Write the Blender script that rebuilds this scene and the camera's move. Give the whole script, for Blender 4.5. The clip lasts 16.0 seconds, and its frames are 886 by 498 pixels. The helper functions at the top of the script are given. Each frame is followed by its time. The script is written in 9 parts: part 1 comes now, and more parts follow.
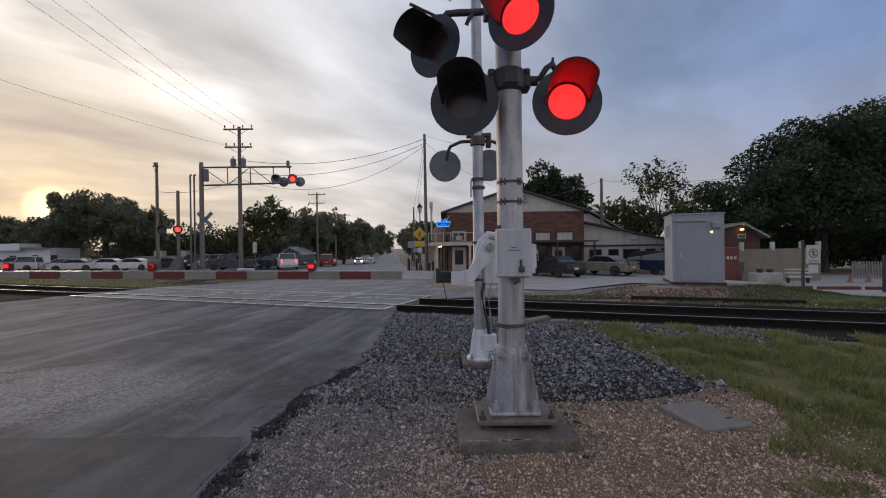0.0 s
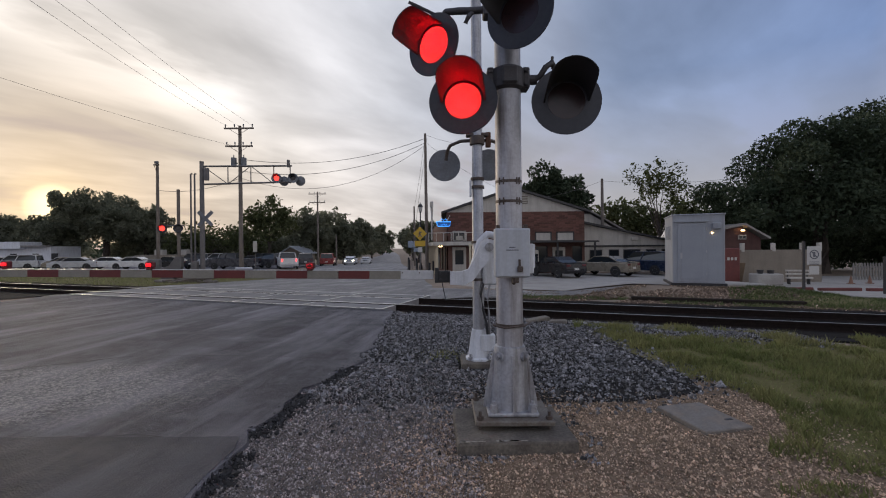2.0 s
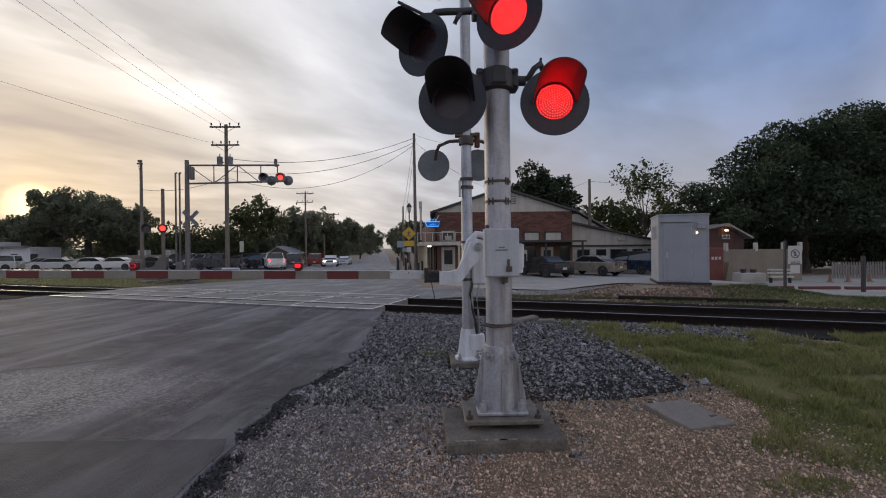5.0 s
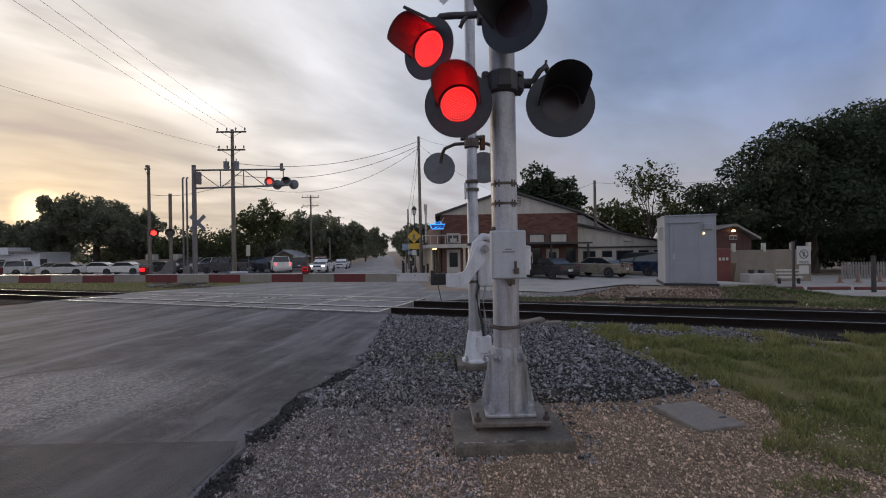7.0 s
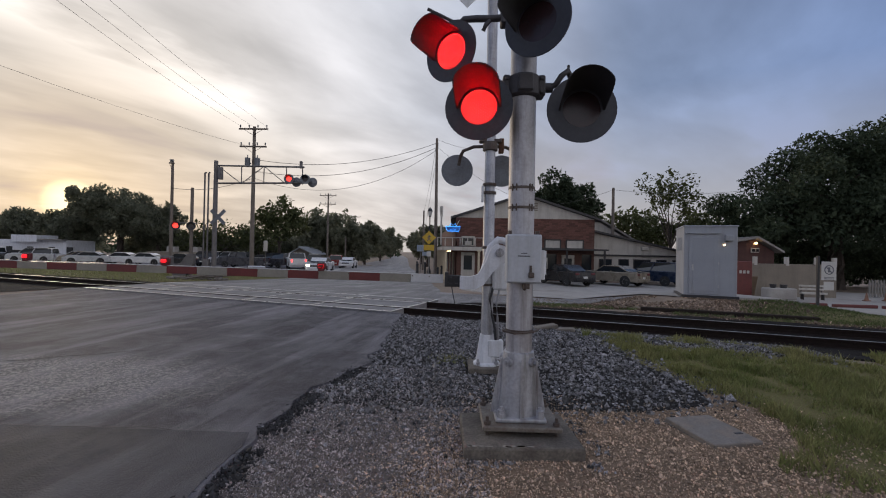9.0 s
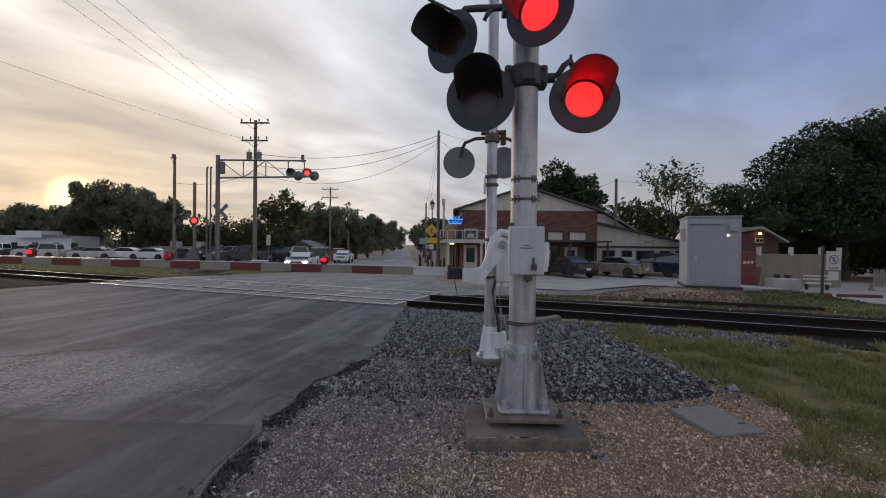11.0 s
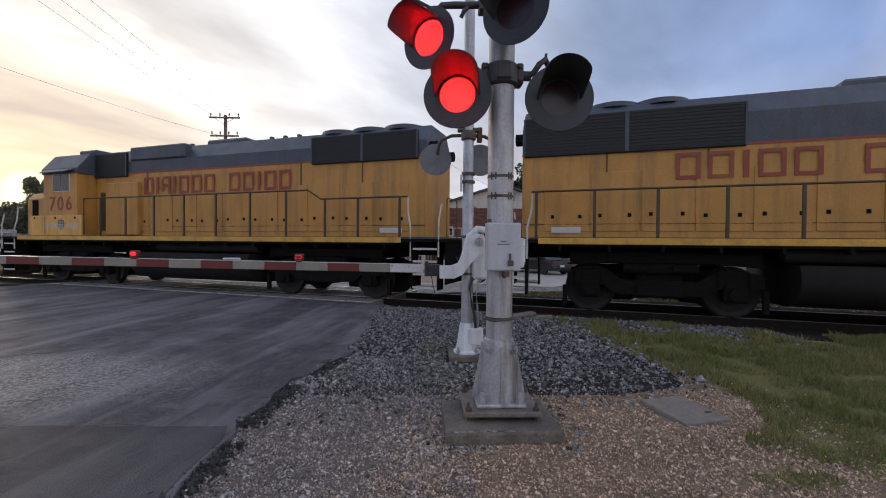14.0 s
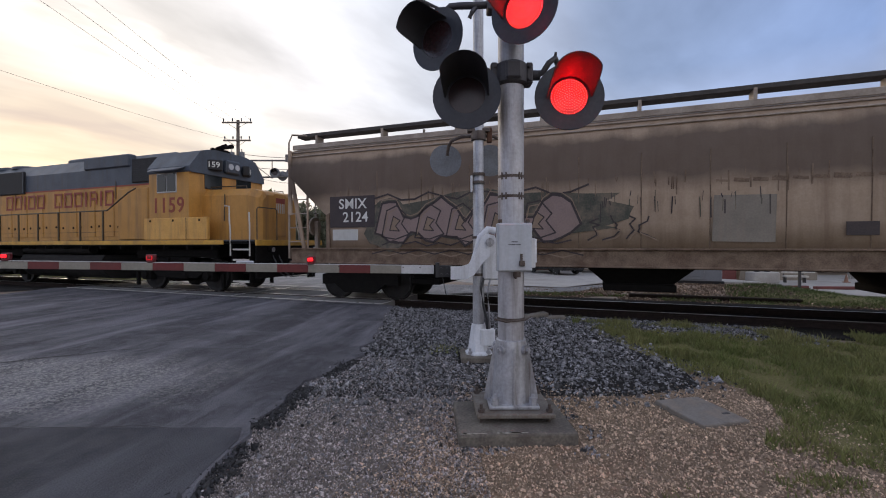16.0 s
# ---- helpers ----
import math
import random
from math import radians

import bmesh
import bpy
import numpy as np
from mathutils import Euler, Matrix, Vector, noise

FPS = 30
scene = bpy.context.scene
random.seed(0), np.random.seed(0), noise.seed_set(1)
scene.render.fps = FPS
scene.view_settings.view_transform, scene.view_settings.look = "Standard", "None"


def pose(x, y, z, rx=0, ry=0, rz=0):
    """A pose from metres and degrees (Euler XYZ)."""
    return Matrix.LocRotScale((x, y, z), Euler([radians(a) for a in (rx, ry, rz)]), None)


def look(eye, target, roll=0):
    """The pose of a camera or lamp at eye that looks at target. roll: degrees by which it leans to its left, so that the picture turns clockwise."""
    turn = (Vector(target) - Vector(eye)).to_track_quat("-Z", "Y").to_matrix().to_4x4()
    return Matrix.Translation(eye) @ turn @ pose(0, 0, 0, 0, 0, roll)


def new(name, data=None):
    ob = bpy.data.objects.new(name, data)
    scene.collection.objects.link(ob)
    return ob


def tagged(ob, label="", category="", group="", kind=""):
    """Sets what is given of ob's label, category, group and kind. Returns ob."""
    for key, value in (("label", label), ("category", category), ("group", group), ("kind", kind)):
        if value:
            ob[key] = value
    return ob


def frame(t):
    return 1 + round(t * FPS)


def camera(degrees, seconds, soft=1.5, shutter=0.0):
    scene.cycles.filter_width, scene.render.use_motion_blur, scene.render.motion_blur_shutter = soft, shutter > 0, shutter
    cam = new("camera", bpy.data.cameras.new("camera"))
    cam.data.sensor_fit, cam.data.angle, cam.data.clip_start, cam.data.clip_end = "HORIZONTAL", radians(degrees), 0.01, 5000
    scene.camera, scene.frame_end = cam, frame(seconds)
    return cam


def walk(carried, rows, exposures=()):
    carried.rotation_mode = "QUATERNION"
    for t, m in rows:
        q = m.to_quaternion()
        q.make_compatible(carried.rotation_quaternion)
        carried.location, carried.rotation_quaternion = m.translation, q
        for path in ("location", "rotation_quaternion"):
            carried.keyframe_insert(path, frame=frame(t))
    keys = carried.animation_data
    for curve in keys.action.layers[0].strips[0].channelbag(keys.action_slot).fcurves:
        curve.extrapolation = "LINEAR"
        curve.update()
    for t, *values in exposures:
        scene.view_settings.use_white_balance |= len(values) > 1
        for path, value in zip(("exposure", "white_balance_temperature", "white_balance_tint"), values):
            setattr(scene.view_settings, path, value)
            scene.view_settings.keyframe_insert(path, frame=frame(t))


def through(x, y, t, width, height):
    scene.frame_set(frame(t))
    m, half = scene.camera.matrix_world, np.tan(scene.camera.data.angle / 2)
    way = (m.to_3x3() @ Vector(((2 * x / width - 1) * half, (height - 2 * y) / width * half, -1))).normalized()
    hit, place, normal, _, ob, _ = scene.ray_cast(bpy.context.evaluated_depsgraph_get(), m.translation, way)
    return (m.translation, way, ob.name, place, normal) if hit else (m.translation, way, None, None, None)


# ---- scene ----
cam = camera(92.3, 16.0, 1.05)
# seconds, place, tilt, lean and turn of the hand-held camera
PATH = [
    (0.0, 0.000, -0.000, 1.550, 89.85, 0.75, -0.00),
    (0.5, 0.001, 0.003, 1.553, 89.84, 0.75, 0.34),
    (1.0, -0.005, 0.003, 1.555, 89.84, 0.76, 0.73),
    (1.5, 0.003, 0.010, 1.550, 89.90, 0.62, 0.66),
    (2.0, 0.020, 0.019, 1.547, 89.83, 0.53, 0.07),
    (2.5, 0.016, 0.009, 1.550, 89.83, 0.54, -0.71),
    (3.0, 0.011, 0.003, 1.548, 89.79, 0.61, -0.83),
    (3.5, 0.021, 0.012, 1.546, 89.70, 0.61, -0.96),
    (4.0, 0.018, 0.013, 1.546, 89.75, 0.46, -1.30),
    (6.5, 0.009, 0.003, 1.551, 89.92, 0.75, -1.38),
    (7.0, -0.002, -0.003, 1.546, 90.16, 0.97, -0.75),
    (7.5, -0.005, -0.003, 1.546, 90.49, 1.03, -0.21),
    (8.0, -0.009, -0.010, 1.546, 90.55, 0.74, 0.46),
    (8.5, -0.005, -0.008, 1.542, 90.56, -0.39, 0.86),
    (9.0, -0.009, -0.010, 1.540, 90.46, -1.10, 1.19),
    (11.5, -0.007, 0.002, 1.539, 89.30, -0.56, 1.54),
    (12.0, 0.009, 0.014, 1.533, 89.24, -0.38, 0.27),
    (12.5, 0.025, 0.019, 1.531, 89.24, 0.14, -2.12),
    (13.0, 0.011, 0.021, 1.529, 89.15, 0.26, -3.05),
    (13.5, -0.011, 0.006, 1.525, 89.21, 0.26, -2.59),
    (14.0, -0.022, -0.010, 1.527, 89.22, -0.50, -1.71),
    (14.5, -0.021, -0.014, 1.536, 89.29, -0.07, -0.96),
    (15.0, -0.037, -0.005, 1.527, 89.25, 0.16, -0.45),
    (15.5, -0.035, -0.007, 1.527, 89.31, 0.17, -0.22),
    (16.0, -0.021, -0.005, 1.527, 89.35, 0.11, -0.25),
]
walk(cam, [(t, pose(*p)) for t, *p in PATH], [(0.0, 0.9), (11.8, 0.9), (13.5, 1.27), (16.0, 1.36)])

# ---------------------------------------------------------------- light
SUN_TURN, SUN_HEIGHT = 42.6, 6.0
world = bpy.data.worlds.new("evening_sky")
scene.world = world
world.use_nodes = True


def build_world():
    nt = world.node_tree
    nd, ln = nt.nodes, nt.links
    nd.clear()
    out = nd.new("ShaderNodeOutputWorld")
    bg = nd.new("ShaderNodeBackground")
    sky = nd.new("ShaderNodeTexSky")
    sky.sky_type = "NISHITA"
    sky.sun_disc = False
    sky.sun_elevation = radians(14.0)
    sky.sun_rotation = radians(-SUN_TURN)
    sky.air_density, sky.dust_density, sky.ozone_density = 1.0, 1.0, 3.0
    tc = nd.new("ShaderNodeTexCoord")
    # streaked evening cloud over the sky
    sep = nd.new("ShaderNodeSeparateXYZ")
    ln.new(tc.outputs["Generated"], sep.inputs[0])
    lift = nd.new("ShaderNodeMath")
    lift.operation = "MAXIMUM"
    ln.new(sep.outputs["Z"], lift.inputs[0])
    lift.inputs[1].default_value = 0.0
    plus = nd.new("ShaderNodeMath")
    plus.inputs[1].default_value = 0.16
    ln.new(lift.outputs["Value"], plus.inputs[0])
    flat = nd.new("ShaderNodeVectorMath")
    flat.operation = "DIVIDE"
    ln.new(tc.outputs["Generated"], flat.inputs[0])
    ln.new(plus.outputs["Value"], flat.inputs[1])
    mp = nd.new("ShaderNodeMapping")
    mp.vector_type = "TEXTURE"
    mp.inputs["Rotation"].default_value = (0, 0, radians(48))
    mp.inputs["Scale"].default_value = (1.35, 0.70, 1.0)
    n1 = nd.new("ShaderNodeTexNoise")
    n1.inputs["Scale"].default_value = 1.05
    n1.inputs["Detail"].default_value = 7
    n1.inputs["Roughness"].default_value = 0.46
    n1.inputs["Distortion"].default_value = 0.7
    ramp = nd.new("ShaderNodeValToRGB")
    ramp.color_ramp.elements[0].position = 0.30
    ramp.color_ramp.elements[1].position = 0.55
    dot = nd.new("ShaderNodeVectorMath")
    dot.operation = "DOT_PRODUCT"
    e = radians(4.5)
    a = radians(SUN_TURN)
    dot.inputs[1].default_value = (-math.sin(a) * math.cos(e), math.cos(a) * math.cos(e), math.sin(e))
    veil = nd.new("ShaderNodeMapRange")
    veil.inputs["From Min"].default_value = 0.45
    veil.inputs["From Max"].default_value = 0.85
    mul = nd.new("ShaderNodeMath")
    mul.operation = "MULTIPLY_ADD"
    mul.use_clamp = True
    mul.inputs[2].default_value = 0.93
    side = nd.new("ShaderNodeMapRange")
    side.inputs["From Min"].default_value = -1.0
    side.inputs["From Max"].default_value = 1.0
    tint = nd.new("ShaderNodeValToRGB")
    el = tint.color_ramp.elements
    el[0].position, el[0].color = 0.0, (3.25, 3.2, 3.4, 1)
    el[1].position, el[1].color = 1.0, (3.1, 2.65, 2.15, 1)
    for pos, col in ((0.40, (2.0, 2.05, 2.5, 1)), (0.53, (0.74, 1.03, 1.80, 1)), (0.70, (1.08, 1.36, 2.05, 1)), (0.80, (1.65, 1.84, 2.30, 1)), (0.88, (2.45, 2.52, 2.78, 1)), (0.935, (3.25, 3.18, 3.25, 1)), (0.965, (3.5, 3.32, 3.2, 1))):
        k = el.new(pos)
        k.color = col
    # the cloud's own light and dark streaks
    shade = nd.new("ShaderNodeMapRange")
    shade.inputs["From Min"].default_value = 0.35
    shade.inputs["From Max"].default_value = 0.65
    shade.inputs["To Min"].default_value = 0.80
    shade.inputs["To Max"].default_value = 1.20
    vary = nd.new("ShaderNodeMixRGB")
    vary.blend_type = "MULTIPLY"
    vary.inputs["Fac"].default_value = 1.0
    mix = nd.new("ShaderNodeMixRGB")
    ln.new(flat.outputs["Vector"], mp.inputs["Vector"])
    ln.new(mp.outputs["Vector"], n1.inputs["Vector"])
    ln.new(n1.outputs["Fac"], ramp.inputs["Fac"])
    ln.new(tc.outputs["Generated"], dot.inputs[0])
    ln.new(dot.outputs["Value"], veil.inputs["Value"])
    ln.new(dot.outputs["Value"], side.inputs["Value"])
    ln.new(side.outputs["Result"], tint.inputs["Fac"])
    ln.new(n1.outputs["Fac"], shade.inputs["Value"])
    ln.new(tint.outputs["Color"], vary.inputs["Color1"])
    ln.new(shade.outputs["Result"], vary.inputs["Color2"])
    ln.new(ramp.outputs["Color"], mul.inputs[0])
    ln.new(veil.outputs["Result"], mul.inputs[1])
    ln.new(mul.outputs["Value"], mix.inputs["Fac"])
    # one long bright cloud streak
    belt = nd.new("ShaderNodeVectorMath")
    belt.operation = "DOT_PRODUCT"
    belt.inputs[1].default_value = (-0.405, 0.087, -0.910)
    ln.new(tc.outputs["Generated"], belt.inputs[0])
    n2 = nd.new("ShaderNodeTexNoise")
    n2.inputs["Scale"].default_value = 2.6
    n2.inputs["Detail"].default_value = 6
    ln.new(mp.outputs["Vector"], n2.inputs["Vector"])
    warp = nd.new("ShaderNodeMath")
    warp.operation = "MULTIPLY_ADD"
    warp.inputs[1].default_value = 0.16
    ln.new(n2.outputs["Fac"], warp.inputs[0])
    ln.new(belt.outputs["Value"], warp.inputs[2])
    across = nd.new("ShaderNodeMapRange")
    across.inputs["From Min"].default_value = -0.01
    across.inputs["From Max"].default_value = 0.17
    ln.new(warp.outputs["Value"], across.inputs["Value"])
    pulse = nd.new("ShaderNodeValToRGB")
    p = pulse.color_ramp.elements
    p[0].position, p[0].color = 0.12, (0, 0, 0, 1)
    p[1].position, p[1].color = 0.95, (0, 0, 0, 1)
    k = p.new(0.48)
    k.color = (1, 1, 1, 1)
    ln.new(across.outputs["Result"], pulse.inputs["Fac"])
    fade = nd.new("ShaderNodeMapRange")
    fade.inputs["From Min"].default_value = -0.36
    fade.inputs["From Max"].default_value = -0.52
    ln.new(sep.outputs["X"], fade.inputs["Value"])
    both = nd.new("ShaderNodeMath")
    both.operation = "MULTIPLY"
    ln.new(pulse.outputs["Color"], both.inputs[0])
    ln.new(fade.outputs["Result"], both.inputs[1])
    lit = nd.new("ShaderNodeMath")
    lit.operation = "MULTIPLY_ADD"
    lit.inputs[1].default_value = 0.75
    lit.inputs[2].default_value = 0.96
    ln.new(both.outputs["Value"], lit.inputs[0])
    wisp = nd.new("ShaderNodeMapRange")
    wisp.inputs["From Min"].default_value = 0.35
    wisp.inputs["From Max"].default_value = 0.65
    wisp.inputs["To Min"].default_value = 0.90
    wisp.inputs["To Max"].default_value = 1.09
    ln.new(n2.outputs["Fac"], wisp.inputs["Value"])
    lumpy = nd.new("ShaderNodeMath")
    lumpy.operation = "MULTIPLY"
    ln.new(lit.outputs["Value"], lumpy.inputs[0])
    ln.new(wisp.outputs["Result"], lumpy.inputs[1])
    streak = nd.new("ShaderNodeMixRGB")
    streak.blend_type = "MULTIPLY"
    streak.inputs["Fac"].default_value = 1.0
    ln.new(vary.outputs["Color"], streak.inputs["Color1"])
    ln.new(lumpy.outputs["Value"], streak.inputs["Color2"])
    # pale haze low over the horizon
    low = nd.new("ShaderNodeMapRange")
    low.inputs["From Min"].default_value = 0.34
    low.inputs["From Max"].default_value = 0.10
    low.inputs["To Max"].default_value = 0.7
    ln.new(lift.outputs["Value"], low.inputs["Value"])
    haze = nd.new("ShaderNodeMixRGB")
    haze.blend_type = "LIGHTEN"
    haze.inputs["Color2"].default_value = (2.10, 2.02, 2.14, 1)
    ln.new(low.outputs["Result"], haze.inputs["Fac"])
    ln.new(streak.outputs["Color"], haze.inputs["Color1"])
    ln.new(sky.outputs["Color"], mix.inputs["Color1"])
    # warm dust close over the horizon
    dusty = nd.new("ShaderNodeMapRange")
    dusty.inputs["From Min"].default_value = 0.30
    dusty.inputs["From Max"].default_value = 0.03
    dusty.inputs["To Max"].default_value = 0.9
    ln.new(lift.outputs["Value"], dusty.inputs["Value"])
    warm = nd.new("ShaderNodeMixRGB")
    warm.blend_type = "MULTIPLY"
    warm.inputs["Color2"].default_value = (1.0, 0.905, 0.79, 1)
    ln.new(dusty.outputs["Result"], warm.inputs["Fac"])
    ln.new(haze.outputs["Color"], warm.inputs["Color1"])
    ln.new(warm.outputs["Color"], mix.inputs["Color2"])
    # bright rim of cloud where the low sun stands
    near = nd.new("ShaderNodeMapRange")
    near.inputs["From Min"].default_value = 0.968
    near.inputs["From Max"].default_value = 1.0
    ln.new(dot.outputs["Value"], near.inputs["Value"])
    rim = nd.new("ShaderNodeValToRGB")
    r = rim.color_ramp.elements
    r[0].position, r[0].color = 0.0, (0, 0, 0, 1)
    r[1].position, r[1].color = 1.0, (5.5, 4.2, 2.0, 1)
    for pos, col in ((0.70, (0.12, 0.05, 0.0, 1)), (0.92, (0.42, 0.24, 0.03, 1)), (0.975, (1.1, 0.72, 0.22, 1))):
        k = r.new(pos)
        k.color = col
    ln.new(near.outputs["Result"], rim.inputs["Fac"])
    plus_rim = nd.new("ShaderNodeMixRGB")
    plus_rim.blend_type = "ADD"
    plus_rim.inputs["Fac"].default_value = 1.0
    ln.new(mix.outputs["Color"], plus_rim.inputs["Color1"])
    ln.new(rim.outputs["Color"], plus_rim.inputs["Color2"])
    ln.new(plus_rim.outputs["Color"], bg.inputs["Color"])
    bg.inputs["Strength"].default_value = 0.13
    ln.new(bg.outputs["Background"], out.inputs["Surface"])


build_world()
sun = new("sun", bpy.data.lights.new("sun", "SUN"))
sun.data.energy = 0.5
sun.data.angle = radians(10)
sun.data.color = (1.0, 0.80, 0.58)
_a, _e = radians(SUN_TURN), radians(SUN_HEIGHT)
sun.matrix_world = look((-40 * math.sin(_a), 40 * math.cos(_a), 40 * math.tan(_e)), (0, 0, 0))



# ---------------------------------------------------------------- mesh helpers
def part(name, bm, material, parent=None, label=""):
    me = bpy.data.meshes.new(name)
    if not isinstance(bm, bmesh.types.BMesh):
        raise TypeError(name)
    bmesh.ops.recalc_face_normals(bm, faces=bm.faces)
    bm.to_mesh(me)
    bm.free()
    me.materials.append(material)
    ob = new(name, me)
    if parent is not None:
        ob.parent = parent
    if label:
        ob["label"] = label
    return ob


def share(name, me, parent, m):
    ob = new(name, me)
    ob.parent = parent
    ob.matrix_basis = m
    return ob


def B():
    return bmesh.new()


def smooth(ob, angle=40):
    for p in ob.data.polygons:
        p.use_smooth = True
    ob.data.set_sharp_from_angle(angle=radians(angle))
    return ob


def cube(bm, c, s, r=0.0, m=None, seg=1):
    g = bmesh.ops.create_cube(bm, size=1.0)
    vs = g["verts"]
    bmesh.ops.scale(bm, vec=s, verts=vs)
    if r:
        es = list({e for v in vs for e in v.link_edges})
        g = bmesh.ops.bevel(bm, geom=es, offset=r, segments=seg, affect="EDGES", profile=0.5)
        vs = list({v for f in g["faces"] for v in f.verts} | {v for v in vs if v.is_valid})
    mm = Matrix.Translation(c) if m is None else Matrix.Translation(c) @ m
    bmesh.ops.transform(bm, matrix=mm, verts=vs)
    return vs


def cyl(bm, a, b, r, r2=None, n=12, caps=True):
    a, b = Vector(a), Vector(b)
    r2 = r if r2 is None else r2
    q = (b - a).to_track_quat("Z", "Y").to_matrix()
    rings = []
    for c, rad in ((a, r), (b, r2)):
        rings.append([bm.verts.new(c + q @ Vector((rad * math.cos(2 * math.pi * i / n), rad * math.sin(2 * math.pi * i / n), 0))) for i in range(n)])
    for i in range(n):
        bm.faces.new((rings[0][i], rings[0][(i + 1) % n], rings[1][(i + 1) % n], rings[1][i]))
    if caps:
        bm.faces.new(rings[0][::-1])
        bm.faces.new(rings[1])


def tube(bm, pts, r, n=8):
    pts = [Vector(p) for p in pts]
    rings = []
    for i, p in enumerate(pts):
        d = (pts[min(i + 1, len(pts) - 1)] - pts[max(i - 1, 0)]).normalized()
        q = d.to_track_quat("Z", "Y").to_matrix()
        rings.append([bm.verts.new(p + q @ Vector((r * math.cos(2 * math.pi * k / n), r * math.sin(2 * math.pi * k / n), 0))) for k in range(n)])
    for u, v in zip(rings, rings[1:]):
        for k in range(n):
            bm.faces.new((u[k], u[(k + 1) % n], v[(k + 1) % n], v[k]))
    bm.faces.new(rings[0][::-1])
    bm.faces.new(rings[-1])


def lathe(bm, prof, n=24, m=None, arc=360.0, start=0.0):
    """Turns (radius, height) pairs about z."""
    m = m or Matrix()
    full = arc >= 359.9
    k = n if full else n + 1
    rings = []
    for r, z in prof:
        if r < 1e-6:
            rings.append([bm.verts.new(m @ Vector((0, 0, z)))])
        else:
            rings.append([bm.verts.new(m @ Vector((r * math.cos(radians(start + arc * i / n)), r * math.sin(radians(start + arc * i / n)), z))) for i in range(k)])
    for u, v in zip(rings, rings[1:]):
        for i in range(n):
            j = (i + 1) % k
            if len(u) == 1 and len(v) == 1:
                continue
            if len(u) == 1:
                bm.faces.new((u[0], v[j], v[i]))
            elif len(v) == 1:
                bm.faces.new((u[i], u[j], v[0]))
            else:
                bm.faces.new((u[i], u[j], v[j], v[i]))


def prism(bm, poly, h, m=None):
    """A polygon in x, y pushed up by h."""
    m = m or Matrix()
    lo = [bm.verts.new(m @ Vector((x, y, 0))) for x, y in poly]
    hi = [bm.verts.new(m @ Vector((x, y, h))) for x, y in poly]
    k = len(poly)
    bm.faces.new(lo[::-1])
    bm.faces.new(hi)
    for i in range(k):
        bm.faces.new((lo[i], lo[(i + 1) % k], hi[(i + 1) % k], hi[i]))


def loft(bm, rings, caps=True):
    vs = [[bm.verts.new(p) for p in ring] for ring in rings]
    n = len(vs[0])
    for u, v in zip(vs, vs[1:]):
        for i in range(n):
            bm.faces.new((u[i], u[(i + 1) % n], v[(i + 1) % n], v[i]))
    if caps:
        bm.faces.new(vs[0][::-1])
        bm.faces.new(vs[-1])


def stuff_mesh(name, verts, faces, material):
    me = bpy.data.meshes.new(name)
    me.from_pydata(verts, [], faces)
    me.materials.append(material)
    return new(name, me)


def thing(name, m, label, category, group="", kind=""):
    ob = new(name)
    ob.matrix_basis = m
    return tagged(ob, label, category, group, kind)


def lettering(name, text, size, material, parent, m, depth=0.004, spacing=1.0):
    cu = bpy.data.curves.new(name, "FONT")
    cu.body, cu.size, cu.extrude, cu.space_character = text, size, depth, spacing
    cu.align_x, cu.align_y = "CENTER", "CENTER"
    cu.resolution_u = 3
    cu.offset = size * 0.012
    tmp = bpy.data.objects.new(name, cu)
    me = bpy.data.meshes.new_from_object(tmp)
    bpy.data.objects.remove(tmp)
    me.materials.clear()
    me.materials.append(material)
    ob = new(name, me)
    ob.parent = parent
    ob.matrix_basis = m
    return ob


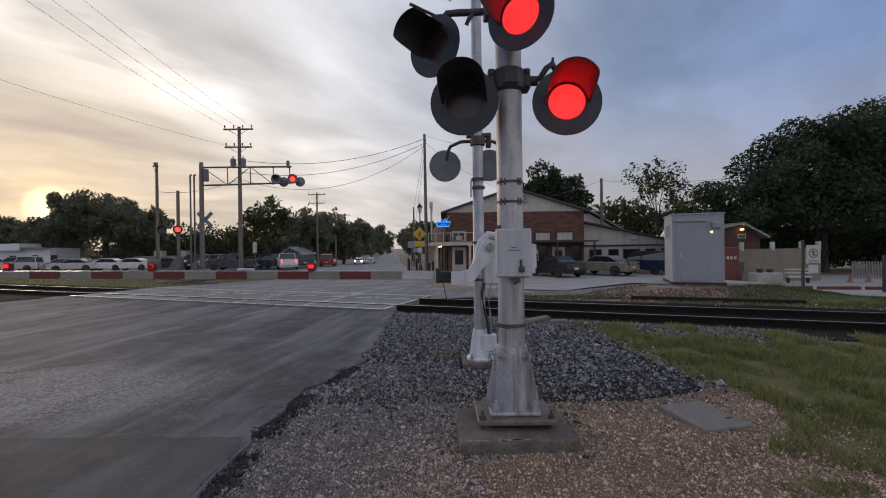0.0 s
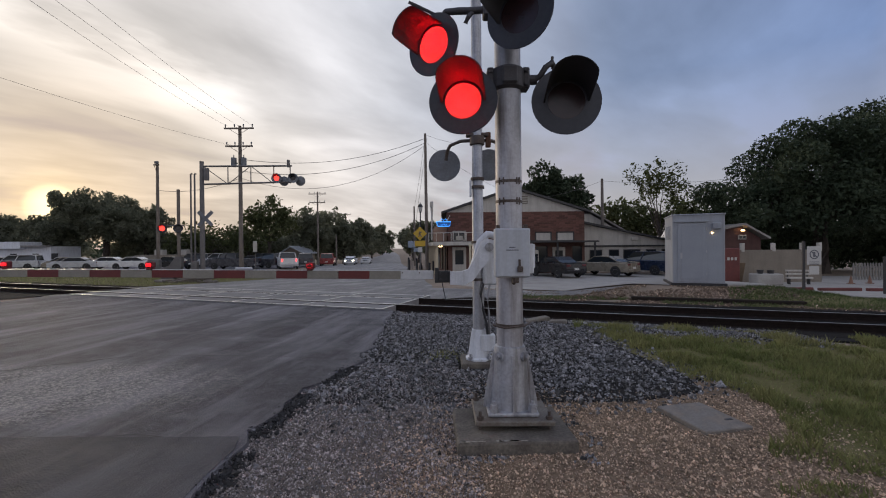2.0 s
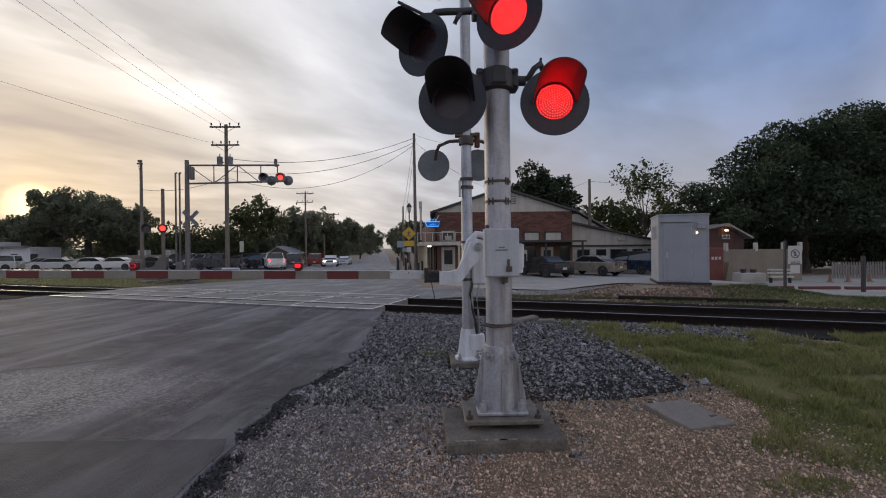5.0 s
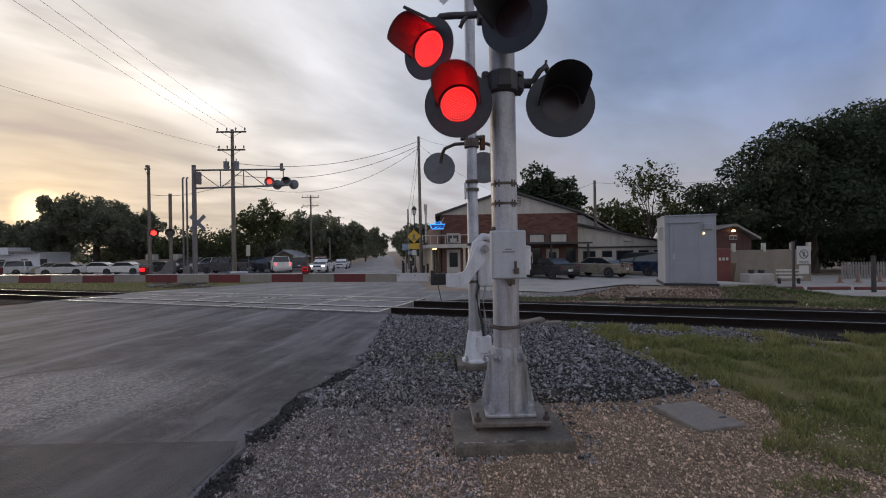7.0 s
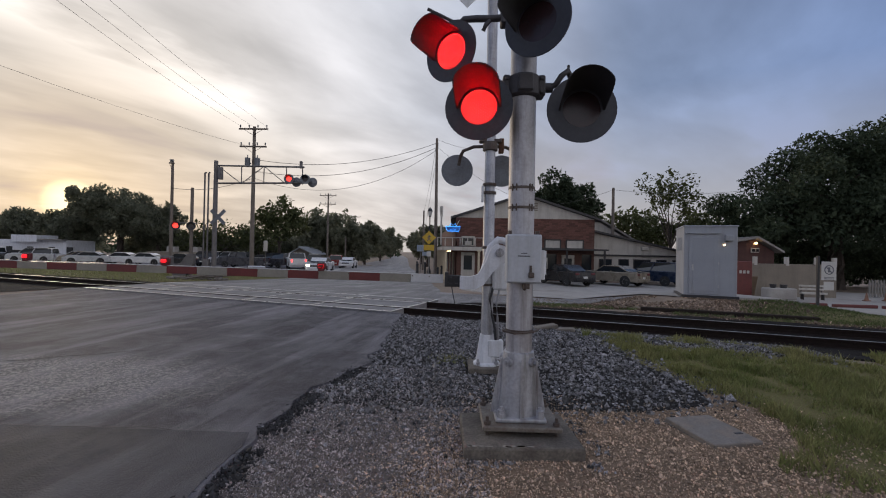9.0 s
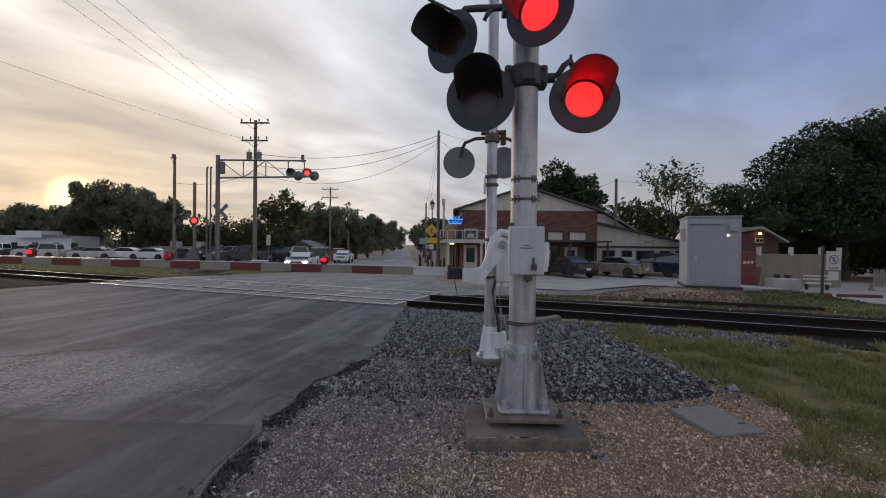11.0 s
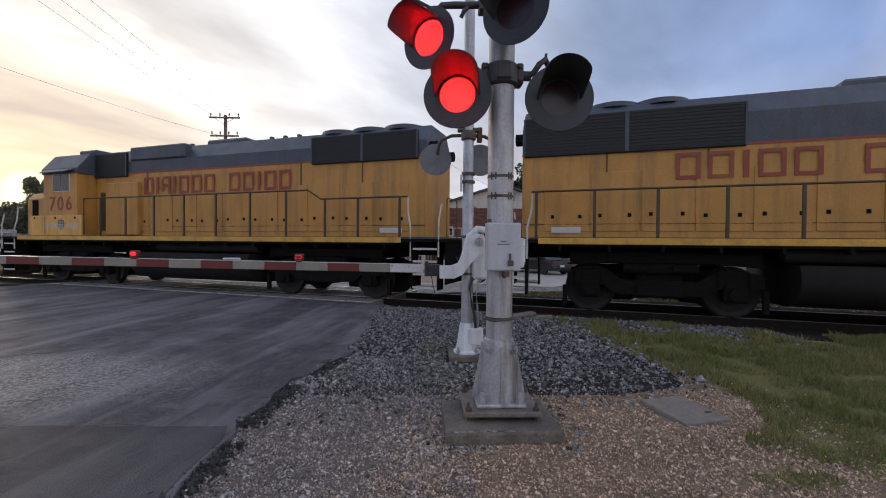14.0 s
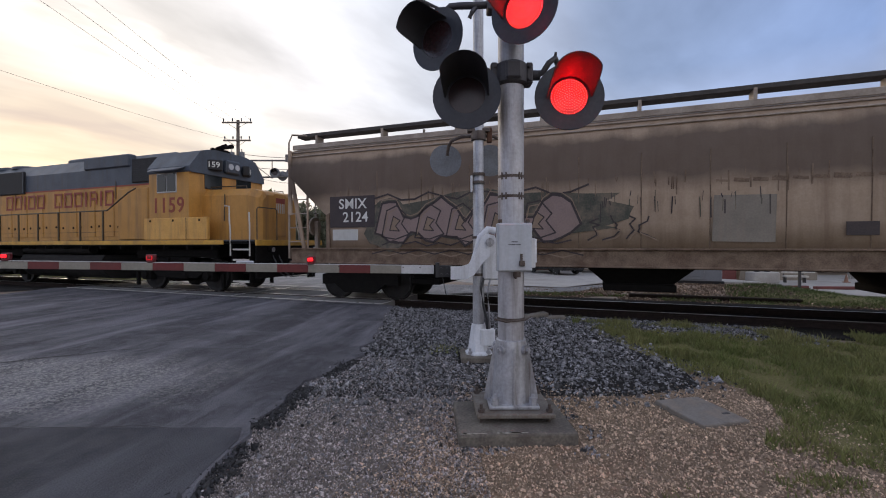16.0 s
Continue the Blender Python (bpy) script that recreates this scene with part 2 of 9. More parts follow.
# ---------------------------------------------------------------- materials
def mat(name, c1, c2=None, rough=0.7, metal=0.0, scale=8.0, bump=0.15, fine=60.0, stain=None, stain_scale=1.2, stain_amount=0.5, rand=0.0, streak=False, spec=0.5):
    """A surface with grain at two sizes, stains and fine relief."""
    m = bpy.data.materials.new(name)
    m.use_nodes = True
    nt = m.node_tree
    nd, ln = nt.nodes, nt.links
    bs = nd["Principled BSDF"]
    tc = nd.new("ShaderNodeTexCoord")
    c2 = c2 or tuple(c * 0.75 for c in c1)
    n1 = nd.new("ShaderNodeTexNoise")
    n1.inputs["Scale"].default_value = scale
    n1.inputs["Detail"].default_value = 6
    n2 = nd.new("ShaderNodeTexNoise")
    n2.inputs["Scale"].default_value = fine
    n2.inputs["Detail"].default_value = 3
    ln.new(tc.outputs["Object"], n1.inputs["Vector"])
    ln.new(tc.outputs["Object"], n2.inputs["Vector"])
    add = nd.new("ShaderNodeMath")
    add.operation = "ADD"
    ln.new(n1.outputs["Fac"], add.inputs[0])
    ln.new(n2.outputs["Fac"], add.inputs[1])
    mr = nd.new("ShaderNodeMapRange")
    mr.inputs["From Min"].default_value = 0.72
    mr.inputs["From Max"].default_value = 1.28
    ln.new(add.outputs["Value"], mr.inputs["Value"])
    mix = nd.new("ShaderNodeMixRGB")
    mix.inputs["Color1"].default_value = (*c1, 1)
    mix.inputs["Color2"].default_value = (*c2, 1)
    ln.new(mr.outputs["Result"], mix.inputs["Fac"])
    col = mix.outputs["Color"]
    if stain:
        n3 = nd.new("ShaderNodeTexNoise")
        n3.inputs["Scale"].default_value = stain_scale
        n3.inputs["Detail"].default_value = 7
        n3.inputs["Roughness"].default_value = 0.65
        if streak:
            mp = nd.new("ShaderNodeMapping")
            mp.inputs["Scale"].default_value = (3.5, 3.5, 0.28)
            ln.new(tc.outputs["Object"], mp.inputs["Vector"])
            ln.new(mp.outputs["Vector"], n3.inputs["Vector"])
        else:
            ln.new(tc.outputs["Object"], n3.inputs["Vector"])
        r3 = nd.new("ShaderNodeMapRange")
        r3.inputs["From Min"].default_value = 0.47
        r3.inputs["From Max"].default_value = 0.72
        r3.inputs["To Max"].default_value = stain_amount
        ln.new(n3.outputs["Fac"], r3.inputs["Value"])
        mx = nd.new("ShaderNodeMixRGB")
        mx.inputs["Color2"].default_value = (*stain, 1)
        ln.new(r3.outputs["Result"], mx.inputs["Fac"])
        ln.new(col, mx.inputs["Color1"])
        col = mx.outputs["Color"]
    if rand:
        oi = nd.new("ShaderNodeObjectInfo")
        geo = nd.new("ShaderNodeNewGeometry")
        ad = nd.new("ShaderNodeMath")
        ad.operation = "ADD"
        ln.new(oi.outputs["Random"], ad.inputs[0])
        ln.new(geo.outputs["Random Per Island"], ad.inputs[1])
        fr = nd.new("ShaderNodeMath")
        fr.operation = "FRACT"
        ln.new(ad.outputs["Value"], fr.inputs[0])
        mrr = nd.new("ShaderNodeMapRange")
        mrr.inputs["To Min"].default_value = 1 - rand
        mrr.inputs["To Max"].default_value = 1 + rand
        ln.new(fr.outputs["Value"], mrr.inputs["Value"])
        hs = nd.new("ShaderNodeHueSaturation")
        ln.new(mrr.outputs["Result"], hs.inputs["Value"])
        ln.new(col, hs.inputs["Color"])
        col = hs.outputs["Color"]
    ln.new(col, bs.inputs["Base Color"])
    bs.inputs["Roughness"].default_value = rough
    bs.inputs["Metallic"].default_value = metal
    bs.inputs["Specular IOR Level"].default_value = spec
    rr = nd.new("ShaderNodeMapRange")
    rr.inputs["To Min"].default_value = max(0.0, rough - 0.12)
    rr.inputs["To Max"].default_value = min(1.0, rough + 0.12)
    ln.new(n1.outputs["Fac"], rr.inputs["Value"])
    ln.new(rr.outputs["Result"], bs.inputs["Roughness"])
    if bump:
        bp = nd.new("ShaderNodeBump")
        bp.inputs["Strength"].default_value = bump
        bp.inputs["Distance"].default_value = 0.02
        ln.new(add.outputs["Value"], bp.inputs["Height"])
        ln.new(bp.outputs["Normal"], bs.inputs["Normal"])
    return m


def glow(name, col, strength, base=(0.05, 0.01, 0.01)):
    m = bpy.data.materials.new(name)
    m.use_nodes = True
    bs = m.node_tree.nodes["Principled BSDF"]
    bs.inputs["Base Color"].default_value = (*base, 1)
    bs.inputs["Emission Color"].default_value = (*col, 1)
    bs.inputs["Emission Strength"].default_value = strength
    bs.inputs["Roughness"].default_value = 0.3
    return m


def glass(name, col=(0.02, 0.025, 0.03), rough=0.08):
    m = bpy.data.materials.new(name)
    m.use_nodes = True
    bs = m.node_tree.nodes["Principled BSDF"]
    bs.inputs["Base Color"].default_value = (*col, 1)
    bs.inputs["Roughness"].default_value = rough
    bs.inputs["Specular IOR Level"].default_value = 0.6
    return m


def leaf(name, c1, c2, through=0.4):
    """Thin leaves that let light through."""
    m = mat(name, c1, c2, 0.7, 0.0, 0.6, 0.0, 5, rand=0.3, spec=0.2)
    nt = m.node_tree
    bs = nt.nodes["Principled BSDF"]
    out = nt.nodes["Material Output"]
    tr = nt.nodes.new("ShaderNodeBsdfTranslucent")
    mx = nt.nodes.new("ShaderNodeMixShader")
    mx.inputs[0].default_value = through
    nt.links.new(bs.inputs["Base Color"].links[0].from_socket, tr.inputs["Color"])
    nt.links.new(bs.outputs[0], mx.inputs[1])
    nt.links.new(tr.outputs[0], mx.inputs[2])
    nt.links.new(mx.outputs[0], out.inputs["Surface"])
    return m


M_LEAF = leaf("oak_leaf", (0.040, 0.058, 0.034), (0.070, 0.090, 0.052), 0.22)
# far leaves made paler: the haze of the air is put into their colour
M_LEAFHAZE = leaf("haze_paled_leaf", (0.150, 0.160, 0.110), (0.20, 0.205, 0.145), 0.6)
M_LEAF2 = leaf("elm_leaf", (0.065, 0.078, 0.034), (0.095, 0.105, 0.045))
M_SILVER = mat("aluminium_paint", (0.48, 0.49, 0.53), (0.335, 0.34, 0.37), 0.42, 0.35, 6, 0.12, 40, stain=(0.10, 0.085, 0.075), stain_scale=3, stain_amount=0.8, streak=True)
M_WHITE = mat("white_enamel", (0.74, 0.76, 0.81), (0.62, 0.64, 0.69), 0.4, 0.0, 5, 0.05, 40, stain=(0.25, 0.23, 0.21), stain_scale=3, stain_amount=0.45, streak=True)
M_BLACK = mat("black_enamel", (0.022, 0.022, 0.026), (0.035, 0.035, 0.04), 0.5, 0.0, 8, 0.06, 50)
M_DISC = mat("signal_back_paint", (0.020, 0.022, 0.032), (0.032, 0.034, 0.046), 0.45, 0.0, 5, 0.04, 40)
M_GREYDISC = mat("weathered_grey_paint", (0.20, 0.215, 0.24), (0.14, 0.15, 0.17), 0.55, 0.2, 6, 0.08, 40, stain=(0.09, 0.07, 0.06), stain_scale=4)
M_STEEL = mat("rusty_steel", (0.13, 0.11, 0.10), (0.08, 0.055, 0.045), 0.6, 0.4, 10, 0.2, 70)
M_RAIL = mat("railhead_steel", (0.42, 0.41, 0.40), (0.30, 0.28, 0.27), 0.42, 0.8, 10, 0.05, 60)
M_RAILSIDE = mat("rail_rust", (0.030, 0.021, 0.018), (0.018, 0.014, 0.013), 0.9, 0.0, 12, 0.2, 60, spec=0.12)
M_CONC = mat("old_concrete", (0.19, 0.168, 0.142), (0.085, 0.074, 0.062), 0.9, 0.0, 5, 0.35, 45, stain=(0.09, 0.075, 0.065), stain_scale=2.5, stain_amount=0.75)
M_CONCLIGHT = mat("pale_concrete", (0.42, 0.40, 0.37), (0.32, 0.30, 0.28), 0.85, 0.0, 1.5, 0.2, 30, stain=(0.2, 0.18, 0.16), stain_scale=0.4, stain_amount=0.6)
M_SOIL = mat("soil_and_fine_gravel", (0.32, 0.245, 0.185), (0.20, 0.15, 0.115), 0.95, 0.0, 1.6, 0.5, 40, stain=(0.12, 0.115, 0.075), stain_scale=0.25, stain_amount=0.6)
M_BALLAST = mat("dark_ballast_stone", (0.29, 0.285, 0.30), (0.016, 0.016, 0.018), 0.5, 0.0, 20, 0.2, 70, rand=1.0)
M_GRIT = mat("shoulder_grit", (0.52, 0.46, 0.445), (0.080, 0.075, 0.076), 0.8, 0.0, 20, 0.2, 70, rand=0.85)
M_CRUMB = mat("asphalt_crumb", (0.045, 0.044, 0.047), (0.025, 0.025, 0.027), 0.85, 0.0, 20, 0.2, 70, rand=0.6)
M_TANSTONE = mat("tan_limestone_gravel", (0.68, 0.51, 0.375), (0.22, 0.16, 0.118), 0.85, 0.0, 20, 0.2, 70, rand=0.7)
M_GRASS = leaf("grass_blade", (0.165, 0.195, 0.066), (0.29, 0.27, 0.125), 0.4)
M_GRASSFAR = leaf("bank_grass_blade", (0.075, 0.110, 0.040), (0.13, 0.15, 0.06), 0.35)
M_GRASSBED = mat("turf_bed", (0.11, 0.112, 0.04), (0.19, 0.16, 0.08), 0.95, 0.0, 1.3, 0.6, 30, spec=0.1)
M_WOOD = mat("creosoted_wood", (0.040, 0.031, 0.025), (0.024, 0.019, 0.017), 0.9, 0.0, 5, 0.25, 40, spec=0.12)
# grey wood lightened further, with the haze over distance painted in
M_POLE = mat("hazed_utility_pole_wood", (0.22, 0.19, 0.165), (0.15, 0.125, 0.108), 0.9, 0.0, 3, 0.25, 30, streak=True, stain=(0.05, 0.04, 0.035))
M_BARK = mat("bark", (0.07, 0.055, 0.045), (0.04, 0.032, 0.028), 0.95, 0.0, 5, 0.4, 30)
M_RED = mat("red_reflective_stripe", (0.155, 0.026, 0.025), (0.115, 0.021, 0.021), 0.4, 0.0, 6, 0.03, 40, stain=(0.12, 0.05, 0.045), stain_amount=0.4)
M_ARMWHITE = mat("white_reflective_stripe", (0.29, 0.27, 0.23), (0.22, 0.205, 0.175), 0.4, 0.0, 6, 0.03, 40, stain=(0.25, 0.22, 0.19), stain_amount=0.4)
M_LED = glow("red_led_lit", (1.0, 0.004, 0.008), 0.10)
M_LEDFAR = glow("distant_led_lit", (1.0, 0.035, 0.025), 1.7)
M_LEDHOT = glow("led_point_lit", (1.0, 0.045, 0.042), 4.8)
# extra glow for unseen upward facets that only light the hoods
M_HOODFILL = glow("hood_fill_glow", (1.0, 0.0015, 0.0045), 115.0)
M_LENSOFF = mat("dark_red_lens", (0.030, 0.013, 0.015), (0.020, 0.011, 0.013), 0.2, 0.0, 20, 0.05, 90)
M_GLASS = glass("dark_window_glass")
M_RUBBER = mat("rubber", (0.02, 0.02, 0.02), (0.03, 0.03, 0.03), 0.85, 0.0, 20, 0.1, 80)

# ---------------------------------------------------------------- plan
ALPHA = radians(20.55)                       # the track runs this far off the picture's plane
TRACK = Matrix.Rotation(-ALPHA, 4, "Z")      # along-track x, across-track y
TRACK_D = 10.95                              # camera to track centre
RAIL_TOP = 0.05


def on_track(s, d, z=0.0):
    return TRACK @ Vector((s, d, z))


def perp(x, y):
    return x * math.sin(ALPHA) + y * math.cos(ALPHA)


HUT = Vector((9.55, 16.0))


def ground_z(x, y):
    p = perp(x, y)
    z = float(np.interp(p, [12.6, 25, 45, 90, 200], [0, -0.6, -0.7, -2.0, -2.5]))
    # the track sits in a shallow dip of its ballast
    z -= 0.10 * math.exp(-((p - TRACK_D) / 1.5) ** 4) if -1.6 - 0.35 * (p - TRACK_D) < x or x < -14 else 0.0
    h = math.hypot((x - HUT.x) / 2.6, (y - HUT.y) / 2.2)
    z += (0.12 - z) * max(0.0, min(1.0, 1.9 - h)) if h < 1.9 and p > 13 else 0.0
    return z


M_CROSS = mat("crossing_panel_concrete", (0.25, 0.245, 0.245), (0.165, 0.16, 0.162), 0.8, 0.0, 2.5, 0.3, 40, stain=(0.07, 0.065, 0.065), stain_scale=1.0, rand=0.15)
M_EDGE = mat("worn_panel_edge", (0.75, 0.73, 0.70), (0.55, 0.53, 0.52), 0.3, 0.6, 4, 0.1, 40)
M_HOOD = mat("hood_paint", (0.026, 0.025, 0.029), (0.034, 0.033, 0.038), 0.6, 0.0, 8, 0.04, 50)
M_MAST = mat("mast_paint", (0.50, 0.50, 0.54), (0.385, 0.38, 0.405), 0.45, 0.25, 6, 0.12, 40, stain=(0.11, 0.085, 0.075), stain_scale=2.6, stain_amount=0.8, streak=True)
M_PLATE = mat("stained_plate", (0.24, 0.225, 0.20), (0.15, 0.125, 0.105), 0.65, 0.3, 8, 0.15, 60, stain=(0.10, 0.06, 0.04), stain_scale=5)
M_BOX = mat("pale_grey_box_paint", (0.50, 0.53, 0.58), (0.43, 0.455, 0.50), 0.45, 0.0, 3, 0.03, 40, stain=(0.24, 0.23, 0.22), stain_scale=3, stain_amount=0.35, streak=True)
M_INK = mat("faded_ink", (0.10, 0.10, 0.12), (0.16, 0.16, 0.18), 0.7)
M_DARK = mat("dark_casting", (0.05, 0.048, 0.055), (0.075, 0.07, 0.075), 0.6, 0.2, 10, 0.12, 60)
M_RUST = mat("rust", (0.14, 0.065, 0.035), (0.08, 0.04, 0.028), 0.9, 0.0, 14, 0.25, 60)
M_ARMPALE = mat("pale_aluminium", (0.62, 0.63, 0.66), (0.52, 0.53, 0.56), 0.4, 0.3, 5, 0.03, 40, stain=(0.3, 0.28, 0.26), stain_amount=0.35)
M_DARKRED = mat("dark_red_lamp", (0.12, 0.015, 0.018), (0.09, 0.012, 0.015), 0.4, 0.0, 10, 0.03, 60)
M_LEDSMALL = glow("red_lamp_lit", (1.0, 0.012, 0.02), 0.9)
M_HATCH = mat("hatch_polymer", (0.23, 0.208, 0.188), (0.15, 0.134, 0.12), 0.7, 0.0, 6, 0.25, 60, stain=(0.30, 0.24, 0.19), stain_scale=5, stain_amount=0.8, spec=0.4)
M_CHIP = mat("fresh_concrete_chip", (0.36, 0.33, 0.29), (0.26, 0.235, 0.205), 0.95, 0.0, 12, 0.3, 60)
M_RUBBLE = mat("dirty_rubble", (0.24, 0.215, 0.185), (0.14, 0.122, 0.105), 0.95, 0.0, 6, 0.3, 50)
M_CANT = mat("dull_galvanised_steel", (0.20, 0.19, 0.185), (0.14, 0.13, 0.13), 0.6, 0.4, 4, 0.05, 30)
M_SOILSTONE = mat("brown_clod", (0.17, 0.12, 0.085), (0.11, 0.08, 0.06), 0.95, 0.0, 6, 0.3, 40)
M_HUT = mat("pale_grey_steel_paint", (0.36, 0.38, 0.42), (0.31, 0.33, 0.37), 0.5, 0.0, 2, 0.03, 30, stain=(0.22, 0.21, 0.20), stain_scale=1.5, stain_amount=0.4, streak=True)
M_HUTDOOR = mat("grey_door_paint", (0.34, 0.36, 0.40), (0.30, 0.32, 0.36), 0.5, 0.0, 2, 0.03, 30)
M_LAMPON = glow("warm_lamp_lit", (1.0, 0.62, 0.28), 3.2, (0.8, 0.7, 0.5))
M_MORTAR = mat("mortar_and_brick", (0.16, 0.085, 0.065), (0.11, 0.06, 0.05), 0.95, 0.0, 4, 0.2, 40)
M_BRICK = mat("red_brick", (0.165, 0.078, 0.060), (0.118, 0.056, 0.045), 0.9, 0.0, 5, 0.2, 50, rand=0.3)
M_STUCCO = mat("cream_boarding", (0.56, 0.53, 0.48), (0.46, 0.435, 0.395), 0.8, 0.0, 2, 0.05, 20, stain=(0.25, 0.22, 0.19), stain_scale=0.8, stain_amount=0.5, streak=True)
M_ROOFDARK = mat("dark_roof_metal", (0.035, 0.034, 0.036), (0.055, 0.052, 0.052), 0.6, 0.0, 3, 0.1, 30)
M_PORCH = mat("grey_porch_roofing", (0.16, 0.155, 0.15), (0.12, 0.115, 0.11), 0.8, 0.0, 3, 0.1, 30)
M_CREAM = mat("cream_post_paint", (0.58, 0.50, 0.36), (0.50, 0.43, 0.31), 0.6, 0.0, 3, 0.03, 30)
M_BLUEPAINT = mat("blue_sign_paint", (0.03, 0.14, 0.36), (0.025, 0.10, 0.28), 0.4)
M_NEON = glow("blue_neon_lit", (0.03, 0.30, 1.0), 0.9, (0.1, 0.2, 0.4))
M_METALROOF = mat("weathered_metal_roof", (0.30, 0.29, 0.28), (0.22, 0.21, 0.20), 0.5, 0.4, 2, 0.1, 20, stain=(0.16, 0.12, 0.10), stain_scale=0.7)
M_TINROOF = mat("bright_tin_roof", (0.5, 0.52, 0.55), (0.4, 0.42, 0.45), 0.4, 0.5, 2, 0.1, 20)
M_BARN = mat("dark_red_boards", (0.10, 0.045, 0.038), (0.07, 0.033, 0.03), 0.85, 0.0, 2, 0.15, 20, streak=True, stain=(0.04, 0.025, 0.022))
M_TANWALL = mat("tan_render", (0.26, 0.225, 0.18), (0.21, 0.18, 0.145), 0.9, 0.0, 1.5, 0.08, 25, stain=(0.15, 0.125, 0.10), stain_scale=0.8, streak=True)
M_REDPAINT = mat("faded_red_paint", (0.16, 0.035, 0.03), (0.11, 0.03, 0.027), 0.6, 0.0, 3, 0.05, 30)
M_BOARD = mat("brown_board", (0.20, 0.14, 0.09), (0.14, 0.10, 0.065), 0.8, 0.0, 3, 0.1, 30)
M_CONE = mat("dull_orange_plastic", (0.26, 0.13, 0.08), (0.20, 0.105, 0.07), 0.6)
M_PICKET = mat("white_picket_paint", (0.24, 0.225, 0.205), (0.18, 0.168, 0.155), 0.8, 0.0, 4, 0.05, 30)
M_SIGNWHITE = mat("white_sign_face", (0.55, 0.54, 0.52), (0.48, 0.47, 0.45), 0.5)
M_SIGNYELLOW = mat("yellow_sign_face", (0.55, 0.36, 0.03), (0.48, 0.31, 0.03), 0.45)
M_PALEBLUE = mat("pale_blue_sign", (0.35, 0.42, 0.5), (0.28, 0.35, 0.44), 0.5)
M_TAILON = glow("tail_lamp_lit", (1.0, 0.03, 0.03), 3.0, (0.3, 0.02, 0.02))
M_HEADON = glow("head_lamp_lit", (1.0, 0.88, 0.65), 5.0, (0.7, 0.7, 0.65))


def road_surface(name, dark, light, worn, turn, rough, speck, spec=0.4, bare=None):
    """Asphalt: aggregate speckle, patches, and pale bands along the traffic, part wear and part painted sheen."""
    m = bpy.data.materials.new(name)
    m.use_nodes = True
    nt = m.node_tree
    nd, ln = nt.nodes, nt.links
    bs = nd["Principled BSDF"]
    tc = nd.new("ShaderNodeTexCoord")
    def tex(scale, detail, stretch=None, rough_=0.6):
        n = nd.new("ShaderNodeTexNoise")
        n.inputs["Scale"].default_value = scale
        n.inputs["Detail"].default_value = detail
        n.inputs["Roughness"].default_value = rough_
        if stretch:
            mp = nd.new("ShaderNodeMapping")
            mp.vector_type = "TEXTURE"
            mp.inputs["Rotation"].default_value = (0, 0, -turn)
            mp.inputs["Scale"].default_value = stretch
            ln.new(tc.outputs["Object"], mp.inputs["Vector"])
            ln.new(mp.outputs["Vector"], n.inputs["Vector"])
        else:
            ln.new(tc.outputs["Object"], n.inputs["Vector"])
        return n.outputs["Fac"]
    def rng(sock, lo, hi, a=0.0, b=1.0):
        r = nd.new("ShaderNodeMapRange")
        for k, v in (("From Min", lo), ("From Max", hi), ("To Min", a), ("To Max", b)):
            r.inputs[k].default_value = v
        ln.new(sock, r.inputs["Value"])
        return r.outputs["Result"]
    def mixc(fac, c1, c2):
        x = nd.new("ShaderNodeMixRGB")
        ln.new(fac, x.inputs["Fac"])
        for i, c in (("Color1", c1), ("Color2", c2)):
            if isinstance(c, tuple):
                x.inputs[i].default_value = (*c, 1)
            else:
                ln.new(c, x.inputs[i])
        return x.outputs["Color"]
    grain = tex(90, 3)
    mid = tex(14, 7, None, 0.75)
    c = mixc(rng(mid, 0.35, 0.65), dark, light)
    c = mixc(rng(tex(0.9, 6, (1.0, 5.0, 1.0)), 0.46, 0.64, 0.0, 0.9), c, worn)
    # narrow brighter streaks: low-light sheen on the wheel tracks, put into the colour
    c = mixc(rng(tex(2.2, 5, (1.0, 9.0, 1.0)), 0.50, 0.68, 0.0, 0.62), c, tuple(min(1.0, 1.55 * v) for v in worn))
    c = mixc(rng(tex(2.0, 7, None, 0.7), 0.47, 0.62, 0.0, 0.5), c, worn)
    c = mixc(rng(tex(0.45, 4), 0.52, 0.58, 0.0, 0.45), c, dark)
    vo = nd.new("ShaderNodeTexVoronoi")
    vo.inputs["Scale"].default_value = 75
    ln.new(tc.outputs["Object"], vo.inputs["Vector"])
    if bare:
        # a scrubbed place where the binder has worn off the pale aggregate
        mp = nd.new("ShaderNodeMapping")
        mp.vector_type = "TEXTURE"
        mp.inputs["Location"].default_value = (bare[0], bare[1], 0)
        mp.inputs["Scale"].default_value = (bare[2], bare[3], 50)
        ln.new(tc.outputs["Object"], mp.inputs["Vector"])
        far = nd.new("ShaderNodeVectorMath")
        far.operation = "LENGTH"
        ln.new(mp.outputs["Vector"], far.inputs[0])
        edge = nd.new("ShaderNodeMath")
        edge.operation = "MULTIPLY_ADD"
        edge.inputs[1].default_value = 1.5
        ln.new(tex(1.7, 6, (1.0, 2.5, 1.0), 0.7), edge.inputs[0])
        ln.new(far.outputs["Value"], edge.inputs[2])
        here = rng(edge.outputs["Value"], 1.85, 1.35)
        grit = nd.new("ShaderNodeMath")
        grit.operation = "MULTIPLY"
        ln.new(here, grit.inputs[0])
        ln.new(rng(tex(30, 4, None, 0.85), 0.46, 0.58), grit.inputs[1])
        c = mixc(grit.outputs["Value"], c, (0.42, 0.40, 0.38))
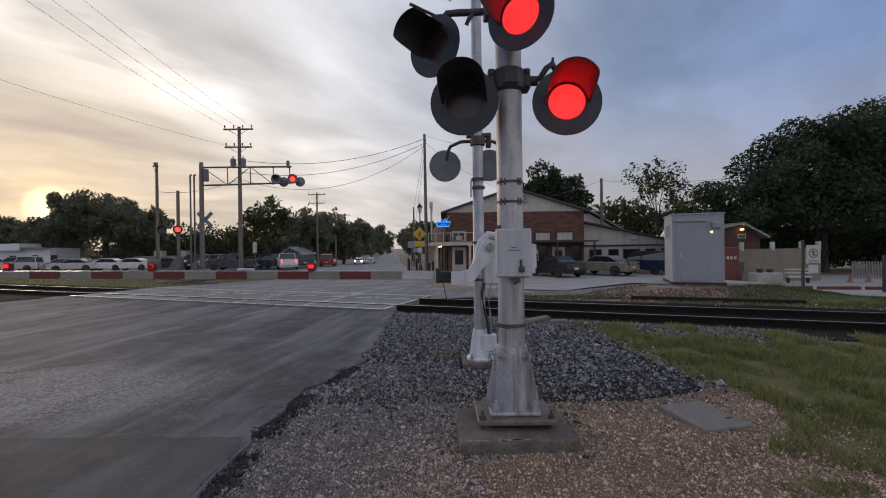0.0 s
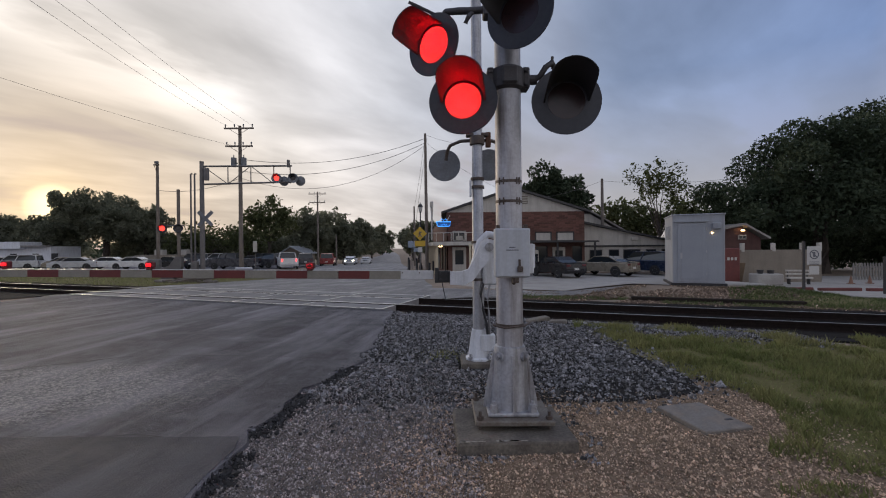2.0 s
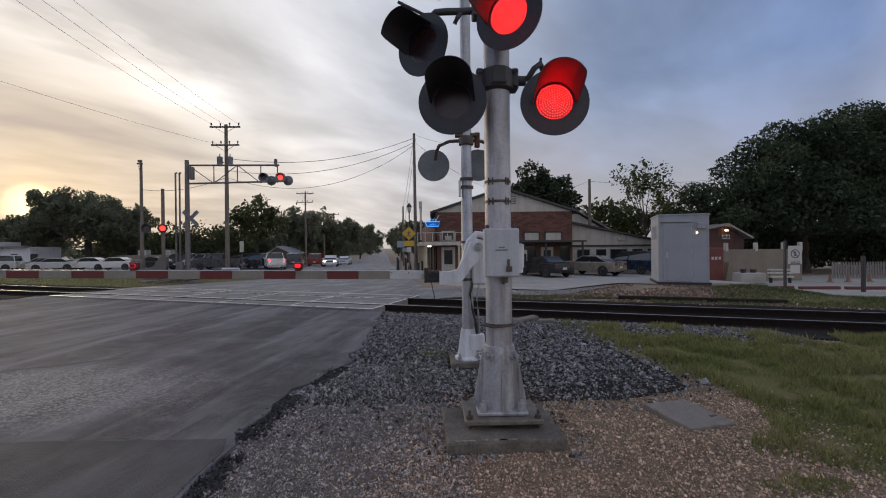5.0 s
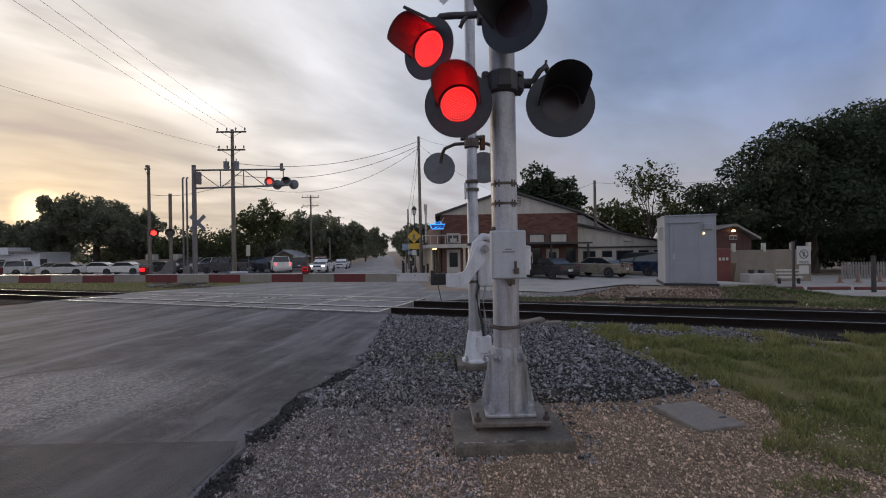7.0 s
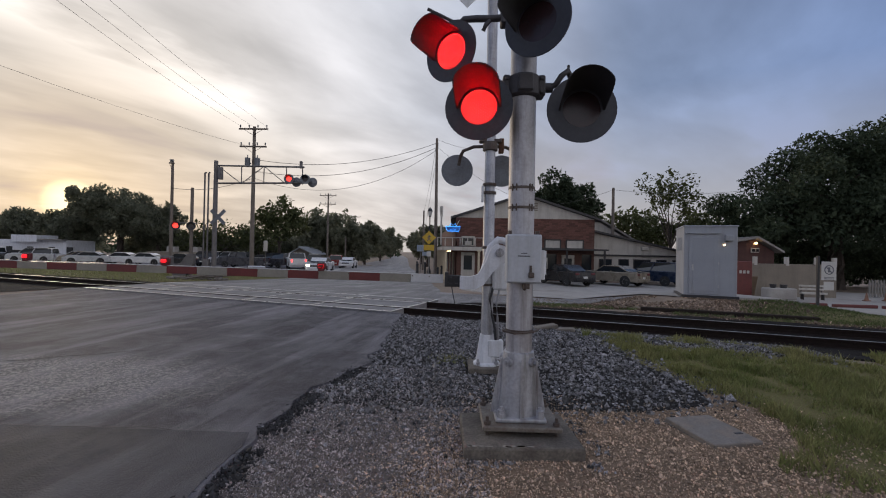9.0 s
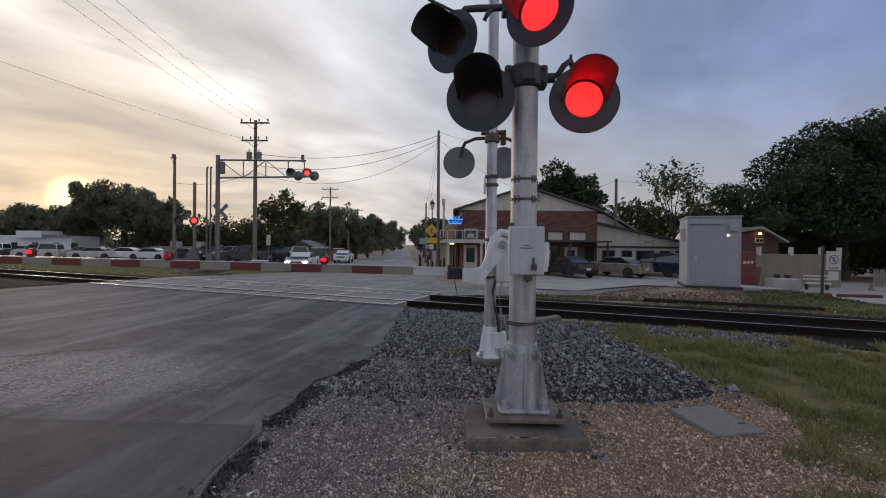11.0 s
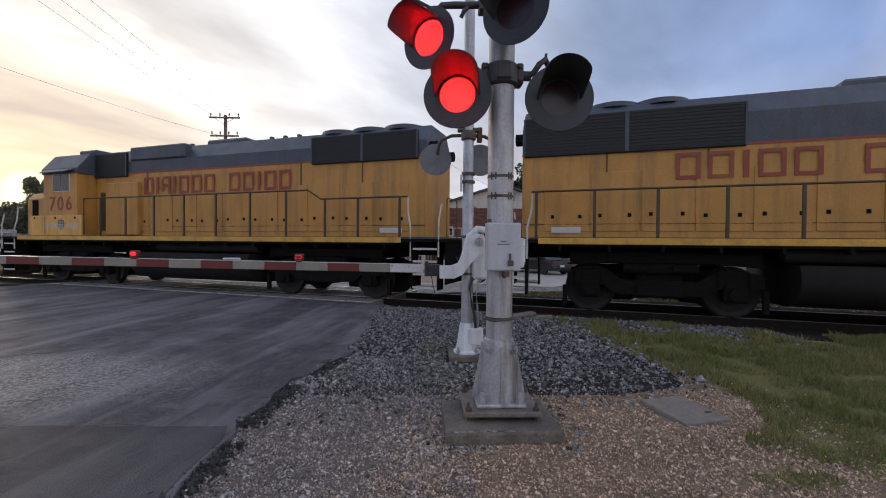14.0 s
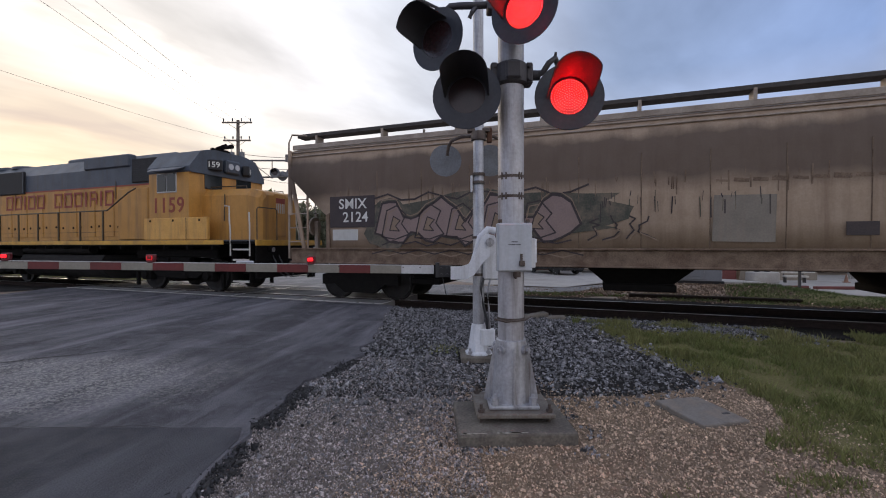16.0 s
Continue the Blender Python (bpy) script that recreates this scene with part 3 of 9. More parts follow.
    c = mixc(rng(vo.outputs["Distance"], 0.0, 0.35, speck, 0.0), c, tuple(min(1.0, 2.2 * v) for v in worn))
    ln.new(c, bs.inputs["Base Color"])
    bs.inputs["Specular IOR Level"].default_value = spec
    ln.new(rng(mid, 0.3, 0.7, rough - 0.12, rough + 0.12), bs.inputs["Roughness"])
    bp = nd.new("ShaderNodeBump")
    bp.inputs["Strength"].default_value = 0.8
    bp.inputs["Distance"].default_value = 0.02
    ad = nd.new("ShaderNodeMath")
    ln.new(grain, ad.inputs[0])
    ln.new(vo.outputs["Distance"], ad.inputs[1])
    ln.new(ad.outputs["Value"], bp.inputs["Height"])
    ln.new(bp.outputs["Normal"], bs.inputs["Normal"])
    return m


M_ASPH = road_surface("worn_asphalt", (0.034, 0.033, 0.041), (0.092, 0.090, 0.105), (0.185, 0.180, 0.199), radians(9), 0.74, 0.6, 0.36, (-4.9, 4.75, 2.4, 1.15))
M_ASPHDARK = road_surface("dark_patched_asphalt", (0.022, 0.023, 0.030), (0.054, 0.056, 0.067), (0.092, 0.093, 0.106), radians(9), 0.72, 0.5, 0.36)
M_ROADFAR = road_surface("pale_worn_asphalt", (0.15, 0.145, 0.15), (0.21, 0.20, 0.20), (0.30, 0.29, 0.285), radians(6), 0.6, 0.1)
# two near-black bed colours that stand in for shade between stones and sleepers
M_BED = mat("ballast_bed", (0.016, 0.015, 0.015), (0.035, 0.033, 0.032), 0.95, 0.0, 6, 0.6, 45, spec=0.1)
M_TRACKBED = mat("shaded_track_bed", (0.014, 0.013, 0.012), (0.028, 0.025, 0.023), 0.95, 0.0, 6, 0.6, 45, spec=0.08)
M_GRAVELBED = mat("packed_dirt", (0.31, 0.225, 0.158), (0.13, 0.097, 0.07), 0.95, 0.0, 3, 0.6, 45, spec=0.1)
M_CRACK = mat("crack_filler", (0.02, 0.02, 0.021), (0.03, 0.03, 0.03), 0.8)
M_SHOULDER = mat("dirty_shoulder", (0.13, 0.112, 0.10), (0.20, 0.168, 0.145), 0.95, 0.0, 3, 0.5, 45, spec=0.1)
M_TRACKSTONE = mat("dark_track_stone", (0.035, 0.033, 0.032), (0.020, 0.019, 0.019), 0.9, 0.0, 20, 0.2, 70, rand=0.7)

# ---------------------------------------------------------------- ground, road and track
def axis(fine_lo, fine_hi, step, far):
    a = list(np.arange(fine_lo, fine_hi + 1e-6, step))
    d, s = step, 1.22
    lo, hi = [fine_lo], [fine_hi]
    while hi[-1] < far:
        d *= s
        hi.append(hi[-1] + d)
        lo.append(lo[-1] - d)
    return lo[:0:-1] + a + hi[1:]


def build_ground():
    xs, ys = axis(-16, 16, 0.4, 3500), axis(0, 24, 0.4, 3500)
    verts = []
    for y in ys:
        for x in xs:
            z = ground_z(x, y) - 0.052
            if math.hypot(x, y) < 40:
                z += 0.02 * noise.noise(Vector((x * 0.8, y * 0.8, 0)))
            verts.append((x, y, z))
    w = len(xs)
    faces = [(j * w + i, j * w + i + 1, (j + 1) * w + i + 1, (j + 1) * w + i) for j in range(len(ys) - 1) for i in range(w - 1)]
    ob = stuff_mesh("ground", verts, faces, M_SOIL)
    for p in ob.data.polygons:
        p.use_smooth = True
    return tagged(ob, "tan soil and fine gravel ground around the crossing", "ground", kind="structure")


def ribbon(name, rows, n, dz, material, thick=0.05, ragged=0.0, sub=0.5):
    """A draped sheet: rows of (left x, y, right x, y), with an edge that goes down into the ground."""
    fine = []
    for (a, b, c, d), (e, f, g, h) in zip(rows, rows[1:]):
        k = max(1, int(math.hypot(g - c, h - d) / sub))
        for i in range(k):
            u = i / k
            fine.append((a + (e - a) * u, b + (f - b) * u, c + (g - c) * u, d + (h - d) * u))
    fine.append(rows[-1])
    rng = random.Random(5)
    verts, faces = [], []
    for k, (a, b, c, d) in enumerate(fine):
        r = ragged * (noise.noise(Vector((k * 0.45, 3.1, 0))) + 0.6 * noise.noise(Vector((k * 1.3, 7.7, 0))))
        c += r
        for i in range(n + 1):
            u = i / n
            x, y = a + (c - a) * u, b + (d - b) * u
            verts.append((x, y, ground_z(x, y) + dz))
        verts.append((c + 0.03, d, ground_z(c, d) + min(dz, 0) - 0.06))
        verts.append((a - 0.03, b, ground_z(a, b) + min(dz, 0) - 0.06))
    w = n + 3
    for j in range(len(fine) - 1):
        for i in range(n + 1):
            faces.append((j * w + i, j * w + i + 1, (j + 1) * w + i + 1, (j + 1) * w + i))
        faces.append((j * w + n + 2, j * w, (j + 1) * w, (j + 1) * w + n + 2))
    return stuff_mesh(name, verts, faces, material)


ground = build_ground()


def along(s, d):
    v = on_track(s, d)
    return v.x, v.y


# near approach of the road up to the crossing, and the road beyond it
road_rows = [(-13.0, -30.0, -1.5, -30.0), (-12.2, 0.0, -1.55, 0.0), (-12.2, 2.68, -1.57, 2.68), (-12.3, 3.6, -1.60, 3.63), (-12.4, 4.7, -1.48, 4.71),
             (-12.6, 5.9, -1.16, 5.86), (-12.9, 7.6, -1.15, 7.32), (-13.4, 11.5, -1.2, 9.3), (-13.75, 15.15, -1.24, 10.42)]
tagged(ribbon("road", road_rows, 24, 0.012, M_ASPH, 0.05, 0.16, 0.2), "worn grey asphalt road with patches and ragged edge", "road", kind="structure")
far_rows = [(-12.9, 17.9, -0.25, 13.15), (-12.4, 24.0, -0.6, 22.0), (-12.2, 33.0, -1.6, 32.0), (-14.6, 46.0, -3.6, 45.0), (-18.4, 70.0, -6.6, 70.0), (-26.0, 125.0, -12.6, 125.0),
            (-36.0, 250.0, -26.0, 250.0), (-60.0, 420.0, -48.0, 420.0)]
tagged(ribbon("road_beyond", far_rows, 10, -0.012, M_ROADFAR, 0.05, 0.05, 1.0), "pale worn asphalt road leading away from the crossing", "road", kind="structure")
lot_rows = [(*along(2.6 - 7.2, 19.0), *along(2.2, 17.6)), (*along(-7.6, 22), *along(9.0, 19.5)), (*along(-9.0, 26), *along(40, 23.5)), (*along(-11.5, 32), *along(60, 30)), (*along(-13.5, 37), *along(60, 38))]
lot = tagged(ribbon("parking_lot", lot_rows, 24, -0.010, M_CONCLIGHT, 0.05, 0.0, 0.8), "pale concrete parking lot before the shops", "pavement", kind="structure")


patch_rows = [(-13.0, -30.0, -1.54, -30.0), (-12.2, 0.0, -1.57, 0.0), (-12.2, 2.6, -1.60, 2.6), (-12.2, 3.55, -1.63, 3.50)]
tagged(ribbon("road_patch", patch_rows, 20, 0.017, M_ASPHDARK, 0.05, 0.10, 0.2), "darker bluish asphalt patch with a straight joint", "road", kind="structure")


def build_left_lot():
    rows = [(*along(-110, 33), *along(-36, 33)), (*along(-110, 60), *along(-32, 60))]
    return tagged(ribbon("car_park", rows, 12, -0.015, M_ASPH, 0.05, 0.0, 2.0), "grey asphalt car park beyond the track", "pavement", kind="structure")


build_left_lot()

RAIL_PROFILE = [(-0.07, 0.0), (0.07, 0.0), (0.07, 0.012), (0.012, 0.03), (0.010, 0.125), (0.036, 0.135), (0.036, 0.168), (0.026, 0.175), (-0.026, 0.175), (-0.036, 0.168), (-0.036, 0.135), (-0.010, 0.125), (-0.012, 0.03), (-0.07, 0.012)]
S0, S1 = -120.0, 70.0


def build_track():
    root = thing("railway_track", TRACK @ Matrix.Translation((0, TRACK_D, RAIL_TOP)), "steel railway track on dark wooden sleepers and ballast", "track", kind="structure")
    for d in (-0.755, 0.755):
        bm = B()
        loft(bm, [[(s, d + x, z - 0.175) for x, z in RAIL_PROFILE] for s in (S0, S1)])
        rail = part("rail", bm, M_RAILSIDE, root, "rust-brown steel rail with a bright head")
        bm = B()
        cube(bm, ((S0 + S1) / 2, d, 0.0005), (S1 - S0, 0.066, 0.003))
        part("railhead", bm, M_RAIL, rail, "polished running surface")
    bm = B()
    cube(bm, (0, 0, 0), (0.22, 2.6, 0.16), 0.012)
    first = part("sleeper", bm, M_WOOD, root)
    first.matrix_basis = pose(-1.0 * 0.55 + 3, 0, -0.275)
    rng = random.Random(2)
    for k in range(-58, 60):
        s = 3 + k * 0.55
        if k == -1 or -17.8 < s < -4.9:
            continue
        share("sleeper", first.data, root, pose(s, rng.uniform(-0.05, 0.05), -0.275, 0, 0, rng.uniform(-0.8, 0.8)))
    # spike plates under the rails
    bm = B()
    cube(bm, (0, 0, 0), (0.19, 0.30, 0.02), 0.004)
    pl = part("tie_plate", bm, M_RAILSIDE, root)
    pl.matrix_basis = pose(-0.55 + 3, -0.755, -0.185)
    for k in range(-20, 40):
        for d in (-0.755, 0.755):
            s = 3 + k * 0.55
            if (k == -1 and d < 0) or -17.8 < s < -4.9:
                continue
            share("tie_plate", pl.data, root, pose(s, d, -0.185))
    return root


build_track()


def build_crossing():
    """Concrete crossing panels between and beside the rails, skewed with the road."""
    root = thing("crossing_panels", TRACK @ Matrix.Translation((0, TRACK_D, 0)), "grey concrete grade crossing panels with steel edges", "crossing", kind="structure")
    rng = random.Random(3)
    for d0, d1 in ((-1.55, -0.83), (-0.66, 0.66), (0.83, 1.55)):
        n = 5
        for i in range(n):
            a = -17.6 + i * 2.5
            bm = B()
            poly = [(a, d0), (a + 2.47, d0), (a + 2.47, d1), (a, d1)]
            prism(bm, poly, 0.20, Matrix.Translation((0, 0, -0.165 + rng.uniform(-0.004, 0.004))))
            slab = part("panel", bm, M_CROSS, root)
            bm = B()
            for d in ((d0 + 0.034,) if d0 < -1 else (d1 - 0.034,) if d1 > 1 else (d0 + 0.034, d1 - 0.034)):
                cube(bm, (a + 1.235, d, 0.036), (2.46, 0.065, 0.012))
            cube(bm, (a + 2.44, (d0 + d1) / 2, 0.0362), (0.05, d1 - d0 - 0.134, 0.012))
            part("edge_steel", bm, M_EDGE, slab)
    return root


build_crossing()
# asphalt fillers between the road ends and the panels
tagged(ribbon("road_joint", [(*along(-17.9, 9.28), *along(-4.75, 9.28)), (*along(-17.9, 9.42), *along(-4.9, 9.42))], 10, 0.02, M_ASPH), "asphalt strip beside the crossing panels", "road", kind="structure")
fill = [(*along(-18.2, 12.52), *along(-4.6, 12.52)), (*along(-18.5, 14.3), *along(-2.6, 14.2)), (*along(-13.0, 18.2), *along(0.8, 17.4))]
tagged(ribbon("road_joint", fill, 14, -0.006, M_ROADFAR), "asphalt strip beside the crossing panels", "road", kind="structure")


# ---------------------------------------------------------------- loose stones and grass
def stones(name, n, where, size, material, seed, label):
    rng = np.random.default_rng(seed)
    base = np.array([(1, 0, 0), (-1, 0, 0), (0, 1, 0), (0, -1, 0), (0, 0, 1), (0, 0, -1)], float)
    tri = np.array([(0, 2, 4), (2, 1, 4), (1, 3, 4), (3, 0, 4), (2, 0, 5), (1, 2, 5), (3, 1, 5), (0, 3, 5)])
    pts = where(rng, n)
    n = len(pts)
    k = rng.uniform(0.5, 1.0, (n, 6, 1)) * base[None] + rng.normal(0, 0.13, (n, 6, 3))
    sz = rng.lognormal(math.log(size), 0.42, (n, 1, 1)) * np.stack([rng.uniform(0.7, 1.3, n), rng.uniform(0.7, 1.3, n), rng.uniform(0.5, 0.9, n)], 1)[:, None, :]
    k = k * sz
    q = rng.normal(size=(n, 3, 3))
    q, _ = np.linalg.qr(q)
    k = np.einsum("nij,nkj->nki", q, k) + pts[:, None, :]
    faces = (tri[None] + 6 * np.arange(n)[:, None, None]).reshape(-1, 3)
    ob = stuff_mesh(name, k.reshape(-1, 3).tolist(), faces.tolist(), material)
    return tagged(ob, label, "gravel", kind="stuff")


def drop(x, y, lift):
    return np.array([(a, b, ground_z(a, b) - 0.03 + l) for a, b, l in zip(x, y, lift)])


def road_edge(y):
    return np.interp(y, [0, 2.68, 3.6, 4.7, 5.9, 7.3, 10.4, 12], [-1.55, -1.57, -1.6, -1.48, -1.15, -1.15, -1.24, -0.9])


BASES = ((2.06, 2.64, 3.62, 4.12), (0.13, 1.00, 3.27, 3.93), (0.2, 0.78, 5.45, 6.05))


def clear(x, y):
    k = np.ones(len(x), bool)
    for a, b, c, d in BASES:
        k &= ~((x > a) & (x < b) & (y > c) & (y < d))
    return k


def ballast_zone(rng, n):
    y = 2.2 + (10.6 - 2.2) * rng.random(n) ** 0.9
    x = rng.uniform(-1.75, 6.2, n)
    p = perp(x, y)
    jit = rng.normal(0, 0.26, n)
    # the dark stone lies beside the road and widens towards the track
    keep = (x > road_edge(y) - 0.08) & (p < 9.75)
    right = np.interp(y + rng.normal(0, 0.17, n), [2.2, 3.0, 3.9, 4.2, 4.5, 5.5, 6.3, 8.7, 10], [-1.2, -0.7, 0.2, 1.7, 2.8, 2.95, 2.75, 2.6, 2.3])
    keep &= (x + jit < right) | (p + jit > 8.5)
    keep &= clear(x, y)
    # fewer large stones on the trodden shoulder
    keep &= rng.random(n) < np.interp(y, [2.2, 3.6, 4.3, 5.0], [0.05, 0.10, 0.45, 1.0])
    x, y = x[keep], y[keep]
    return drop(x, y, rng.uniform(0.0, 0.02, len(x)))


def shoulder_zone(rng, n):
    y = -2.0 + 7.8 * rng.random(n)
    x = road_edge(y) - 0.05 + 1.9 * rng.random(n) ** 1.4
    keep = clear(x, y) & (x < 1.2)
    return drop(x[keep], y[keep], rng.uniform(-0.004, 0.014, keep.sum()))


def edge_zone(rng, n):
    y = 1.8 + 6.0 * rng.random(n)
    clump = np.array([noise.noise(Vector((0.0, b * 1.6, 4.0))) for b in y])
    x = road_edge(y) + rng.normal(0.02, 0.07, n) + 0.06 * clump
    keep = (clump > -0.12) & (y < 5.6)
    return drop(x[keep], y[keep], rng.uniform(0.0, 0.03, keep.sum()))


def track_zone(rng, n):
    s = rng.uniform(-4.6, 16, n)
    d = TRACK_D + rng.uniform(-1.9, 1.9, n)
    x, y = s * math.cos(ALPHA) + d * math.sin(ALPHA), -s * math.sin(ALPHA) + d * math.cos(ALPHA)
    return np.stack([x, y, -0.16 + 0.03 * rng.random(n)], 1)


def tan_zone(rng, n):
    y = -2.5 + 10.0 * rng.random(n) ** 0.9
    x = rng.uniform(-1.7, 4.2, n)
    keep = (x > road_edge(y) - 0.06) & clear(x, y) & (perp(x, y) < 8.6)
    right = np.interp(y, [-3, 2.67, 3.2, 3.7, 4.5, 5.2], [3.5, 3.3, 3.1, 3.3, 3.4, 3.2]) + rng.normal(0, 0.25, n)
    keep &= x < right
    keep &= x > np.interp(y, [0.5, 2.65, 4.2, 5.0], [-0.95, -0.6, -0.1, 0.3]) + rng.normal(0, 0.2, n)
    # thins out where the ballast begins
    keep &= y + rng.normal(0, 0.22, n) < np.interp(x, [-1.5, 0.0, 1.2, 2.0, 3.0], [4.6, 5.0, 4.55, 4.25, 4.4])
    x, y = x[keep], y[keep]
    return drop(x, y, rng.uniform(-0.004, 0.012, len(x)))


def bed(name, rows, n, dz, material, label):
    return tagged(ribbon(name, rows, n, dz, material, 0.0, 0.0, 0.4), label, "ballast bed", kind="structure")


# darker beds below the loose stones; the black ones paint the shade in the gaps
bed("track_bed", [(*along(s, 9.1), *along(s, 13.15)) for s in (-4.75, 0, 5, 10, 20, 40, 69)], 8, -0.022, M_TRACKBED, "black ballast bed under the track, shade put into its colour")
bed("track_bed", [(*along(s, 9.1), *along(s, 12.9)) for s in (-110, -60, -18.2)], 8, -0.022, M_TRACKBED, "black ballast bed under the track, shade put into its colour")
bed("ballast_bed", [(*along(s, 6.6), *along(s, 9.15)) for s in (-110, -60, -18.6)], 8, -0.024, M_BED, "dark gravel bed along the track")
bed("shoulder_bed", [(-1.60, -30, -0.6, -30), (-1.65, 0.5, -0.6, 0.5), (-1.65, 2.4, -0.5, 2.4), (-1.62, 3.0, -0.3, 3.0), (-1.6, 4.0, 0.0, 4.0), (-1.5, 4.6, 1.0, 4.6)], 10, -0.024, M_SHOULDER, "dirty grey-brown shoulder beside the road")
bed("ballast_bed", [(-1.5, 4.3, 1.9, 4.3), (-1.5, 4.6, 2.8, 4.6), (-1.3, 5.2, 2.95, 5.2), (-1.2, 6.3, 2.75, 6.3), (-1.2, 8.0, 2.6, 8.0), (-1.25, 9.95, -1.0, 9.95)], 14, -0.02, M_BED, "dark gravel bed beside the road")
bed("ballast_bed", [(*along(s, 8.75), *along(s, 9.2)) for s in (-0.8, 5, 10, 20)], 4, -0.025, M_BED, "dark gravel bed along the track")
bed("gravel_bed", [(-0.75, -30, 3.6, -30), (-0.75, 0.5, 3.6, 0.5), (-0.5, 2.4, 3.5, 2.4), (-0.3, 3.0, 3.4, 3.0), (0.0, 3.9, 3.6, 3.9), (0.9, 4.5, 3.6, 4.5), (1.5, 5.2, 3.2, 5.2)], 12, -0.030, M_GRAVELBED, "brown packed dirt under the gravel")
stones("ballast", 95000, ballast_zone, 0.0195, M_BALLAST, 11, "dark grey crushed ballast stones beside the road")
stones("shoulder_grit", 170000, shoulder_zone, 0.0070, M_GRIT, 15, "fine grey-brown grit on the road shoulder")
stones("asphalt_crumbs", 7000, edge_zone, 0.017, M_CRUMB, 16, "black crumbs of asphalt along the broken road edge")
stones("track_ballast", 15000, track_zone, 0.030, M_TRACKSTONE, 12, "dark grey crushed ballast between the sleepers")
stones("gravel", 250000, tan_zone, 0.0082, M_TANSTONE, 13, "tan limestone gravel around the signal base")


def strewn_zone(rng, n):
    """Larger stones kicked up against the footing of the near mast."""
    a = rng.uniform(0, 2 * math.pi, n)
    k = 1 + np.abs(rng.normal(0, 0.16, n))
    sq = np.maximum(np.abs(np.cos(a)), np.abs(np.sin(a)))
    x, y = 0.565 + 0.50 * k * np.cos(a) / sq, 3.60 + 0.39 * k * np.sin(a) / sq
    thick = np.array([noise.noise(Vector((u * 2.2, v * 2.2, 1.5))) for u, v in zip(x, y)])
    keep = (thick > -0.18) & clear(x, y)
    return drop(x[keep], y[keep], rng.uniform(0.0, 0.018, keep.sum()))


def bank_zone(rng, n):
    s, d = rng.uniform(-3.0, 7.0, n), rng.uniform(12.9, 17.4, n)
    x, y = s * math.cos(ALPHA) + d * math.sin(ALPHA), -s * math.sin(ALPHA) + d * math.cos(ALPHA)
    nz = np.array([noise.noise(Vector((u * 0.7, v * 0.7, 9.0))) for u, v in zip(x, y)])
    keep = (nz > -0.22) & (rng.random(n) < 0.6 + nz)
    return drop(x[keep], y[keep], rng.uniform(0.0, 0.02, keep.sum()))


stones("strewn_stones", 620, strewn_zone, 0.0165, M_BALLAST, 17, "loose grey stones lying round the concrete footing")
stones("bank_gravel", 16000, bank_zone, 0.024, M_SOILSTONE, 18, "brown dirt clods and gravel on the bank")
stones("bank_gravel", 9000, bank_zone, 0.016, M_TANSTONE, 19, "pale tan gravel on the bank by the hut")


def build_grass():
    rng = np.random.default_rng(21)
    n = 330000
    y = 1.5 + 8.5 * rng.random(n)
    x = rng.uniform(2.0, 15.0, n)
    left = np.interp(y, [1.5, 2.67, 2.95, 3.3, 3.7, 4.5, 5.5, 7.0, 9.0, 10], [3.6, 3.3, 2.75, 2.55, 2.9, 3.2, 3.05, 2.72, 2.65, 3.0])
    nz = np.array([noise.noise(Vector((a * 0.9, b * 0.9, 2.0))) for a, b in zip(x, y)])
    p = perp(x, y)
    ragged = np.array([noise.noise(Vector((a * 3.4, b * 3.4, 6.0))) for a, b in zip(x, y)])
    keep = (x > left + 0.35 * nz + 0.22 * ragged) & (p < 9.25 + 0.5 * nz) & (x < 1.2 * y + 2)
    keep &= ~((p > 8.3) & (nz < -0.12))
    keep &= rng.random(n) < 0.80 + 0.9 * nz
    tuft = np.array([noise.noise(Vector((a * 2.6, b * 2.6, 8.0))) for a, b in zip(x[keep], y[keep])])
    # thin tufts in the gravel
    x2, y2 = rng.normal(1.45, 0.16, 700), rng.normal(2.35, 0.10, 700)
    x3, y3 = rng.normal(0.05, 0.15, 250), rng.normal(6.2, 0.2, 250)
    x4, y4 = rng.normal(2.45, 0.14, 420), rng.normal(2.72, 0.07, 420)
    x3, y3 = np.concatenate([x3, x4]), np.concatenate([y3, y4])
    x, y = np.concatenate([x[keep], x2, x3]), np.concatenate([y[keep], y2, y3])
    n = len(x)
    h = rng.uniform(0.025, 0.085, n) * np.where(np.hypot(x, y) > 5, 1.25, 1.0)
    h *= np.concatenate([np.clip(0.95 + 1.9 * tuft, 0.25, 2.4), np.full(n - len(tuft), 0.8)])
    a = rng.uniform(0, 2 * math.pi, n)
    w = rng.uniform(0.003, 0.007, n) * (1 + 0.12 * np.hypot(x, y))
    lean = rng.uniform(0.1, 0.9, n) * h
    b = rng.uniform(0, 2 * math.pi, n)
    z = np.array([ground_z(i, j) - 0.04 for i, j in zip(x, y)])
    v = np.zeros((n, 3, 3))
    v[:, 0] = np.stack([x + w * np.cos(a), y + w * np.sin(a), z], 1)
    v[:, 1] = np.stack([x - w * np.cos(a), y - w * np.sin(a), z], 1)
    v[:, 2] = np.stack([x + lean * np.cos(b), y + lean * np.sin(b), z + h], 1)
    f = np.arange(3 * n).reshape(-1, 3)
    return tagged(stuff_mesh("grass", v.reshape(-1, 3).tolist(), f.tolist(), M_GRASS), "patchy mown green grass with bare tan spots", "grass", kind="stuff")


build_grass()


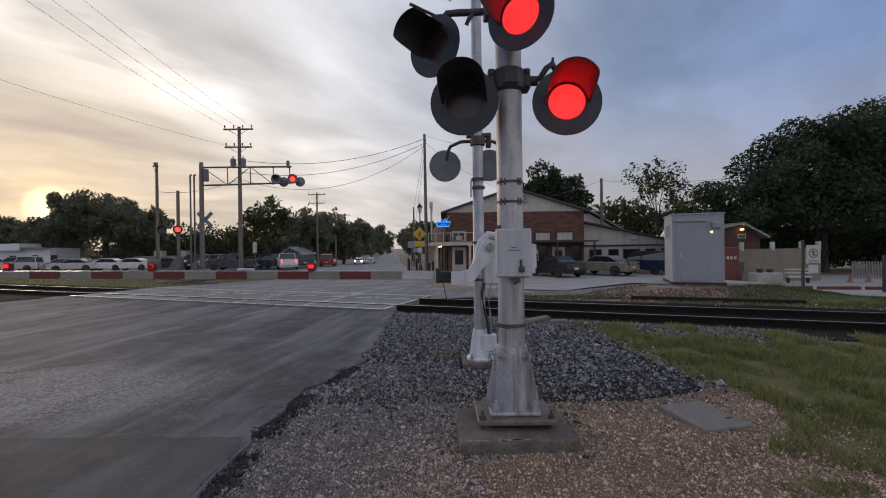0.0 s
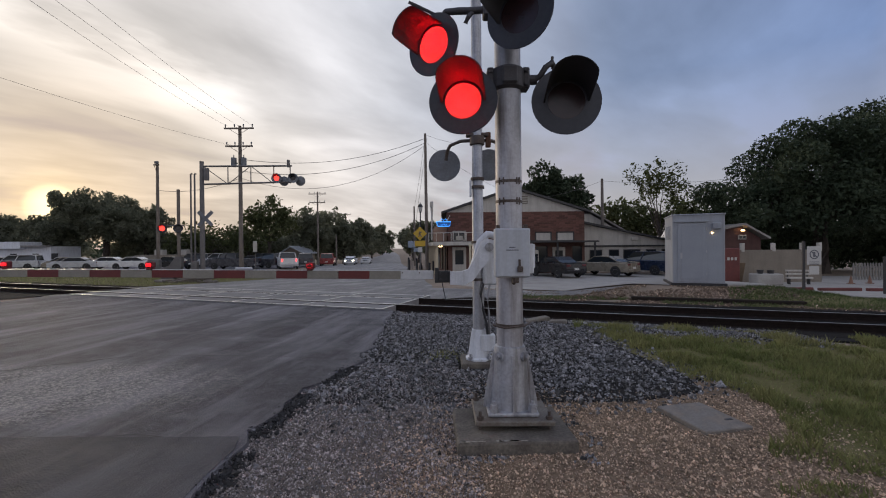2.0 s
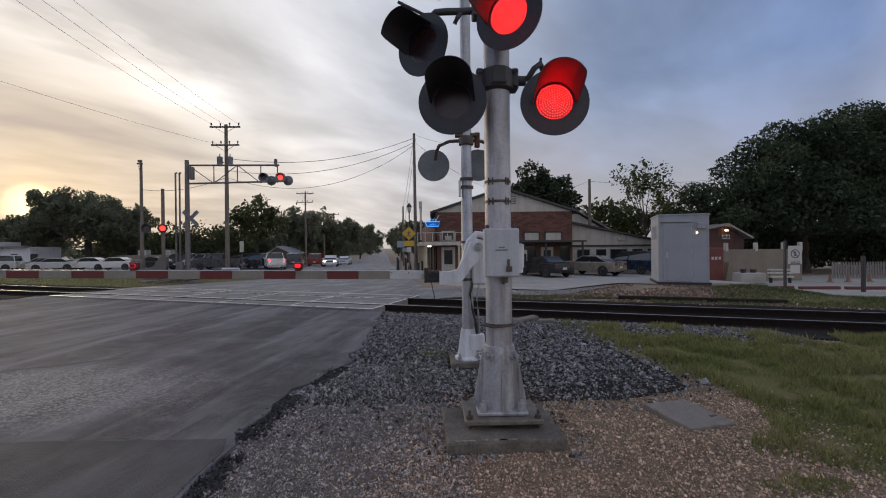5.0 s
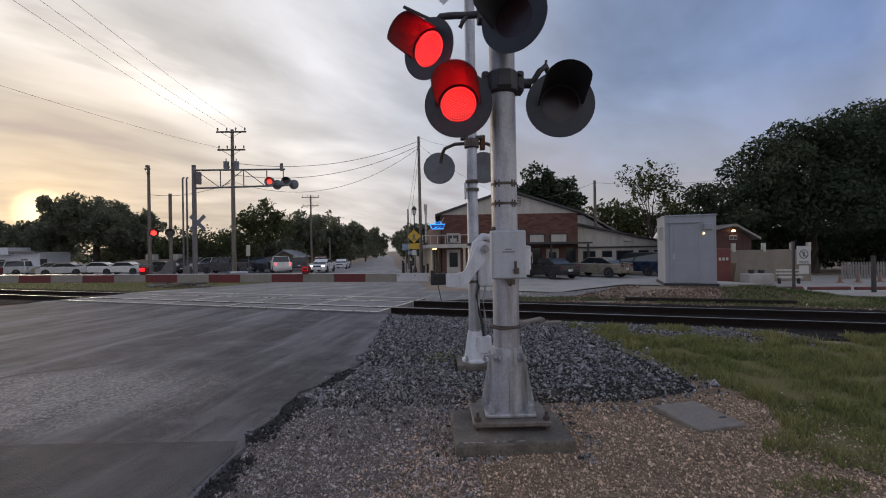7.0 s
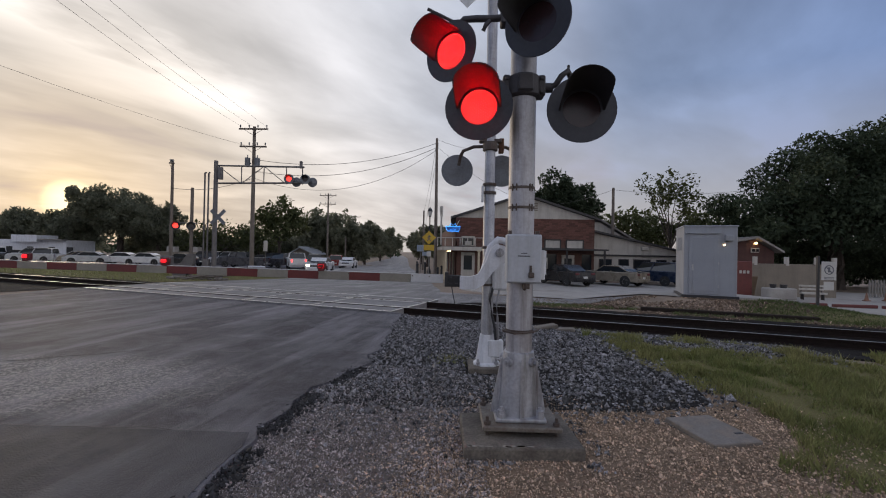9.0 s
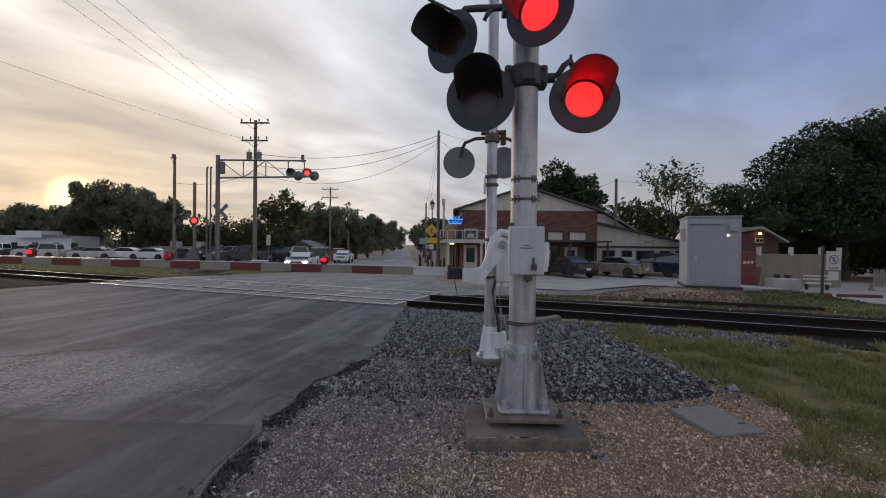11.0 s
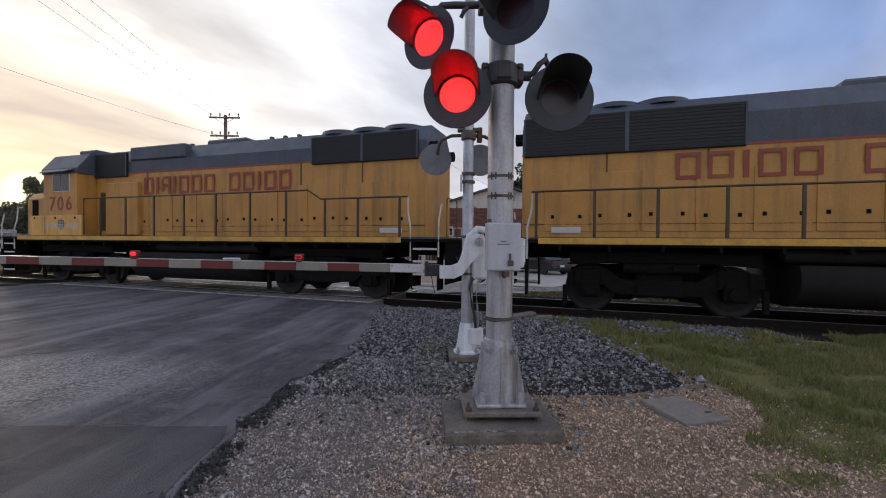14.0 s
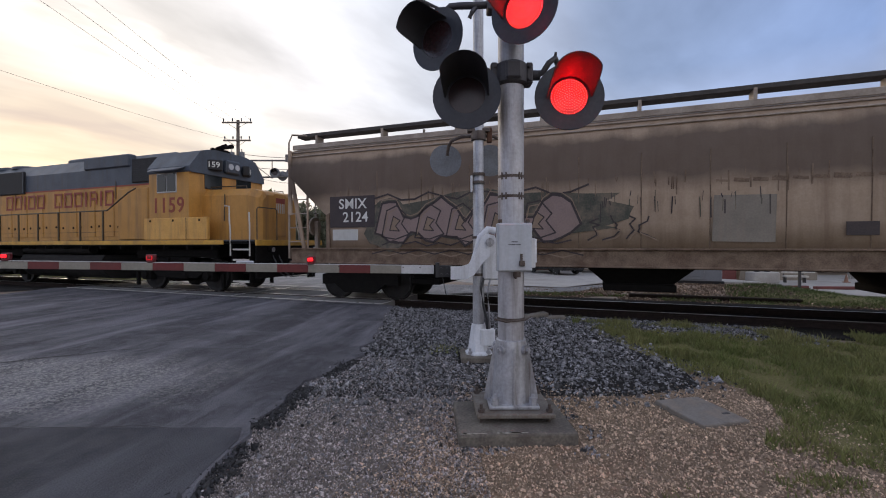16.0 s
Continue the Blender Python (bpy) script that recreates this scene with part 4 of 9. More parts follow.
def turf(name, rows, dz=-0.028):
    return tagged(ribbon(name, rows, 10, dz, M_GRASSBED, 0.0, 0.2, 0.4), "dry green turf", "grass", kind="structure")


turf("turf", [(3.3, -30, 40, -30), (3.2, 1.0, 18, 1.0), (3.0, 2.6, 16, 2.6), (2.9, 3.2, 15.0, 3.2), (3.2, 3.8, 14.0, 3.4), (3.3, 4.6, 13.0, 3.8), (3.0, 5.2, 11.5, 4.4), (2.6, 6.4, 8.5, 5.6), (2.6, 8.0, 4.5, 7.4)])


def far_grass(name, n, zone, h0, h1, seed, label, blade=None):
    rng = np.random.default_rng(seed)
    x, y = zone(rng, n)
    n = len(x)
    h = rng.uniform(h0, h1, n)
    a, b = rng.uniform(0, 2 * math.pi, n), rng.uniform(0, 2 * math.pi, n)
    w = rng.uniform(0.012, 0.028, n)
    z = np.array([ground_z(i, j) - 0.05 for i, j in zip(x, y)])
    v = np.zeros((n, 3, 3))
    v[:, 0] = np.stack([x + w * np.cos(a), y + w * np.sin(a), z], 1)
    v[:, 1] = np.stack([x - w * np.cos(a), y - w * np.sin(a), z], 1)
    v[:, 2] = np.stack([x + h * 0.6 * np.cos(b), y + h * 0.6 * np.sin(b), z + h], 1)
    f = np.arange(3 * n).reshape(-1, 3)
    return tagged(stuff_mesh(name, v.reshape(-1, 3).tolist(), f.tolist(), blade or M_GRASS), label, "grass", kind="stuff")


def verge_right(rng, n):
    s, d = rng.uniform(-3.5, 26, n), rng.uniform(13.2, 19.0, n)
    x, y = s * math.cos(ALPHA) + d * math.sin(ALPHA), -s * math.sin(ALPHA) + d * math.cos(ALPHA)
    nz = np.array([noise.noise(Vector((a * 0.35, b * 0.35, 5.0))) for a, b in zip(s, d)])
    k = np.where(s > 3.2 + 0.25 * (d - 12.8) + 0.6 * nz, (d < 18.2 + 0.6 * nz) & (nz > -0.6), (d < 14.8) & (nz > -0.05))
    k &= np.hypot((x - HUT.x) / 1.5, (y - HUT.y) / 1.5) > 1.0
    return x[k], y[k]


def verge_left(rng, n):
    s, d = rng.uniform(-75, -19.2, n), rng.uniform(13.0, 31.0, n)
    x, y = s * math.cos(ALPHA) + d * math.sin(ALPHA), -s * math.sin(ALPHA) + d * math.cos(ALPHA)
    k = x < -13.2
    return x[k], y[k]


far_grass("verge_grass", 60000, verge_right, 0.04, 0.12, 31, "green roadside grass on the bank beyond the track", M_GRASSFAR)
far_grass("verge_grass", 30000, verge_left, 0.05, 0.16, 32, "dry yellow-green verge grass beyond the track")
turf("bank_turf", [(*along(3.6, 13.2), *along(40, 13.2)), (*along(4.1, 15), *along(40, 15)), (*along(4.9, 18), *along(40, 18))], -0.02)
turf("turf", [(*along(-80, 13.2), *along(-19.5, 13.2)), (*along(-80, 20), *along(-20.5, 20)), (*along(-80, 31), *along(-24, 31))], -0.02)


def cracks():
    """Open joints and cracks in the near road."""
    rng = random.Random(14)
    lines = [((-6.4, 5.15), (-4.3, 6.25)), ((-4.3, 6.25), (-1.3, 6.0)), ((-5.6, 3.55), (-1.75, 3.5))]
    for k, (a, b) in enumerate(lines):
        a, b = Vector(a), Vector(b)
        n = int((b - a).length / 0.12)
        side = Vector((-(b - a).y, (b - a).x)).normalized()
        verts, faces = [], []
        for i in range(n + 1):
            p = a.lerp(b, i / n) + side * (0.10 * noise.noise(Vector((i * 0.22, k * 9.0, 0))) + 0.03 * noise.noise(Vector((i * 0.9, k * 5.0, 3))))
            w = (0.016 if k == 0 else 0.004) * (0.5 + rng.random()) * min(1, i / 4, (n - i) / 4)
            for sgn in (-1, 1):
                q = p + side * w * sgn
                verts.append((q.x, q.y, ground_z(q.x, q.y) + 0.0165))
        faces = [(2 * i, 2 * i + 1, 2 * i + 3, 2 * i + 2) for i in range(n)]
        tagged(stuff_mesh("road_crack", verts, faces, M_CRACK), "dark open crack in the asphalt", "crack", "road cracks", "structure")


cracks()

# ---------------------------------------------------------------- crossing signals
# seconds at which the lit lamp changes over; the right-hand lamps are lit at the start
SWITCH = [0.36, 1.04, 1.65, 2.25, 2.88, 3.45, 4.05, 4.68, 5.30, 5.92, 6.55, 7.15, 7.75, 8.35, 8.95, 9.58, 10.2, 10.83, 11.45, 12.07, 12.69, 13.29, 13.9, 14.54, 15.13, 15.74]
FLASHERS = []     # (turning lens, its rest pose, lit at the start)


def dots_mesh(name, r, rings, plate):
    """A turning lens: light-emitting dots on one face, a dark ribbed face on the other."""
    bm = B()
    lathe(bm, [(0, -0.014), (r, -0.014), (r, 0.0)], 28, pose(0, 0, 0, 90))
    for f in bm.faces:
        f.material_index = 0
    k = len(bm.faces)
    lathe(bm, [(r, 0.0), (r * 0.9, 0.012), (r * 0.55, 0.022), (0, 0.027)], 28, pose(0, 0, 0, 90))
    bm.faces.ensure_lookup_table()
    lit = [f for f in bm.faces[k:]]
    for f in lit:
        f.material_index = 1
    if rings:
        for j in range(rings + 1):
            cnt = 1 if j == 0 else 6 * j
            rr = r * 0.93 * j / rings
            for i in range(cnt):
                a = 2 * math.pi * (i + 0.5 * (j % 2)) / cnt
                c = Vector((rr * math.cos(a), 0.0, rr * math.sin(a)))
                depth = -(0.027 - 0.027 * (rr / r) ** 2 * 0.9) - 0.004
                n0 = len(bm.faces)
                d = r * 0.024 * (1.7 if j == 0 else 1.0)
                vs = [bm.verts.new((c.x + d * math.cos(q), depth, c.z + d * math.sin(q))) for q in (0, 1.0472, 2.0944, 3.1416, 4.1888, 5.236)]
                f = bm.faces.new(vs)
                f.material_index = 2
                # added glow facet on each bead, turned up out of sight, brightens the hood
                top = [bm.verts.new((c.x + d * k, depth + e, c.z + d * 0.87)) for k, e in ((-0.8, 0.0), (0.8, 0.0), (0.8, 0.007), (-0.8, 0.007))]
                f = bm.faces.new(top)
                f.material_index = 3
    me = bpy.data.meshes.new(name)
    bm.to_mesh(me)
    bm.free()
    for m in (M_LENSOFF, plate, M_LEDHOT, M_HOODFILL):
        me.materials.append(m)
    return me


LENS_BIG = dots_mesh("lens_dots", 0.1535, 7, M_LED)
LENS_FAR = dots_mesh("lens_far", 0.1535, 0, M_LEDFAR)


def lamp_head(root, m, phase, lens, disc_r=0.285, label="", disc_mat=None, span=(-4, 184), reach=0.37):
    """One flashing lamp facing -y of the pose m: disc, housing, hood and its lens."""
    disc_mat = disc_mat or M_DISC
    bm = B()
    lathe(bm, [(0.155, -0.004), (disc_r - 0.012, -0.004), (disc_r, 0.004), (disc_r, 0.016), (disc_r - 0.02, 0.012), (0.155, 0.012), (0.155, -0.004)], 40, pose(0, 0, 0, 90))
    disc = smooth(part("lamp_disc", bm, disc_mat, root, label or "round black signal background"), 30)
    disc.matrix_basis = m
    bm = B()
    lathe(bm, [(0.152, 0.0), (0.162, 0.0), (0.165, -0.06), (0.15, -0.13), (0.11, -0.185), (0.05, -0.205), (0.0, -0.205), (0.0, -0.2), (0.05, -0.198), (0.105, -0.178), (0.143, -0.128), (0.155, -0.06), (0.152, 0.0)], 28, pose(0, 0, 0, 90))
    smooth(part("housing", bm, M_BLACK, disc, "black lamp housing"), 40)
    # hood: an open tube that is longer at the top
    bm = B()
    n, rows = 36, 5
    vin, vout = [], []
    for j in range(rows + 1):
        a_in, a_out = [], []
        for i in range(n + 1):
            a = radians(span[0] + (span[1] - span[0]) * i / n)
            u = math.sin(0.5 * math.pi * min(1.0, 5.0 * min(i, n - i) / n)) + 0.02
            length = 0.015 + reach * u * u * (3 - 2 * u)
            y = -0.004 - length * j / rows
            flare = 1.03 + 0.10 * j / rows
            a_in.append(bm.verts.new((0.163 * flare * math.cos(a), y, 0.163 * flare * math.sin(a))))
            a_out.append(bm.verts.new((0.167 * flare * math.cos(a), y, 0.167 * flare * math.sin(a))))
        vin.append(a_in)
        vout.append(a_out)
    for j in range(rows):
        for i in range(n):
            bm.faces.new((vin[j][i], vin[j][i + 1], vin[j + 1][i + 1], vin[j + 1][i]))
            bm.faces.new((vout[j][i], vout[j + 1][i], vout[j + 1][i + 1], vout[j][i + 1]))
    for i in range(n):
        bm.faces.new((vin[rows][i], vin[rows][i + 1], vout[rows][i + 1], vout[rows][i]))
    for i in (0, n):
        for j in range(rows):
            bm.faces.new((vin[j][i], vin[j + 1][i], vout[j + 1][i], vout[j][i]))
    smooth(part("hood", bm, M_HOOD, disc, "black sheet-metal hood"), 40)
    ins = new("lens", lens)
    ins.parent = root
    rest = m @ pose(0, 0.004, 0)
    ins.matrix_basis = rest
    ins["label"] = "red light-emitting lamp lens"
    FLASHERS.append((ins, rest, phase))
    return disc


def facing(x, y, z, turn, tilt=0.0):
    """Pose of a lamp that faces the camera's side, turned to its own right by that many degrees."""
    return pose(x, y, z, tilt, 0, turn)


NEAR = Vector((0.585, 3.69, 0.0))


def near_signal():
    root = thing("crossing_signal", Matrix.Translation(NEAR), "silver steel crossing signal mast with flashing red lamps", "railway signal")
    bm = B()
    lathe(bm, [(0.0, 0.68), (0.113, 0.68), (0.112, 1.6), (0.110, 4.05), (0.0, 4.06)], 32)
    smooth(part("mast", bm, M_MAST, root, "grey steel mast with old paint"))
    # tapered cast base with ribs and bolts
    bm = B()
    lathe(bm, [(0.0, 0.18), (0.168, 0.18), (0.160, 0.30), (0.148, 0.48), (0.136, 0.66), (0.130, 0.70), (0.119, 0.708), (0.0, 0.708)], 28)
    smooth(part("base_casting", bm, M_SILVER, root, "tapered grey base casting"), 40)
    bm = B()
    cube(bm, (0, 0, 0.168), (0.42, 0.38, 0.036), 0.012, seg=2)
    part("base_flange", bm, M_SILVER, root)
    for k in range(4):
        turn = (0, 90, 180, 270)[k]
        bm = B()
        out = 0.235 if k % 2 == 0 else 0.19
        prism(bm, [(0.10, 0.175), (out, 0.175), (out - 0.01, 0.25), (0.150, 0.64), (0.12, 0.66)], 0.016, pose(0, 0, 0, 0, 0, turn) @ pose(0, 0.008, 0, 90))
        part("rib", bm, M_SILVER, root)
        bm = B()
        c = pose(0, 0, 0, 0, 0, 45 + 90 * k) @ Vector((0.225, 0, 0))
        cyl(bm, (c.x, c.y, 0.165), (c.x, c.y, 0.275), 0.016, n=10)
        cyl(bm, (c.x, c.y, 0.187), (c.x, c.y, 0.222), 0.036, n=6)
        cyl(bm, (c.x, c.y, 0.224), (c.x, c.y, 0.250), 0.033, n=6)
        part("anchor_bolt", bm, M_SILVER, root)
        bm = B()
        c = pose(0, 0, 0, 0, 0, 45 + 90 * k) @ Vector((0.15, 0, 0))
        cyl(bm, (c.x * 0.75, c.y * 0.75, 0.63), (c.x * 1.08, c.y * 1.08, 0.63), 0.040, n=14)
        cyl(bm, (c.x * 1.08, c.y * 1.08, 0.63), (c.x * 1.25, c.y * 1.25, 0.63), 0.022, n=6)
        part("set_screw", bm, M_SILVER, root)
    bm = B()
    cube(bm, (0, 0, 0.128), (0.64, 0.54, 0.04), 0.008)
    part("base_plate", bm, M_PLATE, root, "rust-stained steel base plate")
    for x, y in ((-0.28, -0.22), (0.28, -0.22), (-0.28, 0.22), (0.28, 0.22)):
        bm = B()
        cyl(bm, (x, y, 0.06), (x, y, 0.215), 0.013, n=8)
        cyl(bm, (x, y, 0.150), (x, y, 0.176), 0.028, n=6)
        part("levelling_bolt", bm, M_STEEL, root)
    # straps
    for z, r in ((0.885, 0.121), (1.935, 0.1135), (2.105, 0.1135)):
        bm = B()
        lathe(bm, [(r - 0.006, z - 0.012), (r, z - 0.012), (r, z + 0.012), (r - 0.006, z + 0.012)], 32)
        part("strap", bm, M_STEEL, root)
    for z in (1.935, 2.105):
        for a in (-140, -120, -62, -48):
            bm = B()
            c = Vector((0.115 * math.cos(radians(a)), 0.115 * math.sin(radians(a)), z))
            cube(bm, c, (0.012, 0.014, 0.06), 0.002)
            part("strap_buckle", bm, M_STEEL, root)
    bm = B()
    tube(bm, [(-0.14, -0.02, 0.885), (-0.15, -0.10, 0.89), (-0.06, -0.135, 0.875), (0.1, -0.125, 0.89), (0.17, -0.02, 0.90)], 0.009, 6)
    part("wire", bm, M_STEEL, root)
    # instrument box
    box = B()
    cube(box, (-0.005, -0.175, 1.50), (0.285, 0.115, 0.40), 0.012, seg=2)
    bx = part("terminal_box", box, M_BOX, root, "pale grey steel terminal box with a padlock")
    bm = B()
    cube(bm, (-0.005, -0.238, 1.50), (0.268, 0.012, 0.382), 0.006)
    part("box_door", bm, M_BOX, bx)
    bm = B()
    for i, w in enumerate((0.05, 0.10)):
        cube(bm, (-0.01, -0.2455, 1.545 - 0.022 * i), (w, 0.003, 0.008))
    part("box_lettering", bm, M_INK, bx)
    bm = B()
    cube(bm, (0.045, -0.25, 1.405), (0.018, 0.016, 0.085), 0.003)
    cube(bm, (0.048, -0.262, 1.37), (0.045, 0.02, 0.045), 0.005)
    part("padlock", bm, M_STEEL, bx, "steel padlock on its hasp")
    for x in (-0.12, 0.105):
        bm = B()
        cube(bm, (x, -0.19, 1.715), (0.03, 0.05, 0.03), 0.004)
        part("lifting_lug", bm, M_STEEL, bx)
    bm = B()
    cube(bm, (0.165, -0.06, 1.45), (0.05, 0.11, 0.25), 0.006)
    cube(bm, (0.195, -0.06, 1.47), (0.012, 0.10, 0.20), 0.003)
    part("side_panel", bm, M_WHITE, root, "white side plate on the mast")
    bm = B()
    cyl(bm, (0.02, -0.20, 1.30), (0.02, -0.20, 1.255), 0.028, n=10)
    cyl(bm, (0.02, -0.14, 1.30), (0.02, -0.06, 1.20), 0.02, n=8)
    part("conduit_fitting", bm, M_STEEL, root)
    # lower pair, facing the camera's approach
    bm = B()
    lathe(bm, [(0.112, 2.88), (0.128, 2.885), (0.145, 2.90), (0.145, 3.055), (0.128, 3.07), (0.112, 3.075)], 24)
    cube(bm, (0.0, -0.14, 2.98), (0.13, 0.05, 0.15), 0.015)
    cube(bm, (0.15, 0, 2.985), (0.06, 0.13, 0.18), 0.012)
    cube(bm, (-0.15, 0, 2.985), (0.06, 0.13, 0.18), 0.012)
    for x in (-0.15, 0.15):
        for z in (2.93, 3.04):
            cyl(bm, (x, -0.065, z), (x, -0.085, z), 0.018, n=6)
    part("crossarm_clamp", bm, M_DARK, root, "dark cast crossarm clamp")
    for sgn in (-1, 1):
        bm = B()
        tube(bm, [(sgn * 0.12, 0, 2.985), (sgn * 0.25, 0, 2.985)], 0.042, 12)
        tube(bm, [(sgn * 0.20, -0.005, 2.975), (sgn * 0.27, -0.03, 3.0), (sgn * 0.315, -0.05, 3.07), (sgn * 0.37, -0.04, 3.115), (sgn * 0.42, 0.04, 3.09), (sgn * 0.45, 0.12, 3.0), (sgn * 0.45, 0.16, 2.86)], 0.026, 10)
        tube(bm, [(sgn * 0.37, -0.04, 3.10), (sgn * 0.378, -0.04, 3.165)], 0.012, 8)
        smooth(part("lamp_arm", bm, M_DARK, root, "dark curved lamp arm"))
    lamp_head(root, pose(0.465, -0.13, 2.755, -4, 0, -6), 1, LENS_BIG)
    lamp_head(root, pose(-0.39, -0.13, 2.765, -4, 0, -8), 0, LENS_BIG)
    # upper pair, turned to the road's side approach
    bm = B()
    lathe(bm, [(0.112, 3.50), (0.132, 3.51), (0.132, 3.66), (0.112, 3.67)], 24)
    cube(bm, (-0.16, -0.02, 3.585), (0.10, 0.12, 0.15), 0.01)
    part("crossarm_clamp", bm, M_DARK, root, "dark cast crossarm clamp")
    bm = B()
    tube(bm, [(-0.12, -0.02, 3.585), (-0.30, 0.0, 3.585), (-0.42, 0.03, 3.60), (-0.52, 0.08, 3.62), (-0.60, 0.12, 3.56), (-0.62, 0.14, 3.42)], 0.03, 10)
    tube(bm, [(-0.30, 0.0, 3.57), (-0.34, -0.05, 3.50), (-0.36, -0.03, 3.46)], 0.02, 8)
    tube(bm, [(-0.85, 0.06, 3.70), (-0.60, 0.10, 3.60)], 0.014, 8)
    smooth(part("lamp_arm", bm, M_DARK, root, "dark curved lamp arm"))
    bm = B()
    tube(bm, [(0.12, 0, 3.585), (0.22, -0.06, 3.62), (0.20, -0.2, 3.58), (0.13, -0.22, 3.48)], 0.03, 10)
    smooth(part("lamp_arm", bm, M_DARK, root, "dark curved lamp arm"))
    lamp_head(root, pose(-0.632, 0.0, 3.292, 1, 0, -36), 0, LENS_BIG, 0.262, span=(58, 192), reach=0.31)
    lamp_head(root, pose(0.045, -0.36, 3.362, 1, 0, -32), 1, LENS_BIG, 0.272, span=(58, 192), reach=0.32)
    return root


def concrete_base(x, y, sx, sy, h, turn, label):
    ob = part("concrete_base", (lambda b: (cube(b, (0, 0, h / 2 - 0.09), (sx, sy, h + 0.18), 0.02, seg=2), b)[1])(B()), M_CONC)
    ob.matrix_basis = pose(x, y, 0, 0, 0, turn)
    if sx > 0.6:
        rng = random.Random(12)
        for k in range(11):
            x = rng.uniform(-0.46, 0.44) * sx
            w, d = rng.uniform(0.015, 0.06), rng.uniform(0.006, 0.02)
            bm = B()
            prism(bm, [(x + w * math.cos(a) * rng.uniform(0.6, 1), -sy / 2 + 0.022 + d * math.sin(a)) for a in (0, 0.9, 1.8, 2.7, 3.6, 4.5, 5.4)], 0.003, Matrix.Translation((0, 0, h)))
            part("chipped_edge", bm, M_CHIP, ob, "pale chipped spot on the edge")
    return tagged(ob, label, "concrete base")


near_signal()
concrete_base(0.565, 3.60, 0.93, 0.72, 0.068, 2.0, "weathered concrete footing under the signal mast")

GATE = Vector((0.485, 5.76, -0.02))
ARM_Y = 5.60


def gate_signal():
    root = thing("gate_mast", Matrix.Translation(GATE), "white painted crossing gate mast with rear lamps", "railway signal")
    bm = B()
    lathe(bm, [(0, 0.42), (0.078, 0.42), (0.075, 2.2), (0.07, 2.21), (0.07, 5.6), (0, 5.61)], 24)
    smooth(part("mast", bm, M_SILVER, root, "silver painted mast"))
    bm = B()
    lathe(bm, [(0, 0.06), (0.19, 0.06), (0.19, 0.09), (0.15, 0.11), (0.11, 0.40), (0.095, 0.47), (0, 0.47)], 8, pose(0, 0, 0, 0, 0, 22.5))
    part("base_casting", bm, M_WHITE, root)
    bm = B()
    cube(bm, (0.11, -0.07, 0.30), (0.20, 0.12, 0.22), 0.01)
    part("junction_box", bm, M_WHITE, root)
    for k in range(4):
        bm = B()
        c = pose(0, 0, 0, 0, 0, 45 + 90 * k) @ Vector((0.17, 0, 0))
        cyl(bm, (c.x, c.y, 0.03), (c.x, c.y, 0.16), 0.014, n=8)
        cyl(bm, (c.x, c.y, 0.09), (c.x, c.y, 0.12), 0.03, n=6)
        part("anchor_bolt", bm, M_SILVER, root)
    # conduit hoses down the mast
    bm = B()
    tube(bm, [(0.07, -0.09, 1.12), (0.02, -0.12, 0.95), (0.05, -0.12, 0.75), (0.10, -0.10, 0.55), (0.11, -0.08, 0.40)], 0.017, 8)
    part("hose", bm, M_BLACK, root)
    bm = B()
    tube(bm, [(0.16, -0.06, 1.12), (0.11, -0.10, 0.9), (0.13, -0.09, 0.7), (0.14, -0.08, 0.40)], 0.014, 8)
    part("hose", bm, M_SILVER, root)
    # gate mechanism behind the near mast
    bm = B()
    cube(bm, (0.24, 0.06, 1.28), (0.38, 0.36, 0.42), 0.03, seg=2)
    part("mechanism_case", bm, M_WHITE, root, "white cast gate mechanism case")
    for z in (1.12, 1.62, 2.36, 2.47):
        bm = B()
        lathe(bm, [(0.07, z), (0.092, z), (0.092, z + 0.035), (0.07, z + 0.035)], 20)
        part("clamp_ring", bm, M_STEEL, root)
    bm = B()
    cube(bm, (-0.095, -0.02, 2.36), (0.03, 0.05, 0.22), 0.004)
    part("bracket_plate", bm, M_WHITE, root)
    # rear lamps, seen from behind
    bm = B()
    lathe(bm, [(0.07, 2.94), (0.10, 2.95), (0.10, 3.06), (0.07, 3.07)], 20)
    cube(bm, (0.0, 0.0, 3.08), (0.30, 0.10, 0.05), 0.01)
    part("crossarm_clamp", bm, M_STEEL, root)
    for sgn in (-1, 1):
        bm = B()
        tube(bm, [(sgn * 0.06, 0.05, 3.02), (sgn * 0.22, 0.12, 3.03), (sgn * 0.36, 0.20, 2.99), (sgn * 0.40, 0.24, 2.92), (sgn * 0.42, 0.28, 2.80)], 0.024, 8)
        smooth(part("lamp_arm", bm, M_STEEL, root))
        bm = B()
        lathe(bm, [(0, -0.10), (0.07, -0.095), (0.14, -0.065), (0.175, -0.02), (0.225, -0.012), (0.228, 0.0), (0.0, 0.0)], 32, pose(sgn * (0.44 if sgn < 0 else 0.20) , 0.38, 2.75, 90, 0, 180) @ pose(0, 0, 0, 180))
        smooth(part("rear_lamp", bm, M_GREYDISC, root, "grey back of a signal lamp"), 35)
    bm = B()
    cube(bm, (0.15, 0.02, 3.02), (0.07, 0.07, 0.20), 0.01)
    part("bell_bracket", bm, M_RUST, root, "rusty bracket")
    # crossbuck high on the mast
    for a in (45, -45):
        bm = B()
        cube(bm, (0, -0.09 + (0.012 if a > 0 else 0), 0), (0.23, 0.008, 1.22), 0.0, Matrix.Rotation(radians(a), 4, "Y"))
        ob = part("crossbuck_blade", bm, M_WHITE, root, "white crossbuck blade")
        ob.matrix_basis = pose(0, 0, 5.36)
    return root


gate_signal()
